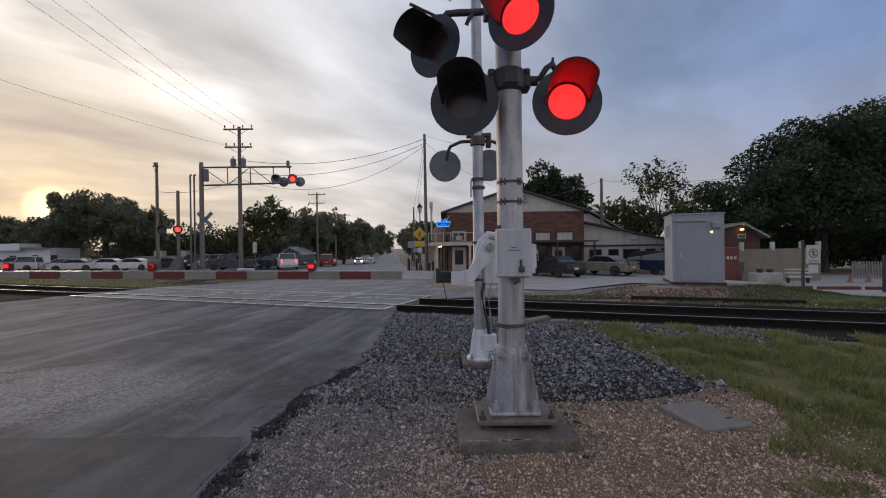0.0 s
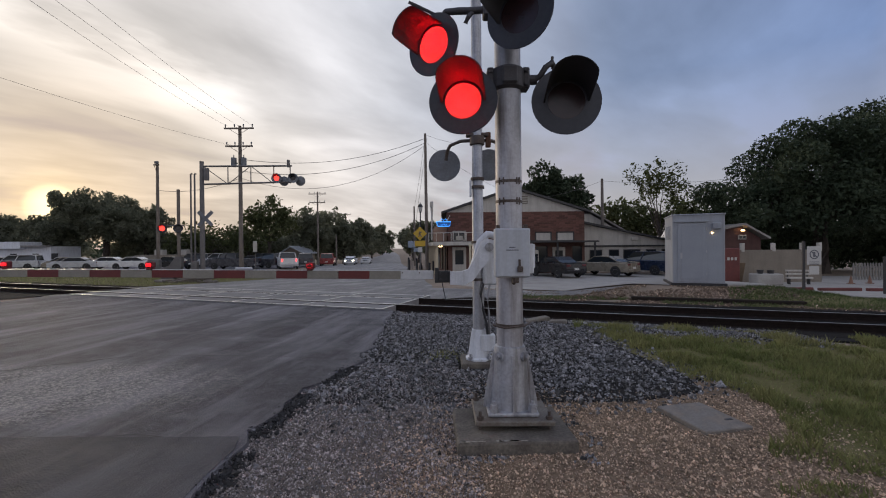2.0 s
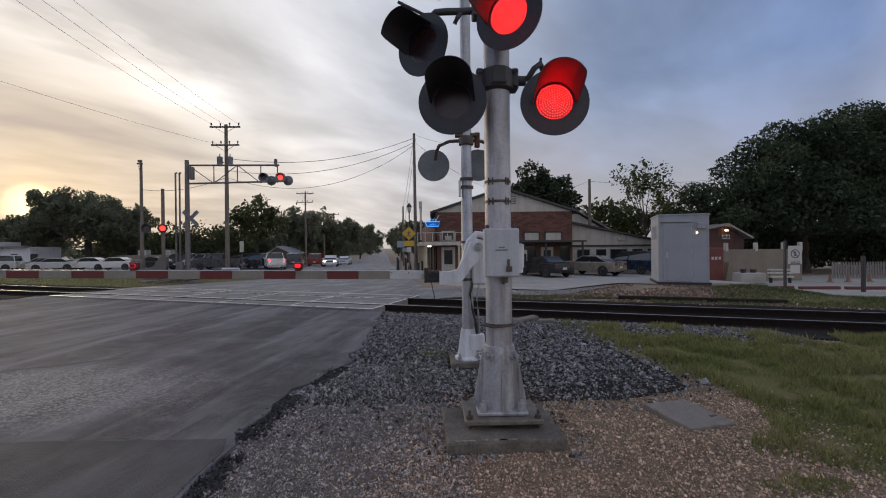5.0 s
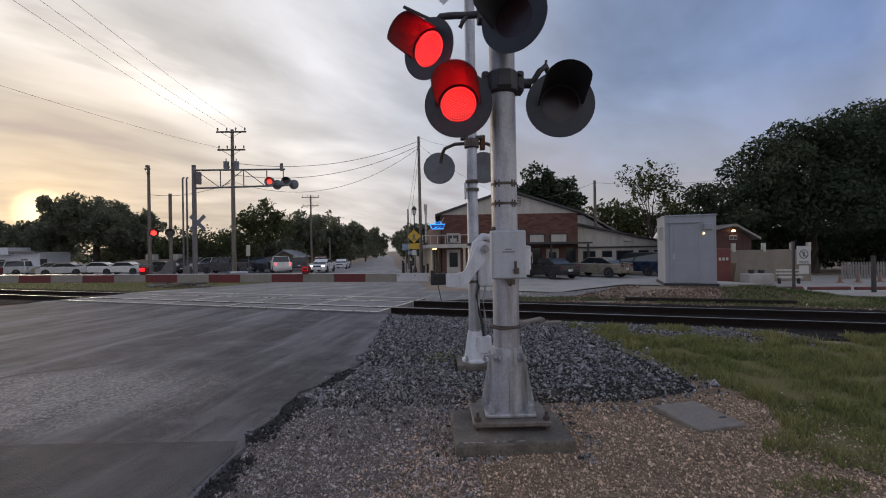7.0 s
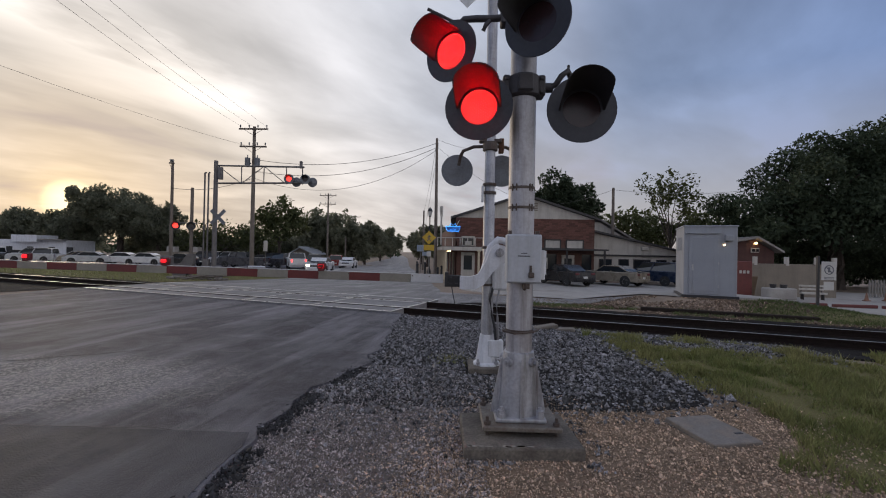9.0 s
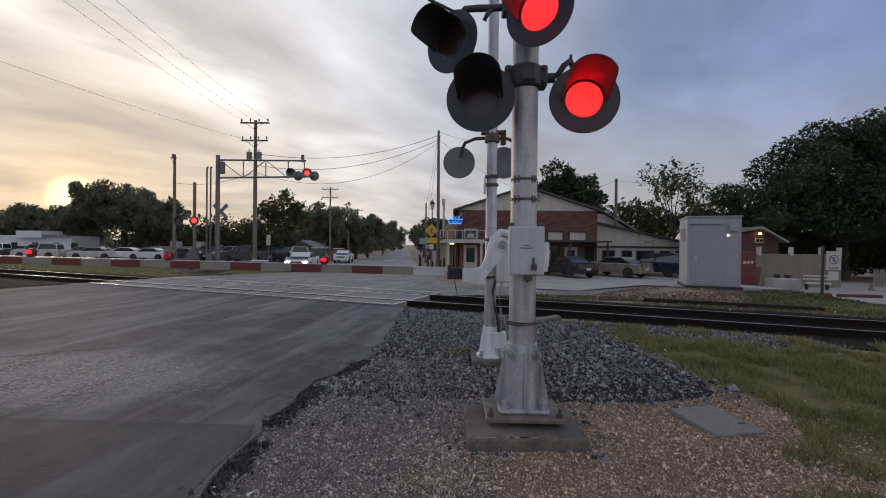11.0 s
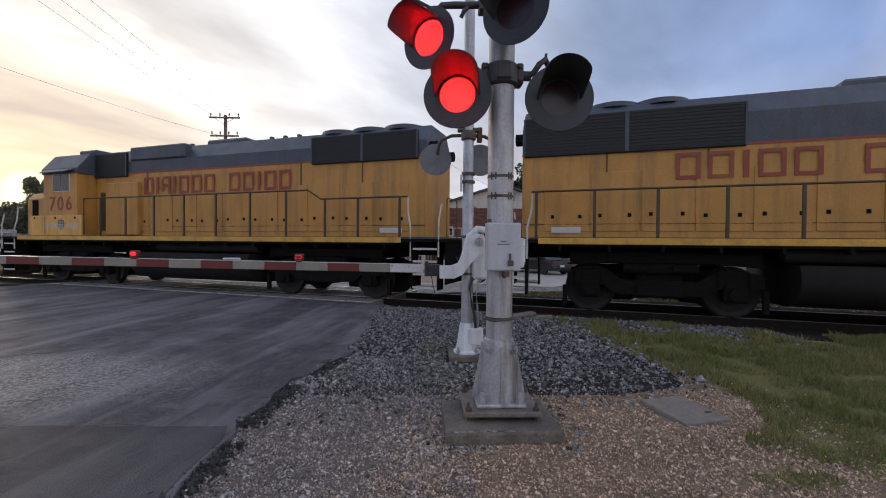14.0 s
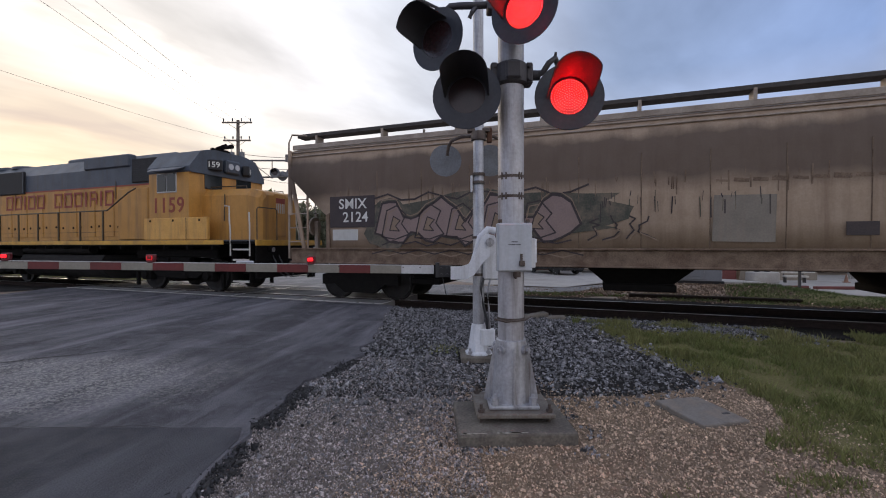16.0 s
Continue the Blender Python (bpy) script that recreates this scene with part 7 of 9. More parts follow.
    bm = B()
    cube(bm, (x0 + 0.45, yy + 0.006, 1.72), (0.75, 0.008, 0.28))
    for k in range(2):
        for i in range(5):
            cube(bm, (x0 + 0.2 + 0.13 * i, yy - 0.002, 1.77 - 0.1 * k), (0.09, 0.008, 0.04))
    part("stencil_block", bm, M_STICKER, root, "small unreadable stencilled lines")
    # spray-painted shapes
    rng = random.Random(17)

    def blob(cx, cz, w, h, n, seed, jag=0.25):
        r = random.Random(seed)
        return [(cx + w * math.cos(2 * math.pi * i / n) * (1 + r.uniform(-jag, jag)), cz + h * math.sin(2 * math.pi * i / n) * (1 + r.uniform(-jag, jag))) for i in range(n)]

    def flat(name, poly, material, lift, label=""):
        bm = B()
        prism(bm, poly, 0.003, pose(0, yy - lift, 0, 90))
        return part(name, bm, material, root, label)

    def stroke(name, pts, w, material, lift):
        bm = B()
        for (a, b), (c, d) in zip(pts, pts[1:]):
            ln = math.hypot(c - a, d - b)
            if ln < 1e-4:
                continue
            cube(bm, ((a + c) / 2, yy - lift, (b + d) / 2), (ln + w * 0.6, 0.004, w), 0, Matrix.Rotation(-math.atan2(d - b, c - a), 4, "Y"))
        return part(name, bm, material, root)

    flat("spray_cloud", blob(34.2 - u0, 2.12, 2.9, 0.55, 26, 4, 0.16), M_GGREEN, 0.003, "dark green sprayed cloud")
    flat("spray_cloud", blob(31.4 - u0, 1.95, 0.7, 0.6, 16, 6, 0.2), M_GGREEN, 0.0035)
    # one long interlocking painted shape: spiky top and bottom edges, cut by inner lines
    r2 = random.Random(77)
    n = 26
    xs = [31.0 - u0 + 4.9 * i / (n - 1) for i in range(n)]
    up = [2.32 + 0.24 * math.sin(i * 0.9) + r2.uniform(-0.09, 0.12) for i in range(n)]
    dn = [1.60 + 0.12 * math.sin(i * 1.3 + 1) + r2.uniform(-0.08, 0.08) for i in range(n)]
    up[0] = dn[0] = 1.75
    up[-1] = dn[-1] = 1.9
    whole = list(zip(xs, dn)) + list(zip(xs, up))[::-1][1:-1]
    flat("spray_shape", whole, M_GPINK, 0.007, "long faded pink sprayed shape")
    stroke("spray_outline", whole + whole[:1], 0.05, M_GBLACK, 0.013)
    for i, c in enumerate((31.55, 32.45, 33.25, 34.1, 35.0)):
        c -= u0
        k = r2.uniform(-0.12, 0.12)
        p = [(c - 0.36, 1.66 + k * 0.3), (c - 0.22, 2.3 + k), (c + 0.05, 2.42), (c + 0.30, 2.2 - k), (c + 0.18, 1.98), (c + 0.38, 1.72), (c + 0.02, 1.60)]
        stroke("spray_outline", p + p[:1], 0.032, M_GBLACK, 0.013)
        q = [(c - 0.14, 1.82), (c - 0.04, 2.16 + k * 0.4), (c + 0.14, 2.06), (c + 0.02, 1.92), (c + 0.12, 1.80)]
        flat("spray_shape", q, M_GTAN, 0.010)
        stroke("spray_outline", q + q[:1], 0.026, M_GBLACK, 0.014)
        stroke("spray_highlight", [(c - 0.30, 1.74), (c - 0.18, 2.24 + k), (c + 0.04, 2.34)], 0.022, M_GTAN, 0.0135)
    stroke("spray_outline", [(31.2 - u0 + 0.3 * i, 1.46 + 0.08 * (i % 2) + 0.03 * math.sin(i)) for i in range(16)], 0.03, M_GBLACK, 0.012)
    stroke("spray_outline", [(31.0 - u0 + 0.36 * i, 2.62 + 0.10 * math.sin(i * 1.9)) for i in range(15)], 0.04, M_GBLACK, 0.012)
    for i in range(4):
        c = 36.15 - u0 + 0.33 * i
        r3 = random.Random(90 + i)
        p = [(c + r3.uniform(-0.19, 0.19), 1.58 + 0.075 * j + r3.uniform(-0.03, 0.03)) for j in range(7)]
        stroke("spray_outline", p, 0.030, M_GBLACK, 0.010)
        stroke("spray_highlight", [(x + 0.04, z - 0.03) for x, z in p[:4]], 0.025, M_GTAN, 0.011)
    for k in range(2):
        pts = [(30.9 - u0 + 0.42 * i, 1.24 + 0.10 * ((i + k) % 2) - 0.05 * k) for i in range(13)]
        stroke("spray_highlight", pts, 0.028, M_GTAN if k else M_GBLACK, -0.022 - 0.002 * k)
    stroke("spray_highlight", [(x, z + 0.07) for x, z in zip(xs, up)], 0.022, M_GTAN, 0.012)
    for k in range(60):
        x = 29.7 - u0 + rng.uniform(0, 10.5)
        z = rng.uniform(2.75, 2.95)
        stroke("paint_run", [(x, z), (x + rng.uniform(-0.015, 0.015), z - rng.uniform(0.05, 0.40))], rng.uniform(0.008, 0.026), M_HOPSILL, 0.0055)
    for k in range(34):
        x = 36.0 - u0 + rng.uniform(0, 3.2)
        z = rng.uniform(2.3, 2.55)
        stroke("paint_run", [(x, z), (x + rng.uniform(-0.02, 0.02), z - rng.uniform(0.06, 0.42))], rng.uniform(0.008, 0.026), M_GBLACK if k % 3 else M_GGREEN, 0.006)
    flat("grey_patch", [(38.28 - u0, 1.52), (39.28 - u0, 1.50), (39.30 - u0, 2.38), (38.31 - u0, 2.40)], M_GREYPATCH, 0.004, "faded grey painted-over patch")
    flat("black_plate", [(40.3 - u0, 1.62), (40.75 - u0, 1.62), (40.75 - u0, 1.86), (40.3 - u0, 1.86)], M_GBLACK, 0.006)
    for k in range(10):
        stroke("faded_mark", [(38.35 - u0 + 0.3 * k, 2.68), (38.55 - u0 + 0.3 * k, 2.66)], rng.uniform(0.03, 0.09), M_HOPSILL, 0.005)
    return root


hopper()

# ---------------------------------------------------------------- trees
def leaf_cloud(blobs, n, size, seed):
    """Many small leaf clumps spread near the skins of a few uneven lobes."""
    rng = np.random.default_rng(seed)
    vol = np.array([b[3] * b[4] * b[5] for b in blobs]) ** 0.7
    pick = rng.choice(len(blobs), n, p=vol / vol.sum())
    b = np.array(blobs)[pick]
    d = rng.normal(size=(n, 3))
    d /= np.linalg.norm(d, axis=1, keepdims=True)
    r = 1 - np.abs(rng.normal(0, 0.27, n))
    lump = np.array([noise.noise(Vector((v[0] * 2.3 + p * 7.1, v[1] * 2.3, v[2] * 2.3))) for v, p in zip(d, pick)])
    r = np.clip(r + 0.34 * lump, 0.05, 1.3)
    c = b[:, :3] + d * b[:, 3:6] * r[:, None]
    keep = c[:, 2] > 0.25
    c = c[keep]
    n = len(c)
    a = rng.normal(size=(n, 3))
    a /= np.linalg.norm(a, axis=1, keepdims=True)
    t = rng.normal(size=(n, 3))
    t -= (t * a).sum(1, keepdims=True) * a
    t /= np.linalg.norm(t, axis=1, keepdims=True)
    s = size * rng.lognormal(0, 0.35, (n, 1))
    u, w = a * s, t * s * 0.55
    v = np.stack([c - u, c + w * 0.9 - u * 0.1, c + u, c - w * 0.9 + u * 0.15], 1)
    f = np.arange(4 * n).reshape(-1, 4)
    return v.reshape(-1, 3), f


def clumps(blobs, k, seed):
    """Break each large lobe up into leaf clumps with dark gaps between them."""
    r = random.Random(seed)
    out = [(a, b, c, d * 0.80, e * 0.80, f * 0.80) for a, b, c, d, e, f in blobs]
    for a, b, c, d, e, f in blobs:
        for i in range(k):
            z = r.uniform(-0.45, 0.98)
            t = r.uniform(0, 2 * math.pi)
            q = math.sqrt(1 - z * z) * 0.86
            s = r.uniform(0.24, 0.40)
            out.append((a + d * q * math.cos(t), b + e * q * math.sin(t), c + f * 0.86 * z, d * s, e * s, f * s))
    return out


def tree(name, x, y, height, blobs, n, leaf, seed, label, trunk=0.3, material=None, base=None):
    z0 = ground_z(x, y) - 0.1 if base is None else base
    root = thing(name, pose(x, y, z0), label, "tree")
    rng = random.Random(seed)
    bm = B()
    fork = Vector((0, 0, height * 0.32))
    tube(bm, [(0, 0, 0), (0.05, 0.02, height * 0.15), tuple(fork)], trunk, 8)
    for v in bm.verts:
        k = max(0.0, 1 - v.co.z / (height * 0.12))
        v.co.x *= 1 + 0.35 * k
        v.co.y *= 1 + 0.35 * k
    part("trunk", bm, M_BARK, root)
    for b in blobs[:7]:
        bm = B()
        e = Vector(b[:3])
        mid = fork.lerp(e, 0.5) + Vector((rng.uniform(-0.4, 0.4), rng.uniform(-0.4, 0.4), 0.3))
        cyl(bm, fork, mid, trunk * 0.6, trunk * 0.38, 7)
        cyl(bm, mid, e, trunk * 0.38, trunk * 0.14, 6)
        for _ in range(3):
            q = e + Vector((rng.uniform(-1, 1) * b[3], rng.uniform(-1, 1) * b[4], rng.uniform(-0.2, 1) * b[5])) * 0.75
            cyl(bm, mid.lerp(e, 0.6), q, trunk * 0.16, trunk * 0.05, 5)
        part("limb", bm, M_BARK, root)
    v, f = leaf_cloud(clumps(blobs, 9, seed), n, leaf, seed)
    ob = stuff_mesh("crown", v.tolist(), f.tolist(), material or M_LEAF)
    ob.parent = root
    ob["kind"] = "stuff"
    return root


def lobes(w, d, h0, h1, n, seed):
    r = random.Random(seed)
    out = [(0, 0, (h0 + h1) / 2, w * 0.34, d * 0.34, (h1 - h0) * 0.46)]
    for i in range(n):
        a = 2 * math.pi * i / n + r.uniform(-0.4, 0.4)
        k = r.uniform(0.45, 0.68)
        hh = r.uniform(0.25, 0.75)
        out.append((w / 2 * k * math.cos(a), d / 2 * k * math.sin(a), h0 + (h1 - h0) * hh, w * r.uniform(0.16, 0.25), d * r.uniform(0.16, 0.25), (h1 - h0) * r.uniform(0.2, 0.33)))
    return out


OAK = "dark green spreading oak with a dense uneven crown"
# the great oak beside the lot
oak = [(0, 0, 7.6, 6.2, 5.0, 4.2), (-5.8, -0.5, 5.0, 4.2, 4.0, 3.1), (-7.4, 0.0, 3.8, 2.3, 2.4, 2.3), (5.5, 0.5, 8.7, 5.0, 4.5, 4.6), (1.8, -2.0, 9.6, 4.0, 3.4, 3.3), (-3.0, -2.2, 7.0, 3.4, 3.0, 3.0), (9.5, 0, 6.5, 4.5, 4.5, 4.4), (-2, -3.4, 4.8, 5.0, 2.6, 2.6), (5, -3.4, 5.0, 5.0, 2.6, 3.0), (2, 3, 4, 8, 3, 3.5)]
oak = [(a, b, c, d * 0.94, e * 0.94, f * 0.93) for a, b, c, d, e, f in oak]
tree("oak_tree", 29.6, 33.5, 13.0, oak, 100000, 0.12, 41, OAK, 0.55)
tree("oak_tree", 44.0, 40.0, 12.0, lobes(16, 12, 2.5, 12.5, 8, 42), 18000, 0.20, 42, OAK, 0.5)
# behind the brick shop
tree("shade_tree", 12.9, 51.0, 12.0, lobes(9.5, 8, 5.0, 12.2, 8, 43), 13000, 0.17, 43, "leafy green shade tree behind the brick shop", 0.35)
tree("shade_tree", 8.0, 53.0, 9.5, lobes(7, 7, 4.0, 10.0, 6, 44), 3500, 0.26, 44, "leafy green shade tree behind the brick shop", 0.3)
LACY = "thin open-crowned tree showing sky through it"
tree("open_tree", 25.0, 60.0, 8.5, lobes(8.5, 7, 2.5, 10.3, 9, 45), 2600, 0.24, 45, LACY, 0.2, M_LEAF2)
tree("open_tree", 29.5, 62.0, 8.5, lobes(7, 7, 2.5, 9.5, 9, 46), 2300, 0.24, 46, LACY, 0.2, M_LEAF2)
tree("open_tree", 25.9, 51.0, 11.5, lobes(7.2, 6, 5.6, 12.6, 14, 47)[1:], 1900, 0.17, 47, "tall slim tree with a sparse crown", 0.16, M_LEAF2)
tree("open_tree", 33.5, 58.0, 9.0, lobes(7, 7, 3.0, 9.5, 8, 48), 1800, 0.26, 48, LACY, 0.2, M_LEAF2)
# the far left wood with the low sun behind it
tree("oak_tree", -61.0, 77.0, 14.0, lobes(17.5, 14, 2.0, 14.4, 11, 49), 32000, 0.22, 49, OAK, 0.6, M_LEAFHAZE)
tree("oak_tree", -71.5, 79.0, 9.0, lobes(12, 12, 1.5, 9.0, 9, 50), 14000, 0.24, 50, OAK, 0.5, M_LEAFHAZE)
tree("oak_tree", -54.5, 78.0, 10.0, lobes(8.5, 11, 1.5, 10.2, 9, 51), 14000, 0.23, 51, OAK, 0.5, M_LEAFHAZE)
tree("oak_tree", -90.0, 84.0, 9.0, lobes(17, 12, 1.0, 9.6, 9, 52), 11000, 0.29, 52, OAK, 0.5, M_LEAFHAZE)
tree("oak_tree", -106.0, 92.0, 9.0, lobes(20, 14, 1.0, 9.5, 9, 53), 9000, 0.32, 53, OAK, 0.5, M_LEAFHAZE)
tree("open_tree", -27.0, 66.0, 10.0, lobes(8.5, 8, 3.0, 11.0, 11, 54), 3600, 0.24, 54, LACY, 0.25, M_LEAF2)
tree("open_tree", -40.0, 74.0, 7.0, lobes(11, 8, 1.0, 7.8, 10, 55), 1500, 0.24, 55, "half-bare scrubby trees along the lot", 0.15, M_LEAF2)
tree("open_tree", -46.0, 76.0, 7.0, lobes(9, 8, 1.0, 7.8, 10, 56), 1300, 0.24, 56, "half-bare scrubby trees along the lot", 0.15, M_LEAF2)
tree("open_tree", -33.0, 72.0, 7.0, lobes(9, 8, 1.0, 7.4, 10, 57), 1500, 0.26, 57, "half-bare scrubby trees along the lot", 0.15, M_LEAF2)
GREEN = "green street tree along the far road"
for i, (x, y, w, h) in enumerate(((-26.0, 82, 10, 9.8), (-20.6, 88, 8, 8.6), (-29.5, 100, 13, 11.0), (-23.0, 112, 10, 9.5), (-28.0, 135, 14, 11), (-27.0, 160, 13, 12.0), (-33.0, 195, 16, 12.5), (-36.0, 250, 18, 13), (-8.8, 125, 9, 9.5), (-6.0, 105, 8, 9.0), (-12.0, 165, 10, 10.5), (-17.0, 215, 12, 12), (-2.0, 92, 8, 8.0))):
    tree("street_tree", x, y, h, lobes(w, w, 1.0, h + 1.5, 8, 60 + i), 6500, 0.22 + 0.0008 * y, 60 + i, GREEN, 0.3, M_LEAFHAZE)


def far_woods():
    """A low belt of distant trees that closes the horizon."""
    rng = random.Random(9)
    blobs = []
    for k in range(90):
        a = radians(-75 + 150 * k / 89)
        r = 300 + rng.uniform(-25, 40)
        if -0.16 < math.tan(a) < -0.05:
            continue
        h = rng.uniform(7, 12)
        blobs.append((r * math.sin(a), r * math.cos(a), h * 0.35, 14, 10, h * 0.8))
    v, f = leaf_cloud(blobs, 26000, 1.3, 10)
    ob = stuff_mesh("distant_woods", v.tolist(), f.tolist(), M_LEAF)
    ob.location.z = -2.4
    return tagged(ob, "distant dark green belt of trees", "woods", kind="stuff")


far_woods()


def hedge(name, pts, h, w, n, leaf, seed, label):
    rng = random.Random(seed)
    blobs = []
    for (a, b), (c, d) in zip(pts, pts[1:]):
        k = max(1, int(math.hypot(c - a, d - b) / (w * 0.8)))
        for i in range(k):
            u = (i + rng.random()) / k
            blobs.append((a + (c - a) * u, b + (d - b) * u, h * 0.45, w, w * 0.7, h * rng.uniform(0.4, 0.65)))
    v, f = leaf_cloud(blobs, n, leaf, seed)
    # hedges on the left take the leaf colour with haze painted in
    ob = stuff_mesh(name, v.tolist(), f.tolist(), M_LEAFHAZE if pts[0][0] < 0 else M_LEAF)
    ob.location.z = -0.9
    return tagged(ob, label, "hedge", kind="stuff")


hedge("hedge", [(-60, 80), (-40, 78), (-28, 78), (-21, 92)], 5.2, 4.0, 20000, 0.26, 71, "dark leafy growth along the back of the lot")
hedge("hedge", [(-130, 100), (-80, 90)], 6, 6.0, 11000, 0.36, 72, "dark leafy growth along the back of the lot")
# added growth that stands in for the deep shade beneath the oak's crown
hedge("hedge", [(25.5, 44), (31, 41), (46, 36)], 4.6, 2.8, 30000, 0.15, 73, "leafy growth added to darken the space under the oak")


# ---------------------------------------------------------------- poles, wires, far signals
M_WIRE = mat("weathered_cable", (0.20, 0.19, 0.18), (0.15, 0.14, 0.135), 0.7)


def utility_pole(x, y, top, arms=((0.5, 2.6), (1.7, 2.2)), r=0.16, cans=0, turn=0.0, label="weathered wooden utility pole with crossarms", lean=0.0):
    z0 = ground_z(x, y) - 0.1
    h = top - z0
    root = thing("utility_pole", pose(x, y, z0, 0, lean, turn), label, "utility pole")
    bm = B()
    cyl(bm, (0, 0, 0), (0, 0, h), r * 1.15, r * 0.75, 10)
    smooth(part("pole", bm, M_POLE, root))
    for dz, w in arms:
        bm = B()
        cube(bm, (0, -r, h - dz), (w, 0.11, 0.13), 0.01)
        arm = part("crossarm", bm, M_POLE, root)
        for k in range(4):
            xx = -w / 2 + 0.12 + k * (w - 0.24) / 3
            bm = B()
            lathe(bm, [(0, 0.30), (0.05, 0.29), (0.07, 0.22), (0.045, 0.18), (0.07, 0.12), (0.03, 0.08), (0.02, 0.0)], 8, Matrix.Translation((xx, -r, h - dz + 0.06)))
            part("insulator", bm, M_GREYDISC, arm)
        bm = B()
        for sgn in (-1, 1):
            tube(bm, [(sgn * w * 0.33, -r - 0.05, h - dz - 0.05), (0, -r - 0.05, h - dz - 0.55)], 0.018, 5)
        part("arm_brace", bm, M_STEEL, root)
    for k in range(cans):
        bm = B()
        a = (-0.42, 0.42, 0.0)[k]
        cyl(bm, (a, -0.25, h - 3.5), (a, -0.25, h - 2.75), 0.22, n=14)
        cyl(bm, (a, -0.25, h - 2.75), (a, -0.25, h - 2.5), 0.04, n=8)
        cyl(bm, (a * 0.3, -0.2, h - 3.2), (a, -0.25, h - 3.2), 0.05, n=6)
        smooth(part("transformer", bm, M_GREYDISC, root, "grey pole transformer can"))
    return root


utility_pole(-17.1, 36.0, 12.0, ((0.25, 2.5), (1.75, 2.3)), 0.17, 2)
utility_pole(-26.8, 40.0, 9.9, ((0.35, 0.5),), 0.15, label="weathered wooden pole with a small lamp bracket")
utility_pole(-1.5, 39.0, 12.0, (), 0.15, label="tall plain wooden utility pole", lean=-0.3)
utility_pole(-22.1, 75.0, 11.6, ((0.4, 3.0), (1.9, 2.8)), 0.17)
utility_pole(-27.6, 120.0, 11.6, ((0.5, 3.2), (2.2, 2.6)), 0.2)
utility_pole(15.7, 42.0, 8.2, (), 0.17, label="plain dark wooden pole beside the shop")
utility_pole(-4.2, 62.0, 7.6, (), 0.14, label="plain dark wooden pole")
utility_pole(-16.6, 66.0, 3.6, (), 0.12, label="short wooden post beside the far road")


def wire(pts, r=0.012, sag=0.4):
    a, b = Vector(pts[0]), Vector(pts[1])
    n = 18
    bm = B()
    tube(bm, [a.lerp(b, i / n) - Vector((0, 0, sag * 4 * (i / n) * (1 - i / n))) for i in range(n + 1)], r, 4)
    return tagged(part("overhead_wire", bm, M_WIRE), "thin dark overhead wire between poles", "wire", "overhead wires")


wire(((-17.1, 36, 9.2), (-1.5, 39, 11.6)), 0.02, 1.1)
wire(((-17.1, 36, 8.2), (-1.5, 39, 11.2)), 0.02, 1.3)
wire(((-26.8, 40, 7.2), (-17.1, 36, 7.6)), 0.02, 0.5)
wire(((-17.1, 36, 7.6), (-1.5, 39, 11.0)), 0.016, 2.2)
wire(((-1.5, 39, 11.9), (1.4, 39.5, 11.2)), 0.012, 0.1)
wire(((-1.5, 39, 11.2), (8.0, 45.0, 7.0)), 0.014, 0.6)
wire(((-1.6, 39, 11.6), (-4.2, 62.0, 7.4)), 0.014, 0.5)
wire(((-1.4, 39, 11.6), (-3.0, 39.0, 0.2)), 0.012, 0.0)
wire(((8.0, 49, 7.0), (15.7, 42, 8.0)), 0.014, 0.5)
wire(((15.7, 42, 8.0), (30, 40, 8.2)), 0.014, 0.5)
for dx in (-1.1, -0.1, 1.1):
    wire(((-17.1 + dx, 36, 12.0), (-12.5 + dx, -6.0, 12.6)), 0.009, 0.9)
wire(((-17.1, 36, 10.2), (-22.5, 0.0, 10.0)), 0.008, 0.8)


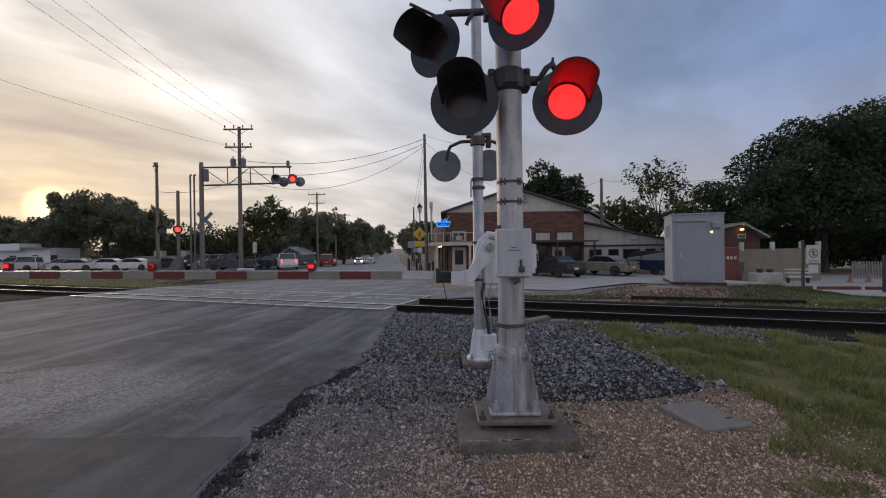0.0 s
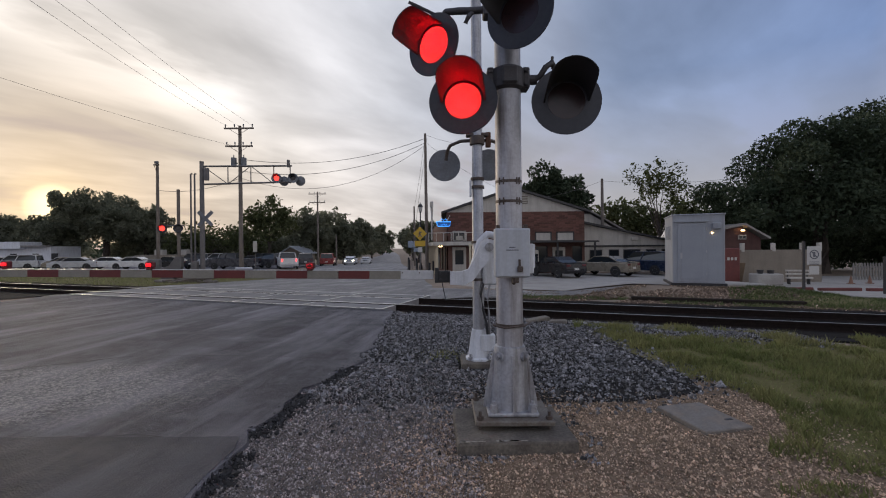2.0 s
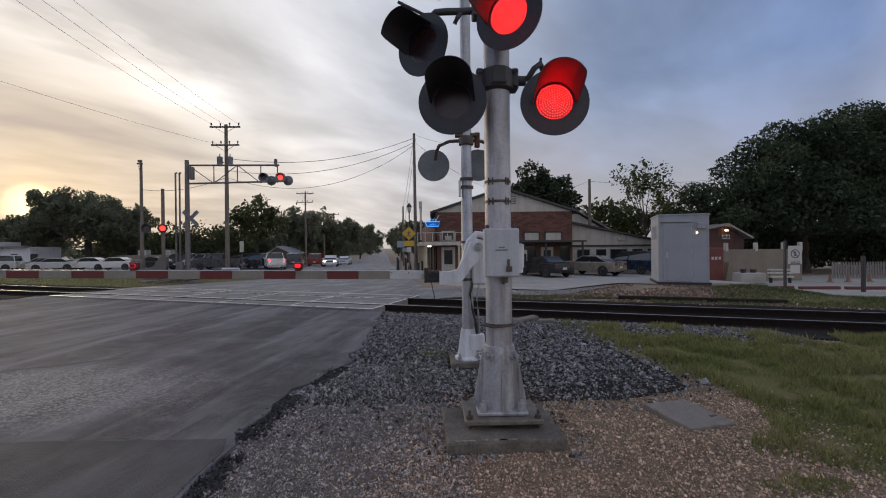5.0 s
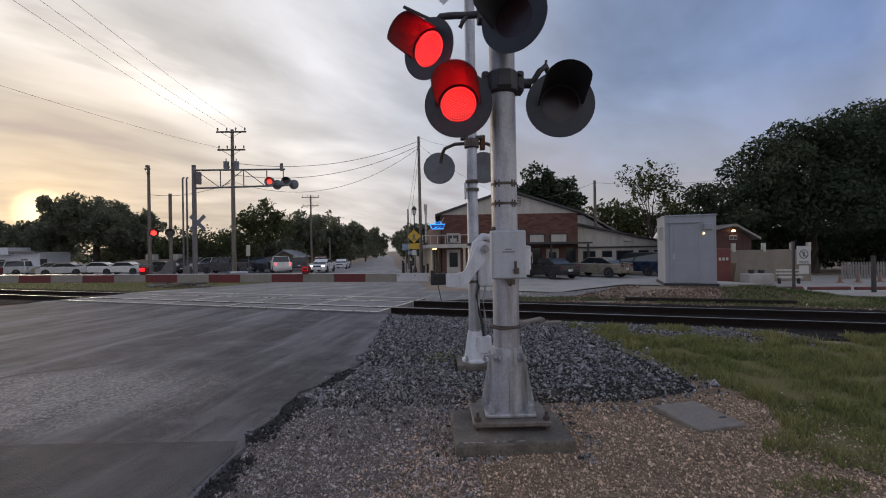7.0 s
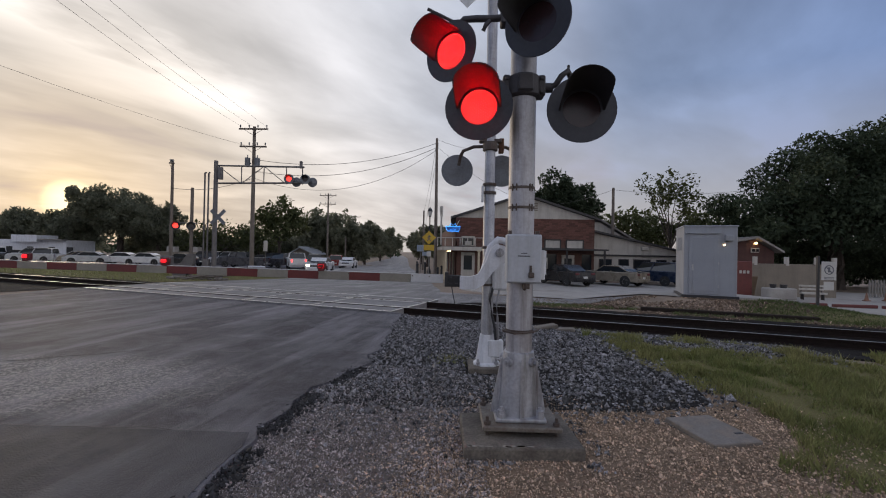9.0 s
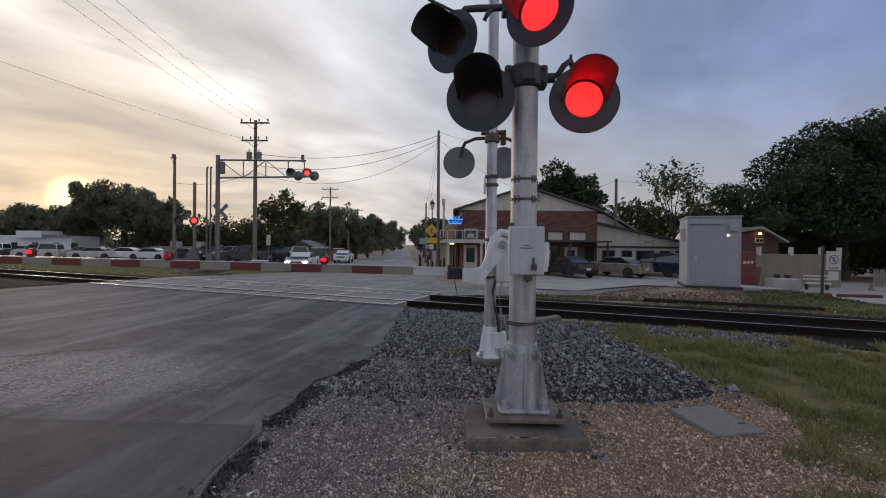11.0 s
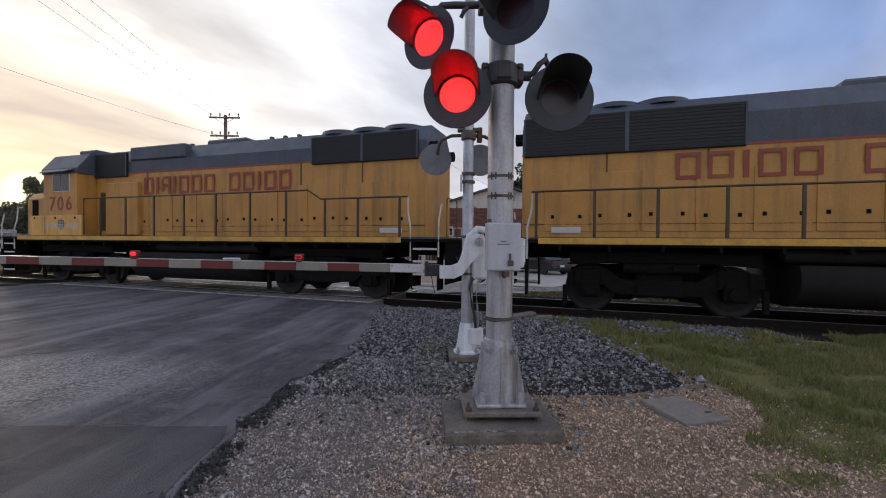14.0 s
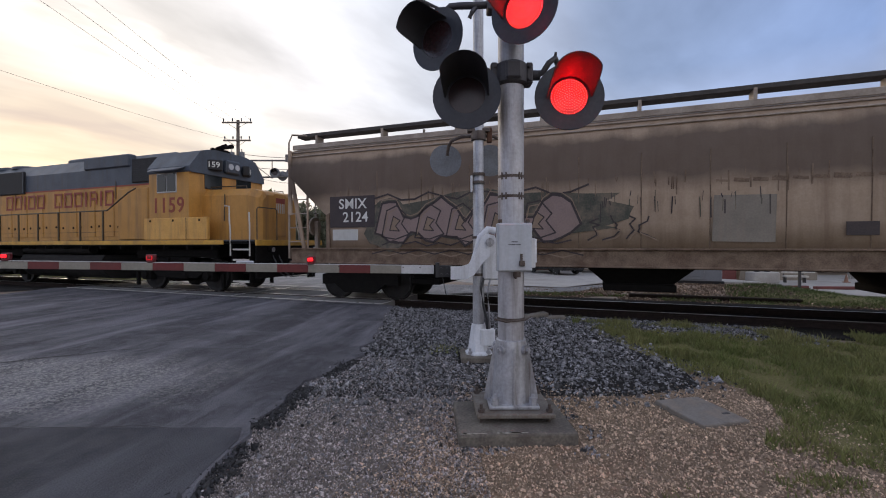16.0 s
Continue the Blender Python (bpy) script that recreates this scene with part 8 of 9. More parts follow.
def far_crossing():
    """Cantilever signal and gate on the far side of the track."""
    x, y = -14.7, 26.0
    z0 = ground_z(x, y) - 0.03
    root = thing("cantilever_signal", pose(x, y, z0), "grey steel cantilever signal over the far lanes", "railway signal")
    top, low = 6.65 - z0, 5.55 - z0
    bm = B()
    cyl(bm, (0, 0, 0), (0, 0, 6.95 - z0), 0.15, 0.12, 14)
    smooth(part("mast", bm, M_CANT, root))
    for z in (top, low):
        bm = B()
        cyl(bm, (0, 0, z), (5.5, 0, z - 0.12 * (z == top) + 0.1), 0.055, n=8)
        part("boom", bm, M_CANT, root)
    for k, xx in enumerate((1.6, 3.0, 4.4, 5.4)):
        bm = B()
        cyl(bm, (xx, 0, low), (xx, 0, top), 0.035, n=6)
        part("boom_post", bm, M_CANT, root)
    for a, b in ((0.1, 1.6), (3.0, 1.6), (3.0, 4.4)):
        bm = B()
        cyl(bm, (a, 0, top), (b, 0, low), 0.025, n=6)
        part("boom_brace", bm, M_CANT, root)
    bm = B()
    cube(bm, (0.35, -0.1, top - 0.5), (0.26, 0.2, 0.75), 0.03)
    part("bell", bm, M_CANT, root)
    bm = B()
    cube(bm, (5.3, 0, top + 0.12), (0.16, 0.16, 0.45), 0.02)
    part("lamp_mount", bm, M_CANT, root)
    lamp_head(root, pose(4.62, -0.15, 5.86 - z0, -6, 0, 14), 0, LENS_FAR, 0.30, disc_mat=M_GREYDISC)
    lamp_head(root, pose(5.62, -0.15, 5.86 - z0, -6, 0, 14), 1, LENS_FAR, 0.30, disc_mat=M_GREYDISC)
    for xx in (4.98, 5.98):
        bm = B()
        lathe(bm, [(0, 0.10), (0.1, 0.09), (0.18, 0.05), (0.3, 0.02), (0.3, 0.0), (0, 0)], 20, pose(xx, 0.15, 5.72 - z0, 90))
        smooth(part("rear_lamp", bm, M_GREYDISC, root, "grey back of a signal lamp"))
    for a in (45, -45):
        bm = B()
        cube(bm, (0.28, -0.18 + (0.02 if a > 0 else 0), 3.45 - z0), (0.22, 0.01, 1.2), 0.0, Matrix.Rotation(radians(a), 4, "Y"))
        part("crossbuck_blade", bm, M_GREYDISC, root, "back of a crossbuck blade")
    bm = B()
    cube(bm, (0, 0, 0.2), (0.7, 0.7, 0.3), 0.03)
    cube(bm, (-0.35, -0.2, 0.75), (0.35, 0.3, 0.9), 0.03)
    part("base_box", bm, M_CANT, root)
    for dx in (-0.62, -0.86):
        bm = B()
        cube(bm, (dx, 0.3, 3.4), (0.09, 0.06, 6.4), 0.01)
        cube(bm, (dx + 0.06, 0.3, 6.6), (0.1, 0.06, 0.08), 0.01)
        part("upright_rod", bm, M_CANT, root)
    # gate mast beside it
    x2 = -16.15
    z2 = ground_z(x2, y)
    g = thing("gate_mast", pose(x2, y, z2), "weathered brown mast with red lamps and a grey gate mechanism", "railway signal")
    bm = B()
    cyl(bm, (0, 0, 0), (0, 0, 5.25 - z2), 0.10, 0.09, 12)
    smooth(part("mast", bm, M_POLE, g))
    bm = B()
    cyl(bm, (-0.8, 0, 3.05 - z2), (0.35, 0, 3.05 - z2), 0.035, n=8)
    part("crossarm", bm, M_CANT, g)
    lamp_head(g, pose(0.12, -0.25, 2.87 - z2, -3, 0, 28), 1, LENS_FAR, 0.26)
    lamp_head(g, pose(-0.85, -0.25, 2.87 - z2, -3, 0, 28), 0, LENS_FAR, 0.26)
    bm = B()
    prism(bm, [(-1.0, 0.1), (-0.2, 0.1), (0.25, 0.8), (0.25, 1.45), (-0.1, 1.45), (-0.5, 0.9), (-1.0, 0.75)], 0.3, pose(0, 0.1, 0, 90))
    cube(bm, (-1.5, 0.0, 0.9), (0.7, 0.35, 0.8), 0.05)
    part("mechanism_case", bm, M_CANT, g, "grey gate mechanism")


far_crossing()


def kerb_ledge():
    a, b = Vector((5.95, 12.2)), Vector((9.4, 10.95))
    mid = (a + b) / 2
    bm = B()
    cube(bm, (0, 0, 0), ((b - a).length + 0.6, 0.22, 0.26), 0.02)
    for v in bm.verts:
        v.co.z += 0.02 * noise.noise(v.co * 2)
    ob = tagged(part("timber_ledge", bm, M_WOOD), "dark old timber edging on the bank beyond the track", "edging")
    ob.matrix_basis = pose(mid.x, mid.y + 0.55, -0.10, 0, 0, -math.degrees(ALPHA) + 0.5)
    rng = random.Random(4)
    for i in range(24):
        bm = B()
        s = rng.uniform(0.10, 0.30)
        cube(bm, (0, 0, 0), (s * 1.5, s, s * 0.7), s * 0.2)
        x, y = -14.2 + rng.uniform(-1.7, 1.7), 23.4 + rng.uniform(-0.5, 0.7)
        o = tagged(part("rubble_stone", bm, M_RUBBLE), "dirty lump of broken concrete on the verge", "rubble", "rubble heap")
        o.matrix_basis = pose(x, y, ground_z(x, y) + 0.03, rng.uniform(-20, 20), rng.uniform(-20, 20), rng.uniform(0, 180))
    for i in range(7):
        x, y = -14.2 + rng.uniform(-1.3, 1.3), 23.3 + rng.uniform(-0.3, 0.4)
        n = rng.uniform(0.6, 1.3)
        bm = B()
        tube(bm, [(-n, 0, 0), (-n * 0.2, 0.05, 0.10), (n * 0.4, -0.04, 0.16), (n, 0.06, 0.30)], 0.035, 6)
        o = tagged(part("broken_branch", bm, M_POLE), "dry broken branch lying on the rubble", "branch", "rubble heap")
        o.matrix_basis = pose(x, y, ground_z(x, y) + 0.06, 0, rng.uniform(-6, 6), rng.uniform(-40, 40))
    for i in range(26):
        bm = B()
        s = rng.uniform(0.04, 0.14)
        cube(bm, (0, 0, 0), (s * 1.4, s, s * 0.7), s * 0.22)
        x, y = 5.4 + rng.uniform(-0.9, 0.9), 13.4 + rng.uniform(-0.7, 1.0)
        o = tagged(part("rubble_stone", bm, M_SOILSTONE), "brown clod of broken ground beside the ledge", "rubble", "rubble heap")
        o.matrix_basis = pose(x, y, ground_z(x, y) + 0.02, rng.uniform(-20, 20), rng.uniform(-20, 20), rng.uniform(0, 180))


kerb_ledge()

# ---------------------------------------------------------------- signal hut
def hut():
    root = thing("signal_hut", pose(8.34, 15.5, 0.13, 0, 0, -math.degrees(ALPHA)), "pale grey steel railway equipment hut with a closed door", "hut")
    w, d, h = 1.64, 2.0, 2.46
    bm = B()
    cube(bm, (w / 2, d / 2, h / 2 + 0.05), (w, d, h), 0.02)
    part("shell", bm, M_HUT, root)
    bm = B()
    cube(bm, (w / 2, d / 2, h + 0.06), (w + 0.06, d + 0.06, 0.05), 0.01)
    part("roof", bm, M_HUT, root)
    bm = B()
    cube(bm, (w / 2, d / 2, 0.02), (w + 0.12, d + 0.1, 0.10), 0.01)
    part("skid", bm, M_BLACK, root, "black base skid")
    bm = B()
    cube(bm, (0.62, -0.012, 1.17), (0.92, 0.03, 2.12), 0.008)
    door = part("door", bm, M_HUT, root)
    bm = B()
    cube(bm, (0.62, -0.03, 1.17), (0.68, 0.02, 1.9), 0.006)
    part("door_panel", bm, M_HUTDOOR, door)
    bm = B()
    cube(bm, (0.60, -0.03, 2.27), (1.06, 0.10, 0.035), 0.004)
    part("rain_hood", bm, M_HUT, root)
    bm = B()
    cube(bm, (0.28, -0.05, 1.05), (0.06, 0.03, 0.22), 0.006)
    part("door_latch", bm, M_ALU, door)
    for z in (0.4, 1.2, 2.0):
        bm = B()
        cyl(bm, (1.07, -0.035, z - 0.05), (1.07, -0.035, z + 0.05), 0.014, n=8)
        part("hinge", bm, M_ALU, door)
    bm = B()
    cube(bm, (1.38, -0.06, 2.10), (0.26, 0.12, 0.22), 0.02)
    part("vent_hood", bm, M_HUT, root, "small grey vent hood")
    bm = B()
    cyl(bm, (1.25, -0.03, 1.86), (1.25, -0.0, 1.86), 0.03, n=12)
    part("indicator_lamp", bm, M_LAMPON, root, "small lit indicator lamp")
    bm = B()
    for k in range(6):
        cube(bm, (-0.008, 0.5 + 0.2 * k, 1.9), (0.012, 0.10, 0.5))
    part("side_vent", bm, M_HUT, root)


hut()


# ---------------------------------------------------------------- brick shop and its neighbours
def prism_y(bm, poly, y0, y1):
    """A polygon in x, z pushed from y0 back to y1."""
    a = [bm.verts.new((x, y0, z)) for x, z in poly]
    b = [bm.verts.new((x, y1, z)) for x, z in poly]
    n = len(poly)
    bm.faces.new(a[::-1])
    bm.faces.new(b)
    for i in range(n):
        bm.faces.new((a[i], a[(i + 1) % n], b[(i + 1) % n], b[i]))


def brick_shop():
    gz = -0.72
    root = thing("brick_shop", pose(0, 36.0, gz), "red brick gabled shop with a porch and neon sign", "building")
    x0, x1, ridge, eave, top = 0.3, 11.95, 6.0, 5.25, 7.15
    bm = B()
    cube(bm, ((x0 + x1) / 2, 8.0, eave / 2), (x1 - x0, 16.0, eave))
    part("wall", bm, M_MORTAR, root)
    # courses of brick on the street gable
    bm = B()
    cube(bm, (0, 0, 0), (0.46, 0.03, 0.135), 0.006)
    br = part("brick", bm, M_BRICK, root)
    br.matrix_basis = pose(x0 + 0.25, -0.012, eave - 0.1)
    k = 0
    for j in range(17):
        for i in range(27):
            x = x0 + 0.25 + i * 0.475 + (0.237 if j % 2 else 0)
            z = eave - 0.1 - j * 0.15
            if x > x1 - 0.2 or (i == 0 and j == 0) or (7.7 < x < 9.2 and 2.7 < z < 3.6) or (9.55 < x < 11.1 and 2.7 < z < 3.6) or (0.7 < x < 1.95 and 2.6 < z < 3.5) or k > 298:
                continue
            k += 1
            share("brick", br.data, root, pose(x, -0.012, z))
    # pale gable above the brick, and the roof
    bm = B()
    prism_y(bm, [(x0, eave), (x1, eave), (ridge, top)], 0.0, 16.0)
    part("gable", bm, M_STUCCO, root, "cream boarded gable")
    for sgn, xe in ((-1, x0 - 0.45), (1, x1 + 0.45)):
        bm = B()
        ze = eave - 0.45 * (top - eave) / (ridge - x0)
        prism_y(bm, [(xe, ze + 0.02), (ridge, top + 0.02), (ridge, top + 0.20), (xe, ze + 0.2)], -0.35, 16.3)
        part("roof", bm, M_ROOFDARK, root, "dark metal roof")
    bm = B()
    cube(bm, (6.9, -0.03, 6.25), (0.55, 0.05, 0.7))
    g = part("gable_vent", bm, M_STUCCO, root, "louvred gable vent")
    for i in range(5):
        bm = B()
        cube(bm, (6.9, -0.07, 5.97 + 0.14 * i), (0.5, 0.05, 0.06), 0, Matrix.Rotation(0.5, 4, "X"))
        part("slat", bm, M_GREYPATCH, g)
    # upper windows
    for cx, cz, w, h, m in ((8.45, 3.13, 1.3, 0.72, M_STUCCO), (10.3, 3.13, 1.4, 0.72, M_STUCCO), (1.35, 3.25, 1.0, 0.75, M_GLASS)):
        bm = B()
        for dx, dz, sx, sz in ((0, h / 2, w + 0.12, 0.1), (0, -h / 2, w + 0.12, 0.1), (-w / 2, 0, 0.1, h), (w / 2, 0, 0.1, h)):
            cube(bm, (cx + dx, -0.04, cz + dz), (sx, 0.1, sz))
        f = part("window_frame", bm, M_ROOFDARK if m is M_STUCCO else M_STUCCO, root)
        bm = B()
        cube(bm, (cx, -0.02, cz), (w - 0.1, 0.04, h - 0.1))
        part("pane", bm, m, f, "boarded pale window" if m is M_STUCCO else "")
    bm = B()
    cube(bm, (1.35, -0.2, 3.06), (0.55, 0.4, 0.36), 0.02)
    part("air_conditioner", bm, M_STUCCO, root, "white window air conditioner")
    # street-front porch on the right half
    bm = B()
    prism_y(bm, [(6.9, 2.62), (12.5, 2.62), (12.5, 2.74), (6.9, 2.80)], -1.9, 0.0)
    part("canopy", bm, M_ROOFDARK, root, "dark flat canopy")
    for x in (7.2, 9.2, 12.2):
        bm = B()
        cube(bm, (x, -1.75, 1.31), (0.14, 0.14, 2.62), 0.01)
        part("porch_post", bm, M_ROOFDARK, root)
    for cx, w in ((8.3, 1.0), (11.3, 0.8)):
        bm = B()
        cube(bm, (cx, -0.02, 1.2), (w, 0.06, 2.2))
        part("dark_bay", bm, M_GLASS, root, "dark shop window")
    bm = B()
    cube(bm, (9.75, -0.04, 1.12), (1.05, 0.1, 2.24))
    d = part("door", bm, M_STUCCO, root, "white door with a glass light")
    bm = B()
    cube(bm, (9.75, -0.10, 1.55), (0.62, 0.04, 0.8))
    part("door_glass", bm, M_GLASS, d)
    bm = B()
    cube(bm, (7.35, -1.2, 1.05), (0.75, 0.7, 1.9), 0.05)
    mc = tagged(part("vending_machine", bm, M_STUCCO), "white vending machine under the canopy", "vending machine")
    mc.matrix_basis = pose(0, 36.0, gz)
    bm = B()
    cube(bm, (7.45, -1.56, 1.2), (0.4, 0.02, 1.0))
    part("machine_front", bm, M_GLASS, mc, "dark vending front")
    # long porch along the road side, with cream posts and lit lamps
    bm = B()
    prism(bm, [(-0.75, -1.0), (4.2, -1.4), (4.2, 0.0), (0.3, 0.0), (-1.2, 15.0), (-2.4, 15.0)], 0.16, Matrix.Translation((0, 0, 2.62)))
    part("porch_roof", bm, M_PORCH, root, "grey porch roof")
    bm = B()
    prism(bm, [(-0.80, -1.05), (4.25, -1.45), (4.25, -1.37), (-0.72, -0.97)], 0.3, Matrix.Translation((0, 0, 2.45)))
    prism(bm, [(-0.82, -1.05), (-0.74, -1.05), (-2.37, 15.0), (-2.45, 15.0)], 0.3, Matrix.Translation((0, 0, 2.45)))
    part("porch_fascia", bm, M_STUCCO, root, "pale porch fascia board")
    bm = B()
    prism(bm, [(0.3, 0.0), (0.4, 0.0), (-1.0, 15.0), (-1.2, 15.0)], 4.6)
    part("road_wall", bm, M_MORTAR, root, "dark brick shop front along the road")
    for i in range(10):
        bm = B()
        y = -0.8 + 1.7 * i
        x, y = (-0.6 - 0.105 * y, y) if i < 9 else (2.2, -1.15)
        cube(bm, (x, y, 1.31), (0.18, 0.18, 2.62), 0.015)
        cube(bm, (x, y, 2.45), (0.3, 0.3, 0.16), 0.015)
        cube(bm, (x, y, 0.15), (0.28, 0.28, 0.3), 0.015)
        part("porch_post", bm, M_CREAM, root, "cream porch post")
    for i in range(3):
        bm = B()
        lathe(bm, [(0, 0.05), (0.06, 0.04), (0.075, 0), (0.06, -0.05), (0, -0.07)], 12, Matrix.Translation((-0.15 - 0.2 * i, 0.6 + 2.6 * i, 2.40)))
        part("porch_lamp", bm, M_LAMPON, root, "warm lit porch lamp")
    for i in range(5):
        y = 1.4 + 2.7 * i
        bm = B()
        cube(bm, (0.26 - 0.1 * y, y, 1.3), (0.06, 1.3, 2.0), 0, Matrix.Rotation(0.1, 4, "Z"))
        part("shop_window", bm, M_GLASS, root)
    bm = B()
    cube(bm, (1.35, -0.03, 1.15), (1.15, 0.1, 2.3))
    d2 = part("door", bm, M_STUCCO, root, "white side door with panes")
    bm = B()
    cube(bm, (1.35, -0.10, 1.45), (0.7, 0.05, 1.2))
    part("door_glass", bm, M_GLASS, d2)
    # upper balcony rail, false front and signs on the road corner
    bm = B()
    cube(bm, (-0.95, 0.3, 4.2), (0.12, 1.6, 2.6), 0.02)
    cube(bm, (-0.95, 0.3, 5.6), (0.2, 0.8, 0.5), 0.04)
    cube(bm, (-0.95, -0.3, 5.9), (0.28, 0.28, 0.5), 0.05)
    part("false_front", bm, M_STUCCO, root, "pale false front with a cap")
    for i in range(8):
        bm = B()
        cube(bm, (-1.2 + 0.62 * i, -0.55 - 0.10 * i, 3.15), (0.06, 0.06, 0.75))
        part("baluster", bm, M_STUCCO, root)
    bm = B()
    cube(bm, (0.97, -0.9, 3.5), (4.5, 0.06, 0.06), 0, Matrix.Rotation(-0.16, 4, "Z"))
    part("balcony_rail", bm, M_STUCCO, root)
    # neon bathtub-like outline sign, plain blue glowing shapes
    sg = thing("neon_sign", pose(0.05, 34.9, 3.55) @ Matrix.Scale(0.74, 4), "glowing blue neon sign on the shop corner", "sign")
    bm = B()
    prism(bm, [(-0.75, 0.12), (0.75, 0.12), (0.58, -0.32), (-0.58, -0.32)], 0.10, pose(0, 0.05, 0, 90))
    part("sign_body", bm, M_BLUEPAINT, sg)
    bm = B()
    tube(bm, [(-0.82, -0.08, 0.16), (0.82, -0.08, 0.16), (0.62, -0.08, -0.34), (-0.62, -0.08, -0.34), (-0.82, -0.08, 0.16)], 0.05, 6)
    tube(bm, [(-0.45, -0.08, 0.22), (-0.2, -0.08, 0.5), (0.0, -0.08, 0.3), (0.25, -0.08, 0.52), (0.4, -0.08, 0.22)], 0.035, 6)
    tube(bm, [(-0.35, -0.08, -0.1), (-0.2, -0.08, -0.22), (0.0, -0.08, -0.05), (0.2, -0.08, -0.22), (0.35, -0.08, -0.08)], 0.03, 6)
    part("neon_tube", bm, M_NEON, sg, "lit blue neon tube")
    bm = B()
    tube(bm, [(0.2, 0.0, 0.0), (0.7, 0.4, 0.9)], 0.04, 6)
    tube(bm, [(0.0, 0.0, -0.3), (0.0, 1.1, -0.35)], 0.03, 6)
    part("sign_bracket", bm, M_STUCCO, sg)
    return root


brick_shop()


def side_sheds():
    gz = -0.75
    root = thing("white_annex", pose(0, 38.0, gz), "long white boarded annex with a sloping roof", "building")
    bm = B()
    prism_y(bm, [(12.6, 0), (20.6, 0), (20.6, 2.6), (12.6, 4.3)], 0, 7)
    part("wall", bm, M_STUCCO, root)
    bm = B()
    prism_y(bm, [(12.3, 4.38), (21.2, 2.48), (21.2, 2.62), (12.3, 4.55)], -0.4, 7.4)
    part("roof", bm, M_ROOFDARK, root)
    bm = B()
    cube(bm, (16.6, -0.06, 2.32), (8.2, 0.14, 0.14), 0.01)
    part("dark_band", bm, M_ROOFDARK, root)
    for cx, w in ((13.6, 1.1), (15.2, 0.9), (16.8, 1.5), (18.5, 0.9), (19.9, 0.9)):
        bm = B()
        cube(bm, (cx, -0.04, 1.45), (w, 0.08, 1.1))
        f = part("window_frame", bm, M_ROOFDARK, root)
        bm = B()
        cube(bm, (cx, -0.085, 1.45), (w - 0.14, 0.03, 0.95))
        part("pane", bm, M_GLASS, f)
    bm = B()
    cube(bm, (17.0, -0.1, 2.95), (0.6, 0.2, 0.3), 0.03)
    part("wall_lamp", bm, M_STUCCO, root, "pale twin wall lamp")
    r2 = thing("rear_house", pose(0, 43.0, gz), "grey metal roof of a house behind", "building")
    bm = B()
    prism_y(bm, [(13.0, 0), (18.5, 0), (18.5, 3.4), (14.8, 5.6), (13.0, 5.6)], 0, 8)
    part("wall", bm, M_STUCCO, r2)
    bm = B()
    prism_y(bm, [(19.0, 3.3), (14.8, 5.75), (12.9, 5.75), (12.9, 5.9), (14.85, 5.9), (19.05, 3.45)], -0.4, 8.4)
    part("roof", bm, M_METALROOF, r2, "weathered grey metal roof")
    # red barn and walls under the oak
    r3 = thing("red_shed", pose(18.2, 29.0, -0.7), "dark red boarded shed with a lit lamp", "building")
    bm = B()
    prism_y(bm, [(0.1, 0), (3.4, 0), (3.4, 2.7), (2.1, 3.5), (0.1, 3.15)], 0, 5)
    part("wall", bm, M_BARN, r3)
    bm = B()
    prism_y(bm, [(-0.2, 3.14), (2.1, 3.58), (2.1, 3.72), (-0.2, 3.27)], -0.4, 5.3)
    prism_y(bm, [(2.1, 3.58), (3.8, 2.62), (3.8, 2.76), (2.1, 3.72)], -0.4, 5.3)
    part("roof", bm, M_METALROOF, r3)
    bm = B()
    cube(bm, (2.1, -0.05, 2.78), (0.52, 0.08, 0.30))
    f = part("window_frame", bm, M_STUCCO, r3)
    for dx in (-0.19, 0.19):
        bm = B()
        cube(bm, (2.1 + dx * 0.62, -0.1, 2.78), (0.19, 0.04, 0.20))
        part("pane", bm, M_GLASS, f)
    bm = B()
    lathe(bm, [(0, 0.1), (0.09, 0.06), (0.12, -0.02), (0, -0.05)], 12, Matrix.Translation((2.05, -0.2, 3.22)))
    part("wall_lamp", bm, M_LAMPON, r3, "warm lit wall lamp")
    wall = thing("yard_wall", pose(16.6, 25.0, -0.65), "tan rendered yard wall with pale post caps", "wall")
    bm = B()
    cube(bm, (2.6, 0, 0.95), (5.8, 0.2, 1.9), 0.01)
    part("wall_panel", bm, M_TANWALL, wall)
    for x in (0.9, 2.7, 4.4, 5.4):
        bm = B()
        cube(bm, (x, -0.05, 2.05), (0.17, 0.2, 0.5), 0.01)
        part("post", bm, M_STUCCO, wall)
    bm = B()
    cube(bm, (0, 0, 0), (0.9, 0.7, 2.0), 0.04)
    v = tagged(part("drinks_cabinet", bm, M_REDPAINT), "dark red drinks cabinet against the wall", "cabinet")
    v.matrix_basis = pose(15.75, 23.6, 0.38)
    bm = B()
    for k in range(3):
        cube(bm, (-0.2 + 0.2 * k, -0.36, 0.42), (0.12, 0.02, 0.16))
    part("cabinet_marks", bm, M_STUCCO, v, "white block marks")
    # trough, board, bench and cones
    bm = B()
    cube(bm, (0, 0, 0.3), (1.4, 0.7, 0.6), 0.05)
    t = tagged(part("planter_trough", bm, M_CONCLIGHT), "grey stone planter trough with small pots", "planter")
    t.matrix_basis = pose(17.1, 22.6, -0.58)
    bm = B()
    cyl(bm, (-0.3, 0, 0.6), (-0.3, 0, 0.8), 0.12, 0.16, 10)
    cyl(bm, (0.25, 0, 0.6), (0.25, 0, 0.78), 0.14, 0.16, 10)
    part("pot", bm, M_ROOFDARK, t)
    bm = B()
    cube(bm, (0, 0, 0.6), (0.75, 0.06, 1.25), 0.01)
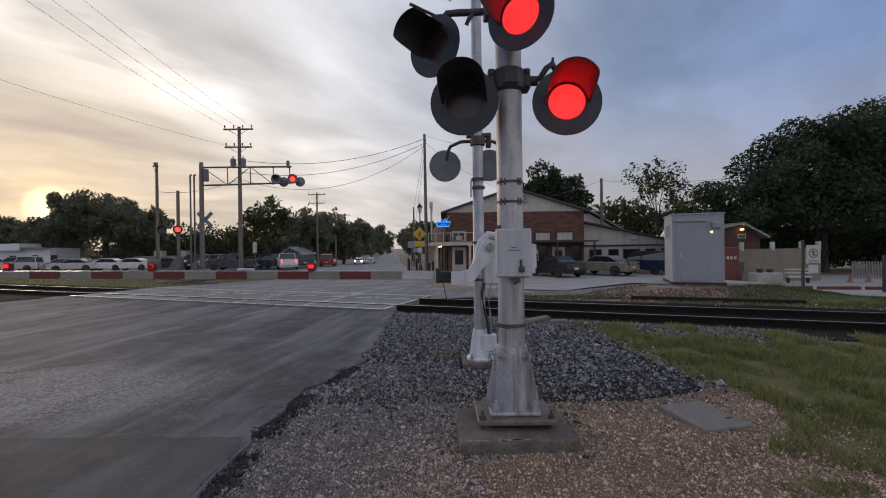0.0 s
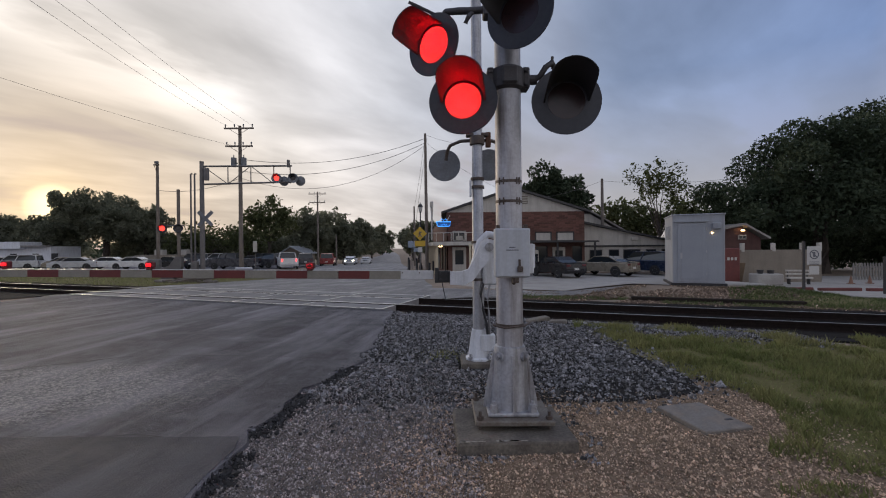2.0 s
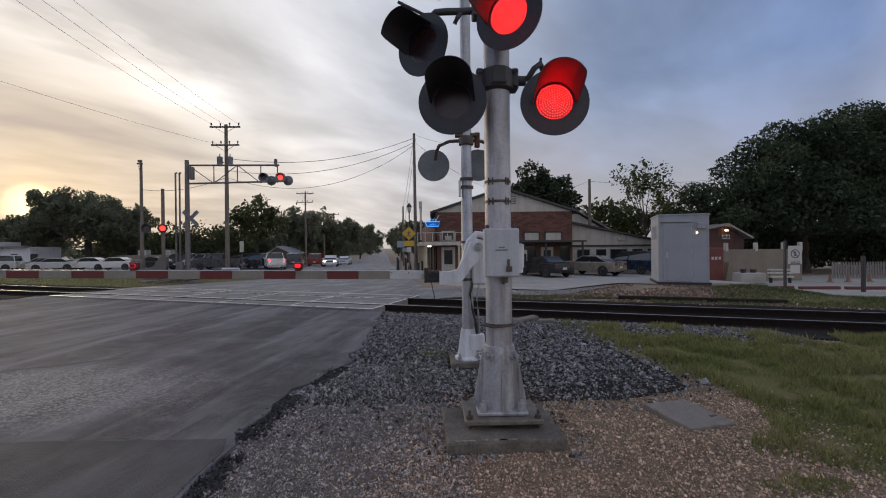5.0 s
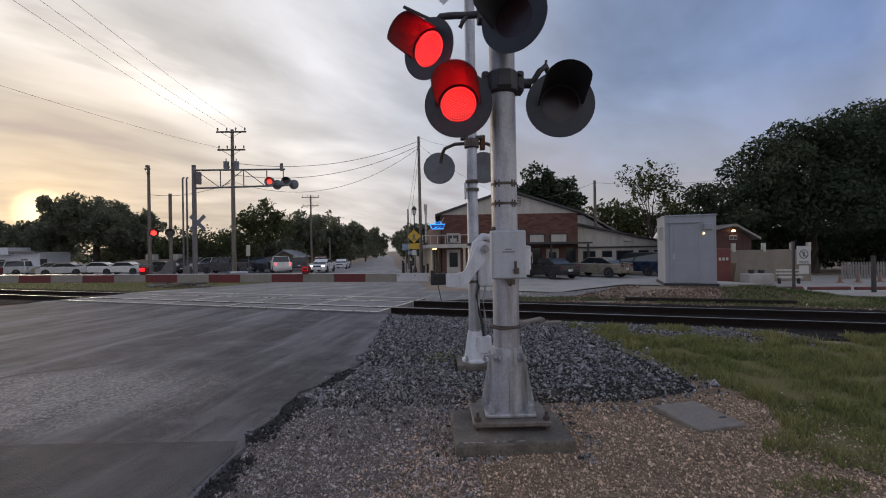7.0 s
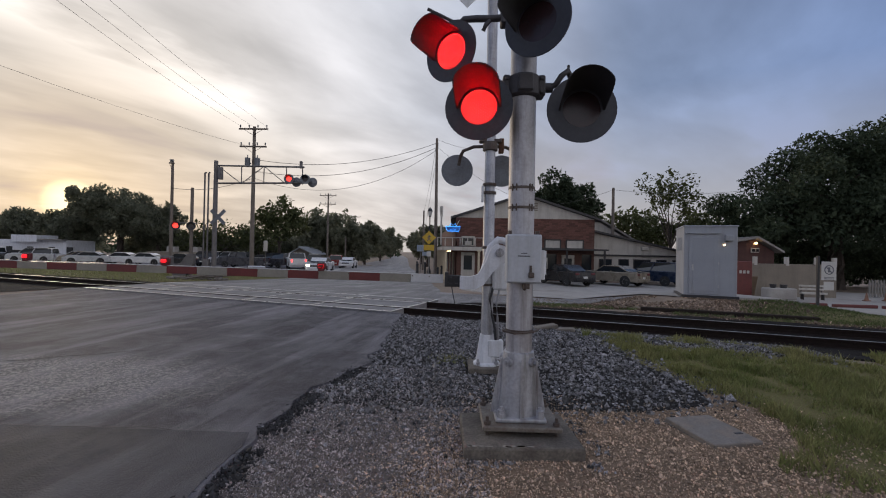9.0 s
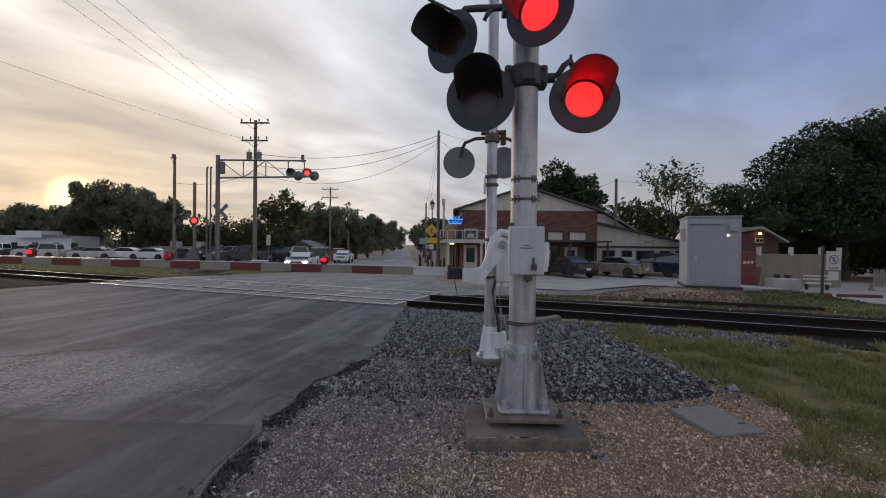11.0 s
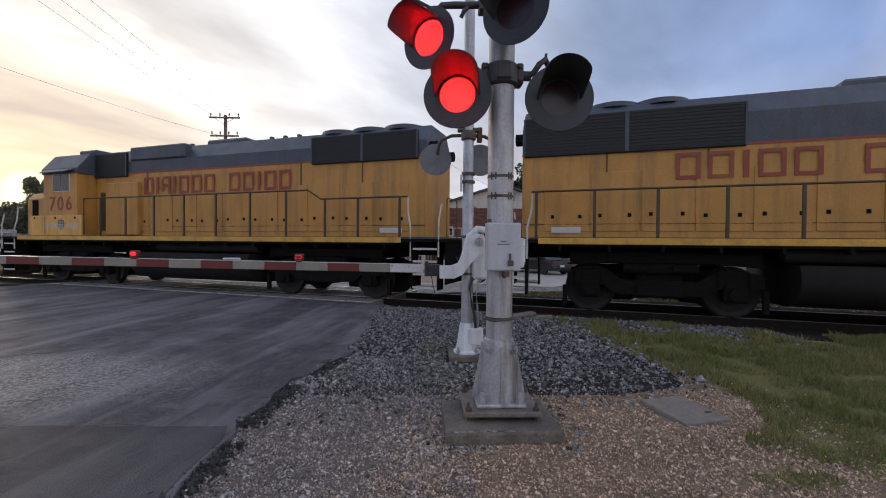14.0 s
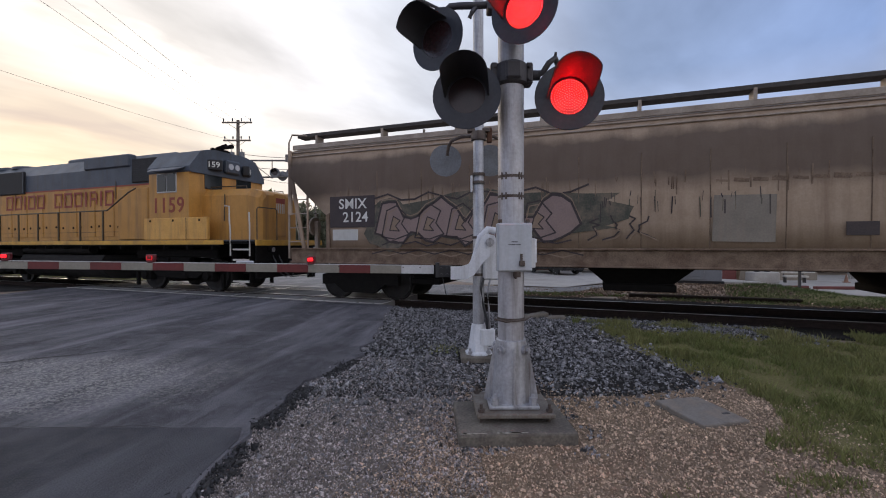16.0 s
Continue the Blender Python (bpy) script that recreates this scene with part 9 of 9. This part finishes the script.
    t = tagged(part("leaning_board", bm, M_BOARD), "brown wooden board leaning on the wall", "board")
    t.matrix_basis = pose(16.35, 23.9, -0.62, 14, 0, 0)
    b = thing("bench", pose(18.7, 22.4, -0.55, 0, 0, -12) @ Matrix.Diagonal((0.75, 0.75, 0.75, 1)), "pale slatted bench beside the wall", "bench")
    for z in (0.45, 0.72, 0.95):
        bm = B()
        cube(bm, (0, 0.2 if z > 0.5 else 0, z), (1.5, 0.4 if z < 0.5 else 0.05, 0.12), 0.01)
        part("slat", bm, M_STUCCO, b)
    for x in (-0.6, 0.6):
        bm = B()
        cube(bm, (x, 0.05, 0.20), (0.05, 0.30, 0.40), 0.01)
        cube(bm, (x, 0.235, 0.5), (0.05, 0.04, 1.0), 0.005)
        part("leg", bm, M_ROOFDARK, b)
    for x, y in ((21.6, 22.6), (22.6, 22.6), (24.0, 22.8)):
        c = thing("traffic_cone", pose(x, y, -0.56), "small orange and white cone at the lot's edge", "cone", "lot cones")
        bm = B()
        lathe(bm, [(0, 0.42), (0.02, 0.42), (0.10, 0.04), (0, 0.04)], 12)
        part("cone", bm, M_CONE, c)
        bm = B()
        cube(bm, (0, 0, 0.02), (0.25, 0.25, 0.04), 0.005)
        part("foot", bm, M_CONE, c)
    # picket fence
    fz = thing("picket_fence", pose(24.6, 25.6, -0.6), "white wooden picket fence under the oak", "fence")
    for i in range(22):
        bm = B()
        prism_y(bm, [(i * 0.17, 0), (i * 0.17 + 0.09, 0), (i * 0.17 + 0.09, 0.95), (i * 0.17 + 0.045, 1.02), (i * 0.17, 0.95)], 0, 0.03)
        part("picket", bm, M_PICKET, fz)
    for z in (0.3, 0.75):
        bm = B()
        cube(bm, (1.9, 0.05, z), (3.8, 0.04, 0.09))
        part("fence_rail", bm, M_PICKET, fz)
    # red-brown parking bumpers along the lot's near edge
    rng = random.Random(6)
    for i, x in enumerate((16.0, 18.1, 20.2, 22.4, 24.6)):
        bm = B()
        cube(bm, (0, 0, 0.06), (1.8, 0.2, 0.14), 0.02)
        o = tagged(part("parking_bumper", bm, M_REDPAINT), "weathered red-brown parking bumper on the ground", "parking bumper", "lot bumpers")
        y = 19.6 - 0.12 * i
        o.matrix_basis = pose(x, y, ground_z(x, y), 0, 0, -4)


side_sheds()


def signs():
    s = thing("sign_post", pose(14.62, 17.3, ground_z(14.62, 17.3) - 0.1), "black post with a white prohibition sign", "sign")
    bm = B()
    cube(bm, (0, 0, 1.1), (0.09, 0.09, 2.2), 0.01)
    part("post", bm, M_BLACK, s)
    bm = B()
    cube(bm, (0.36, -0.08, 1.62), (0.58, 0.012, 0.74), 0.004)
    f = part("sign_plate", bm, M_SIGNWHITE, s, "white sign plate")
    bm = B()
    lathe(bm, [(0.15, 0), (0.19, 0), (0.19, 0.004), (0.15, 0.004), (0.15, 0)], 24, pose(0.36, -0.088, 1.66, 90))
    cube(bm, (0.36, -0.092, 1.66), (0.36, 0.004, 0.035), 0, Matrix.Rotation(0.8, 4, "Y"))
    cube(bm, (0.36, -0.090, 1.66), (0.09, 0.004, 0.2))
    part("sign_ring", bm, M_INK, f)
    bm = B()
    for k in range(3):
        cube(bm, (0.36, -0.089, 1.36 - 0.05 * k), (0.4, 0.004, 0.02))
    part("sign_lines", bm, M_INK, f)
    bm = B()
    cube(bm, (0.36, -0.08, 1.02), (0.4, 0.012, 0.34), 0.004)
    part("lower_plate", bm, M_SIGNWHITE, s)
    s2 = thing("sign_post", pose(17.95, 17.3, ground_z(17.95, 17.3) - 0.1), "plain black post at the lot's edge", "post")
    bm = B()
    cube(bm, (0, 0, 0.8), (0.12, 0.12, 1.6), 0.01)
    part("post", bm, M_BLACK, s2)
    # pedestrian warning diamond by the far road
    y = thing("warning_sign", pose(-1.85, 34.0, -0.65), "yellow diamond warning sign on a post", "sign")
    bm = B()
    cyl(bm, (0, 0, 0), (0, 0, 4.0), 0.04, n=8)
    part("post", bm, M_CANT, y)
    bm = B()
    cube(bm, (0, -0.06, 3.35), (0.78, 0.015, 0.78), 0.004, Matrix.Rotation(radians(45), 4, "Y"))
    f = part("diamond", bm, M_SIGNYELLOW, y)
    bm = B()
    for p, q in (((0, 3.55), (0.0, 3.3)), ((0, 3.3), (0.14, 3.08)), ((0, 3.3), (-0.13, 3.08)), ((-0.14, 3.38), (0.14, 3.45))):
        cyl(bm, (p[0], -0.08, p[1]), (q[0], -0.08, q[1]), 0.035, n=6)
    part("symbol", bm, M_INK, f)
    bm = B()
    cube(bm, (0, -0.06, 2.55), (0.85, 0.015, 0.45), 0.004)
    p = part("lower_plate", bm, M_SIGNYELLOW, y)
    bm = B()
    cube(bm, (0, -0.06, 2.05), (0.35, 0.015, 0.4), 0.004)
    part("small_plate", bm, M_SIGNWHITE, y)
    # street lantern
    l = thing("street_lamp", pose(-2.4, 45.0, -0.75), "dark post-top street lantern", "street lamp")
    bm = B()
    lathe(bm, [(0, 0), (0.2, 0), (0.2, 0.3), (0.1, 0.6), (0.07, 0.8), (0.06, 6.0), (0.1, 6.1), (0, 6.1)], 12)
    part("post", bm, M_BLACK, l)
    bm = B()
    lathe(bm, [(0, 6.1), (0.16, 6.12), (0.24, 6.6), (0, 6.62)], 8)
    part("lantern", bm, M_STICKER, l, "pale lantern glass")
    bm = B()
    lathe(bm, [(0.3, 6.6), (0.2, 6.85), (0.06, 6.98), (0, 7.15)], 8)
    part("cap", bm, M_BLACK, l)
    # kerbside clutter at the far corner: bollards, benches as dark small things
    for i, (x, yy, h) in enumerate(((-3.2, 40, 1.1), (-2.6, 41.5, 1.2), (-3.6, 44, 1.2), (-0.9, 38.2, 1.0), (-1.2, 36.5, 0.9))):
        o = thing("bollard", pose(x, yy, -0.68), "dark iron bollard by the kerb", "bollard", "corner bollards")
        bm = B()
        lathe(bm, [(0, 0), (0.14, 0), (0.11, 0.15), (0.09, h - 0.1), (0.12, h), (0, h + 0.08)], 12)
        part("post", bm, M_BLACK, o)
    # open sign board by the pole
    o = thing("street_sign", pose(-3.4, 46.0, -0.75), "pale blue and white sign board on a post", "sign")
    bm = B()
    cyl(bm, (0, 0, 0), (0, 0, 3.2), 0.04, n=8)
    part("post", bm, M_CANT, o)
    bm = B()
    cube(bm, (0, -0.06, 2.7), (0.8, 0.02, 0.7), 0.01)
    cube(bm, (0.5, -0.06, 2.1), (0.6, 0.02, 0.4), 0.01)
    part("sign_plate", bm, M_PALEBLUE, o)
    # small sign by the far pole
    o = thing("street_sign", pose(-15.9, 36.0, -0.7), "small white sign on a thin post", "sign")
    bm = B()
    cyl(bm, (0, 0, 0), (0, 0, 2.9), 0.035, n=8)
    part("post", bm, M_CANT, o)
    bm = B()
    cube(bm, (0, -0.05, 2.5), (0.35, 0.02, 0.9), 0.01)
    part("sign_plate", bm, M_STUCCO, o)


signs()


def far_buildings():
    b = thing("white_shed", pose(-75, 72.0, -1.0), "low white commercial building across the car park", "building")
    bm = B()
    cube(bm, (2.0, 3, 1.7), (13.0, 6, 3.4), 0.02)
    cube(bm, (2.0, 1, 3.6), (4.5, 4, 1.2), 0.02)
    part("wall", bm, M_WHITE, b)
    for x in (-1.5, 2.2, 6.0, 9.2):
        bm = B()
        cube(bm, (x, -0.02, 1.4), (1.1, 0.06, 1.6))
        part("window", bm, M_GLASS, b)
    bm = B()
    cube(bm, (6.0, -0.3, 3.45), (5.0, 1.2, 0.25))
    part("eave", bm, M_METALROOF, b)
    b = thing("metal_roof_shed", pose(-25.5, 72.0, -1.1), "small shed with a bright metal roof", "building")
    bm = B()
    prism_y(bm, [(-2.0, 0), (2.0, 0), (2.0, 1.9), (-0.3, 3.0), (-2.0, 1.9)], 0, 6)
    part("wall", bm, M_TANWALL, b)
    bm = B()
    prism_y(bm, [(-0.3, 3.04), (2.4, 1.8), (2.4, 1.94), (-0.3, 3.2)], -1.0, 6.4)
    prism_y(bm, [(-0.3, 3.04), (-2.3, 1.8), (-2.3, 1.94), (-0.3, 3.2)], -0.4, 6.4)
    part("roof", bm, M_TINROOF, b, "bright tin roof")
    b = thing("tan_house", pose(-45, 68.0, -1.0), "low tan building behind parked cars", "building")
    bm = B()
    cube(bm, (0, 3, 0.9), (9.0, 6, 1.8), 0.02)
    part("wall", bm, M_TANWALL, b)
    for x in (-2.2, 3.4):
        bm = B()
        cube(bm, (x * 0.7, 2, 2.2), (1.3, 1.2, 0.9), 0.02)
        part("roof_unit", bm, M_CONCLIGHT, b)


far_buildings()


# ---------------------------------------------------------------- vehicles
def car_profile(kind):
    if kind == "sedan":
        return 4.7, 1.42, 0.90, [(-2.3, 0.62), (-2.25, 0.98), (-1.5, 1.04), (-0.75, 1.42), (0.45, 1.44), (1.15, 1.02), (2.0, 0.92), (2.3, 0.72), (2.33, 0.45)]
    if kind == "pickup":
        return 5.6, 1.85, 0.98, [(-2.75, 0.70), (-2.72, 1.18), (-0.75, 1.18), (-0.62, 1.80), (0.75, 1.82), (1.35, 1.28), (2.5, 1.18), (2.72, 1.0), (2.75, 0.6)]
    return 4.7, 1.75, 0.95, [(-2.3, 0.65), (-2.28, 1.1), (-2.05, 1.68), (-1.6, 1.76), (0.5, 1.74), (1.2, 1.16), (2.1, 1.05), (2.32, 0.85), (2.34, 0.5)]


PAINTS = {}


def paint(col):
    if col not in PAINTS:
        PAINTS[col] = mat("car_paint", col, tuple(c * 0.85 for c in col), 0.28, 0.1, 2, 0.0, 30, stain=tuple(c * 0.75 + 0.008 for c in col), stain_scale=2, stain_amount=0.25)
    return PAINTS[col]


def car(kind, col, label, lit_front=False, lit_rear=False):
    length, height, hw, prof = car_profile(kind)
    root = thing("car" if kind != "pickup" else "pickup_truck", Matrix(), label, "car" if kind != "pickup" else "pickup truck")
    p = paint(col)
    cabin = [q for q in prof if q[1] > 1.15] if kind != "pickup" else [q for q in prof if q[1] > 1.3]
    belt = 1.0 if kind == "sedan" else (1.2 if kind == "pickup" else 1.1)
    # lower body with rounded flanks
    low = [(x, min(z, belt)) for x, z in prof]
    outline = [(prof[0][0], 0.32)] + low + [(prof[-1][0], 0.32)]
    bm = B()
    rings = []
    for y, k, dz in ((-hw, 0.94, -0.05), (-hw * 0.94, 1.0, 0.0), (hw * 0.94, 1.0, 0.0), (hw, 0.94, -0.05)):
        rings.append([(x * k, y, max(0.3, z + (dz if z > 0.6 else 0))) for x, z in outline])
    loft(bm, rings)
    body = part("body", bm, p, root)
    bm = B()
    top = [q for q in prof if q[1] >= belt + 0.01]
    xs0, xs1 = top[0][0], top[-1][0]
    base = [(xs0 - (0.75 if kind == "sedan" else 0.1), belt - 0.02), *top, (xs1 + (0.7 if kind == "sedan" else 0.6), belt - 0.02)]
    loft(bm, [[(x, y * (1 if z < belt else 0.82), z) for x, z in base] for y in (-hw * 0.93, hw * 0.93)])
    green = part("glasshouse", bm, M_GLASS, root, "dark tinted windows")
    bm = B()
    rf = [(x, z + 0.012) for x, z in top]
    loft(bm, [[(x * 0.98, y, z + 0.0) for x, z in rf] + [(x * 0.98, y, z - 0.05) for x, z in rf[::-1]] for y in (-hw * 0.79, hw * 0.79)])
    part("roof", bm, p, root)
    for sgn in (-1, 1):
        for q, r in ((base[0], base[1]), (base[-1], base[-2]), (((base[0][0] + base[-1][0]) / 2, base[0][1]), ((base[1][0] + base[-2][0]) / 2, base[1][1]))):
            bm = B()
            cyl(bm, (q[0], sgn * hw * 0.94, q[1]), (r[0], sgn * hw * 0.79, r[1]), 0.045, n=6)
            part("pillar", bm, p, root)
    # wheels
    for x in (-length * 0.29, length * 0.30):
        for sgn in (-1, 1):
            bm = B()
            lathe(bm, [(0.20, -0.10), (0.31, -0.10), (0.335, -0.06), (0.335, 0.06), (0.31, 0.10), (0.20, 0.10)], 18, pose(x, sgn * (hw - 0.08), 0.335, 90))
            w = part("wheel", bm, M_RUBBER, root)
            bm = B()
            lathe(bm, [(0, 0.06), (0.06, 0.07), (0.2, 0.085), (0.21, 0.05), (0, 0.03)], 10, pose(x, sgn * (hw - 0.08), 0.335, -90 * sgn))
            part("rim", bm, M_ALU, w)
            bm = B()
            cyl(bm, (x, sgn * (hw + 0.004), 0.36), (x, sgn * (hw - 0.03), 0.36), 0.40, n=16)
            part("wheel_arch", bm, M_RUBBER, root)
    xr, xf = prof[0][0], prof[-1][0]
    zl = 0.86 if kind != "pickup" else 0.98
    for sgn in (-1, 1):
        bm = B()
        cube(bm, (xr * 0.975, sgn * hw * 0.74, zl), (0.12, 0.34 if kind == "sedan" else 0.16, 0.16 if kind == "sedan" else 0.34), 0.03)
        part("tail_lamp", bm, M_TAILON if lit_rear else M_DARKRED, root, "red tail lamp")
        bm = B()
        cube(bm, (xf * 0.965, sgn * hw * 0.70, zl - 0.12), (0.16, 0.36, 0.15), 0.03)
        part("headlamp", bm, M_HEADON if lit_front else M_STICKER, root, "pale headlamp")
        bm = B()
        cube(bm, (0.95 if kind != "pickup" else 1.2, sgn * (hw + 0.06), belt + 0.02), (0.12, 0.16, 0.12), 0.03)
        part("mirror", bm, p, root)
    bm = B()
    cube(bm, (xr - 0.005, 0, 0.62), (0.03, 0.36, 0.16))
    part("plate", bm, M_STICKER, root, "plain pale rear plate")
    bm = B()
    cube(bm, (xr * 0.99, 0, 0.46), (0.16, hw * 1.8, 0.18), 0.03)
    part("bumper", bm, p if kind != "pickup" else M_ALU, root)
    bm = B()
    cube(bm, (xf * 0.985, 0, 0.44), (0.16, hw * 1.8, 0.18), 0.03)
    part("bumper", bm, p if kind != "pickup" else M_ALU, root)
    bm = B()
    cube(bm, (xf * 0.985, 0, 0.70), (0.06, 0.9, 0.16), 0.02)
    part("grille", bm, M_BLACK, root)
    return root


def park(ob, x, y, heading, z=None):
    ob.matrix_basis = pose(x, y, (ground_z(x, y) if z is None else z) + 0.015, 0, 0, heading)
    return ob


WHITE, SILVER, BLACK, TAN, NAVY, DKGREY, REDC = (0.70, 0.70, 0.71), (0.50, 0.51, 0.53), (0.015, 0.015, 0.018), (0.26, 0.225, 0.175), (0.018, 0.030, 0.062), (0.06, 0.06, 0.07), (0.25, 0.03, 0.03)
park(car("sedan", BLACK, "black sedan parked nose-in at the shop"), 8.3, 31.4, 112)
park(car("sedan", TAN, "tan sedan parked nose-in at the shop"), 12.2, 32.2, 128)
park(car("suv", NAVY, "dark blue suv parked nose-in at the shop"), 15.9, 33.7, 124)
LEFT = [("suv", SILVER, -50.6, 50.5, 200, "silver suv in the car park row"), ("sedan", SILVER, -46.9, 52.5, 205, "silver sedan in the car park row"), ("sedan", TAN, -44.9, 51.0, 205, "tan sedan in the car park row"),
        ("sedan", SILVER, -42.6, 49.2, 200, "silver sedan in the car park row"), ("sedan", WHITE, -39.6, 50.3, 190, "white sedan in the car park row"), ("sedan", WHITE, -36.1, 49.6, 186, "white sedan with dark wheels in the row"),
        ("sedan", BLACK, -31.0, 48.5, 170, "black hatchback near the signal mast"), ("suv", SILVER, -29.3, 55.5, 185, "silver suv behind the signal mast"), ("pickup", DKGREY, -24.2, 49.0, 180, "dark grey pickup in the car park"),
        ("suv", DKGREY, -21.6, 51.5, 160, "dark suv in the car park"), ("pickup", WHITE, -18.0, 49.0, 115, "white pickup waiting with brake lights"), ("suv", DKGREY, -18.4, 56.5, 110, "dark suv behind the pickup"),
        ("suv", REDC, -16.4, 60.5, 100, "dark red suv beside the far road"), ("sedan", DKGREY, -55.0, 53.0, 200, "dark sedan in the car park row"), ("suv", WHITE, -59.0, 52.0, 200, "white suv in the car park row"), ("sedan", SILVER, -63.5, 52.5, 200, "silver sedan in the car park row"),
        ("suv", DKGREY, -34.0, 58.0, 185, "dark suv in the back row"), ("sedan", DKGREY, -25.5, 57.0, 180, "dark sedan in the back row")]
for kind, col, x, y, a, lab in LEFT:
    park(car(kind, col, lab, lit_rear=(col == WHITE and kind == "pickup")), x, y, a)

# two cars that come down the far road and stop at the gate
LEAD = car("sedan", WHITE, "white sedan with lit headlamps driving up to the gate", lit_front=True)
NEXT = car("sedan", WHITE, "white sedan following up to the gate", lit_front=False)


def lane(rows):
    out = []
    for i, (t, x, y) in enumerate(rows):
        a = rows[max(i - 1, 0)]
        b = rows[min(i + 1, len(rows) - 1)]
        h = math.degrees(math.atan2(b[2] - a[2], b[1] - a[1])) if (b[2] - a[2]) ** 2 > 0.04 else -84
        out.append((t, pose(x, y, ground_z(x, y) + 0.015, 0, 0, h)))
    return out


CAR_RUNS.append((LEAD, lane([(0.0, -16.7, 85), (3.0, -15.1, 66), (4.0, -14.2, 60), (6.4, -12.6, 51), (7.0, -12.9, 48), (9.0, -12.7, 41), (11.4, -11.7, 32.6), (12.0, -11.15, 31.7), (12.6, -11.1, 31.5), (16.0, -11.1, 31.5)])))
CAR_RUNS.append((NEXT, lane([(0.0, -17.2, 101), (3.0, -15.1, 80), (7.0, -14.2, 63.5), (9.0, -13.9, 57), (12.0, -13.1, 49), (14.0, -12.5, 46), (15.0, -12.4, 45.5), (16.0, -12.4, 45.5)])))


# ---------------------------------------------------------------- what moves
def motions():
    for ob, rest, lit_first in FLASHERS:
        turn = 0.0 if lit_first else 180.0
        rows = [(0.0, rest @ pose(0, 0, 0, 0, 0, turn))]
        for t in SWITCH:
            for k, dt in enumerate((-0.05, -0.0166, 0.0166, 0.05)):
                rows.append((t + dt, rest @ pose(0, 0, 0, 0, 0, turn + 60 * k)))
            turn += 180
        rows.append((16.0, rest @ pose(0, 0, 0, 0, 0, turn)))
        walk(ob, rows)
    for ob, s0 in TRAIN:
        walk(ob, [(t, TRACK @ pose(s0 - TRAIN_SPEED * (t - 13.0), TRACK_D, RAIL_TOP, 0, 0, TURNS[ob.name])) for t in (0.0, 8.0, 16.0)])
    # wheels roll while the train is in sight
    for ob, x, z in WHEELSETS:
        way = 1 if abs(TURNS[ob.parent.name]) > 90 else -1
        rows = [(0.0, pose(x, 0, z))]
        for k in range(135):
            rows.append((11.5 + k / 30, pose(x, 0, z, 0, way * math.degrees(TRAIN_SPEED / z) * k / 30, 0)))
        rows.append((16.0, rows[-1][1]))
        walk(ob, rows)
    for ob, rows in CAR_RUNS:
        walk(ob, rows)


motions()
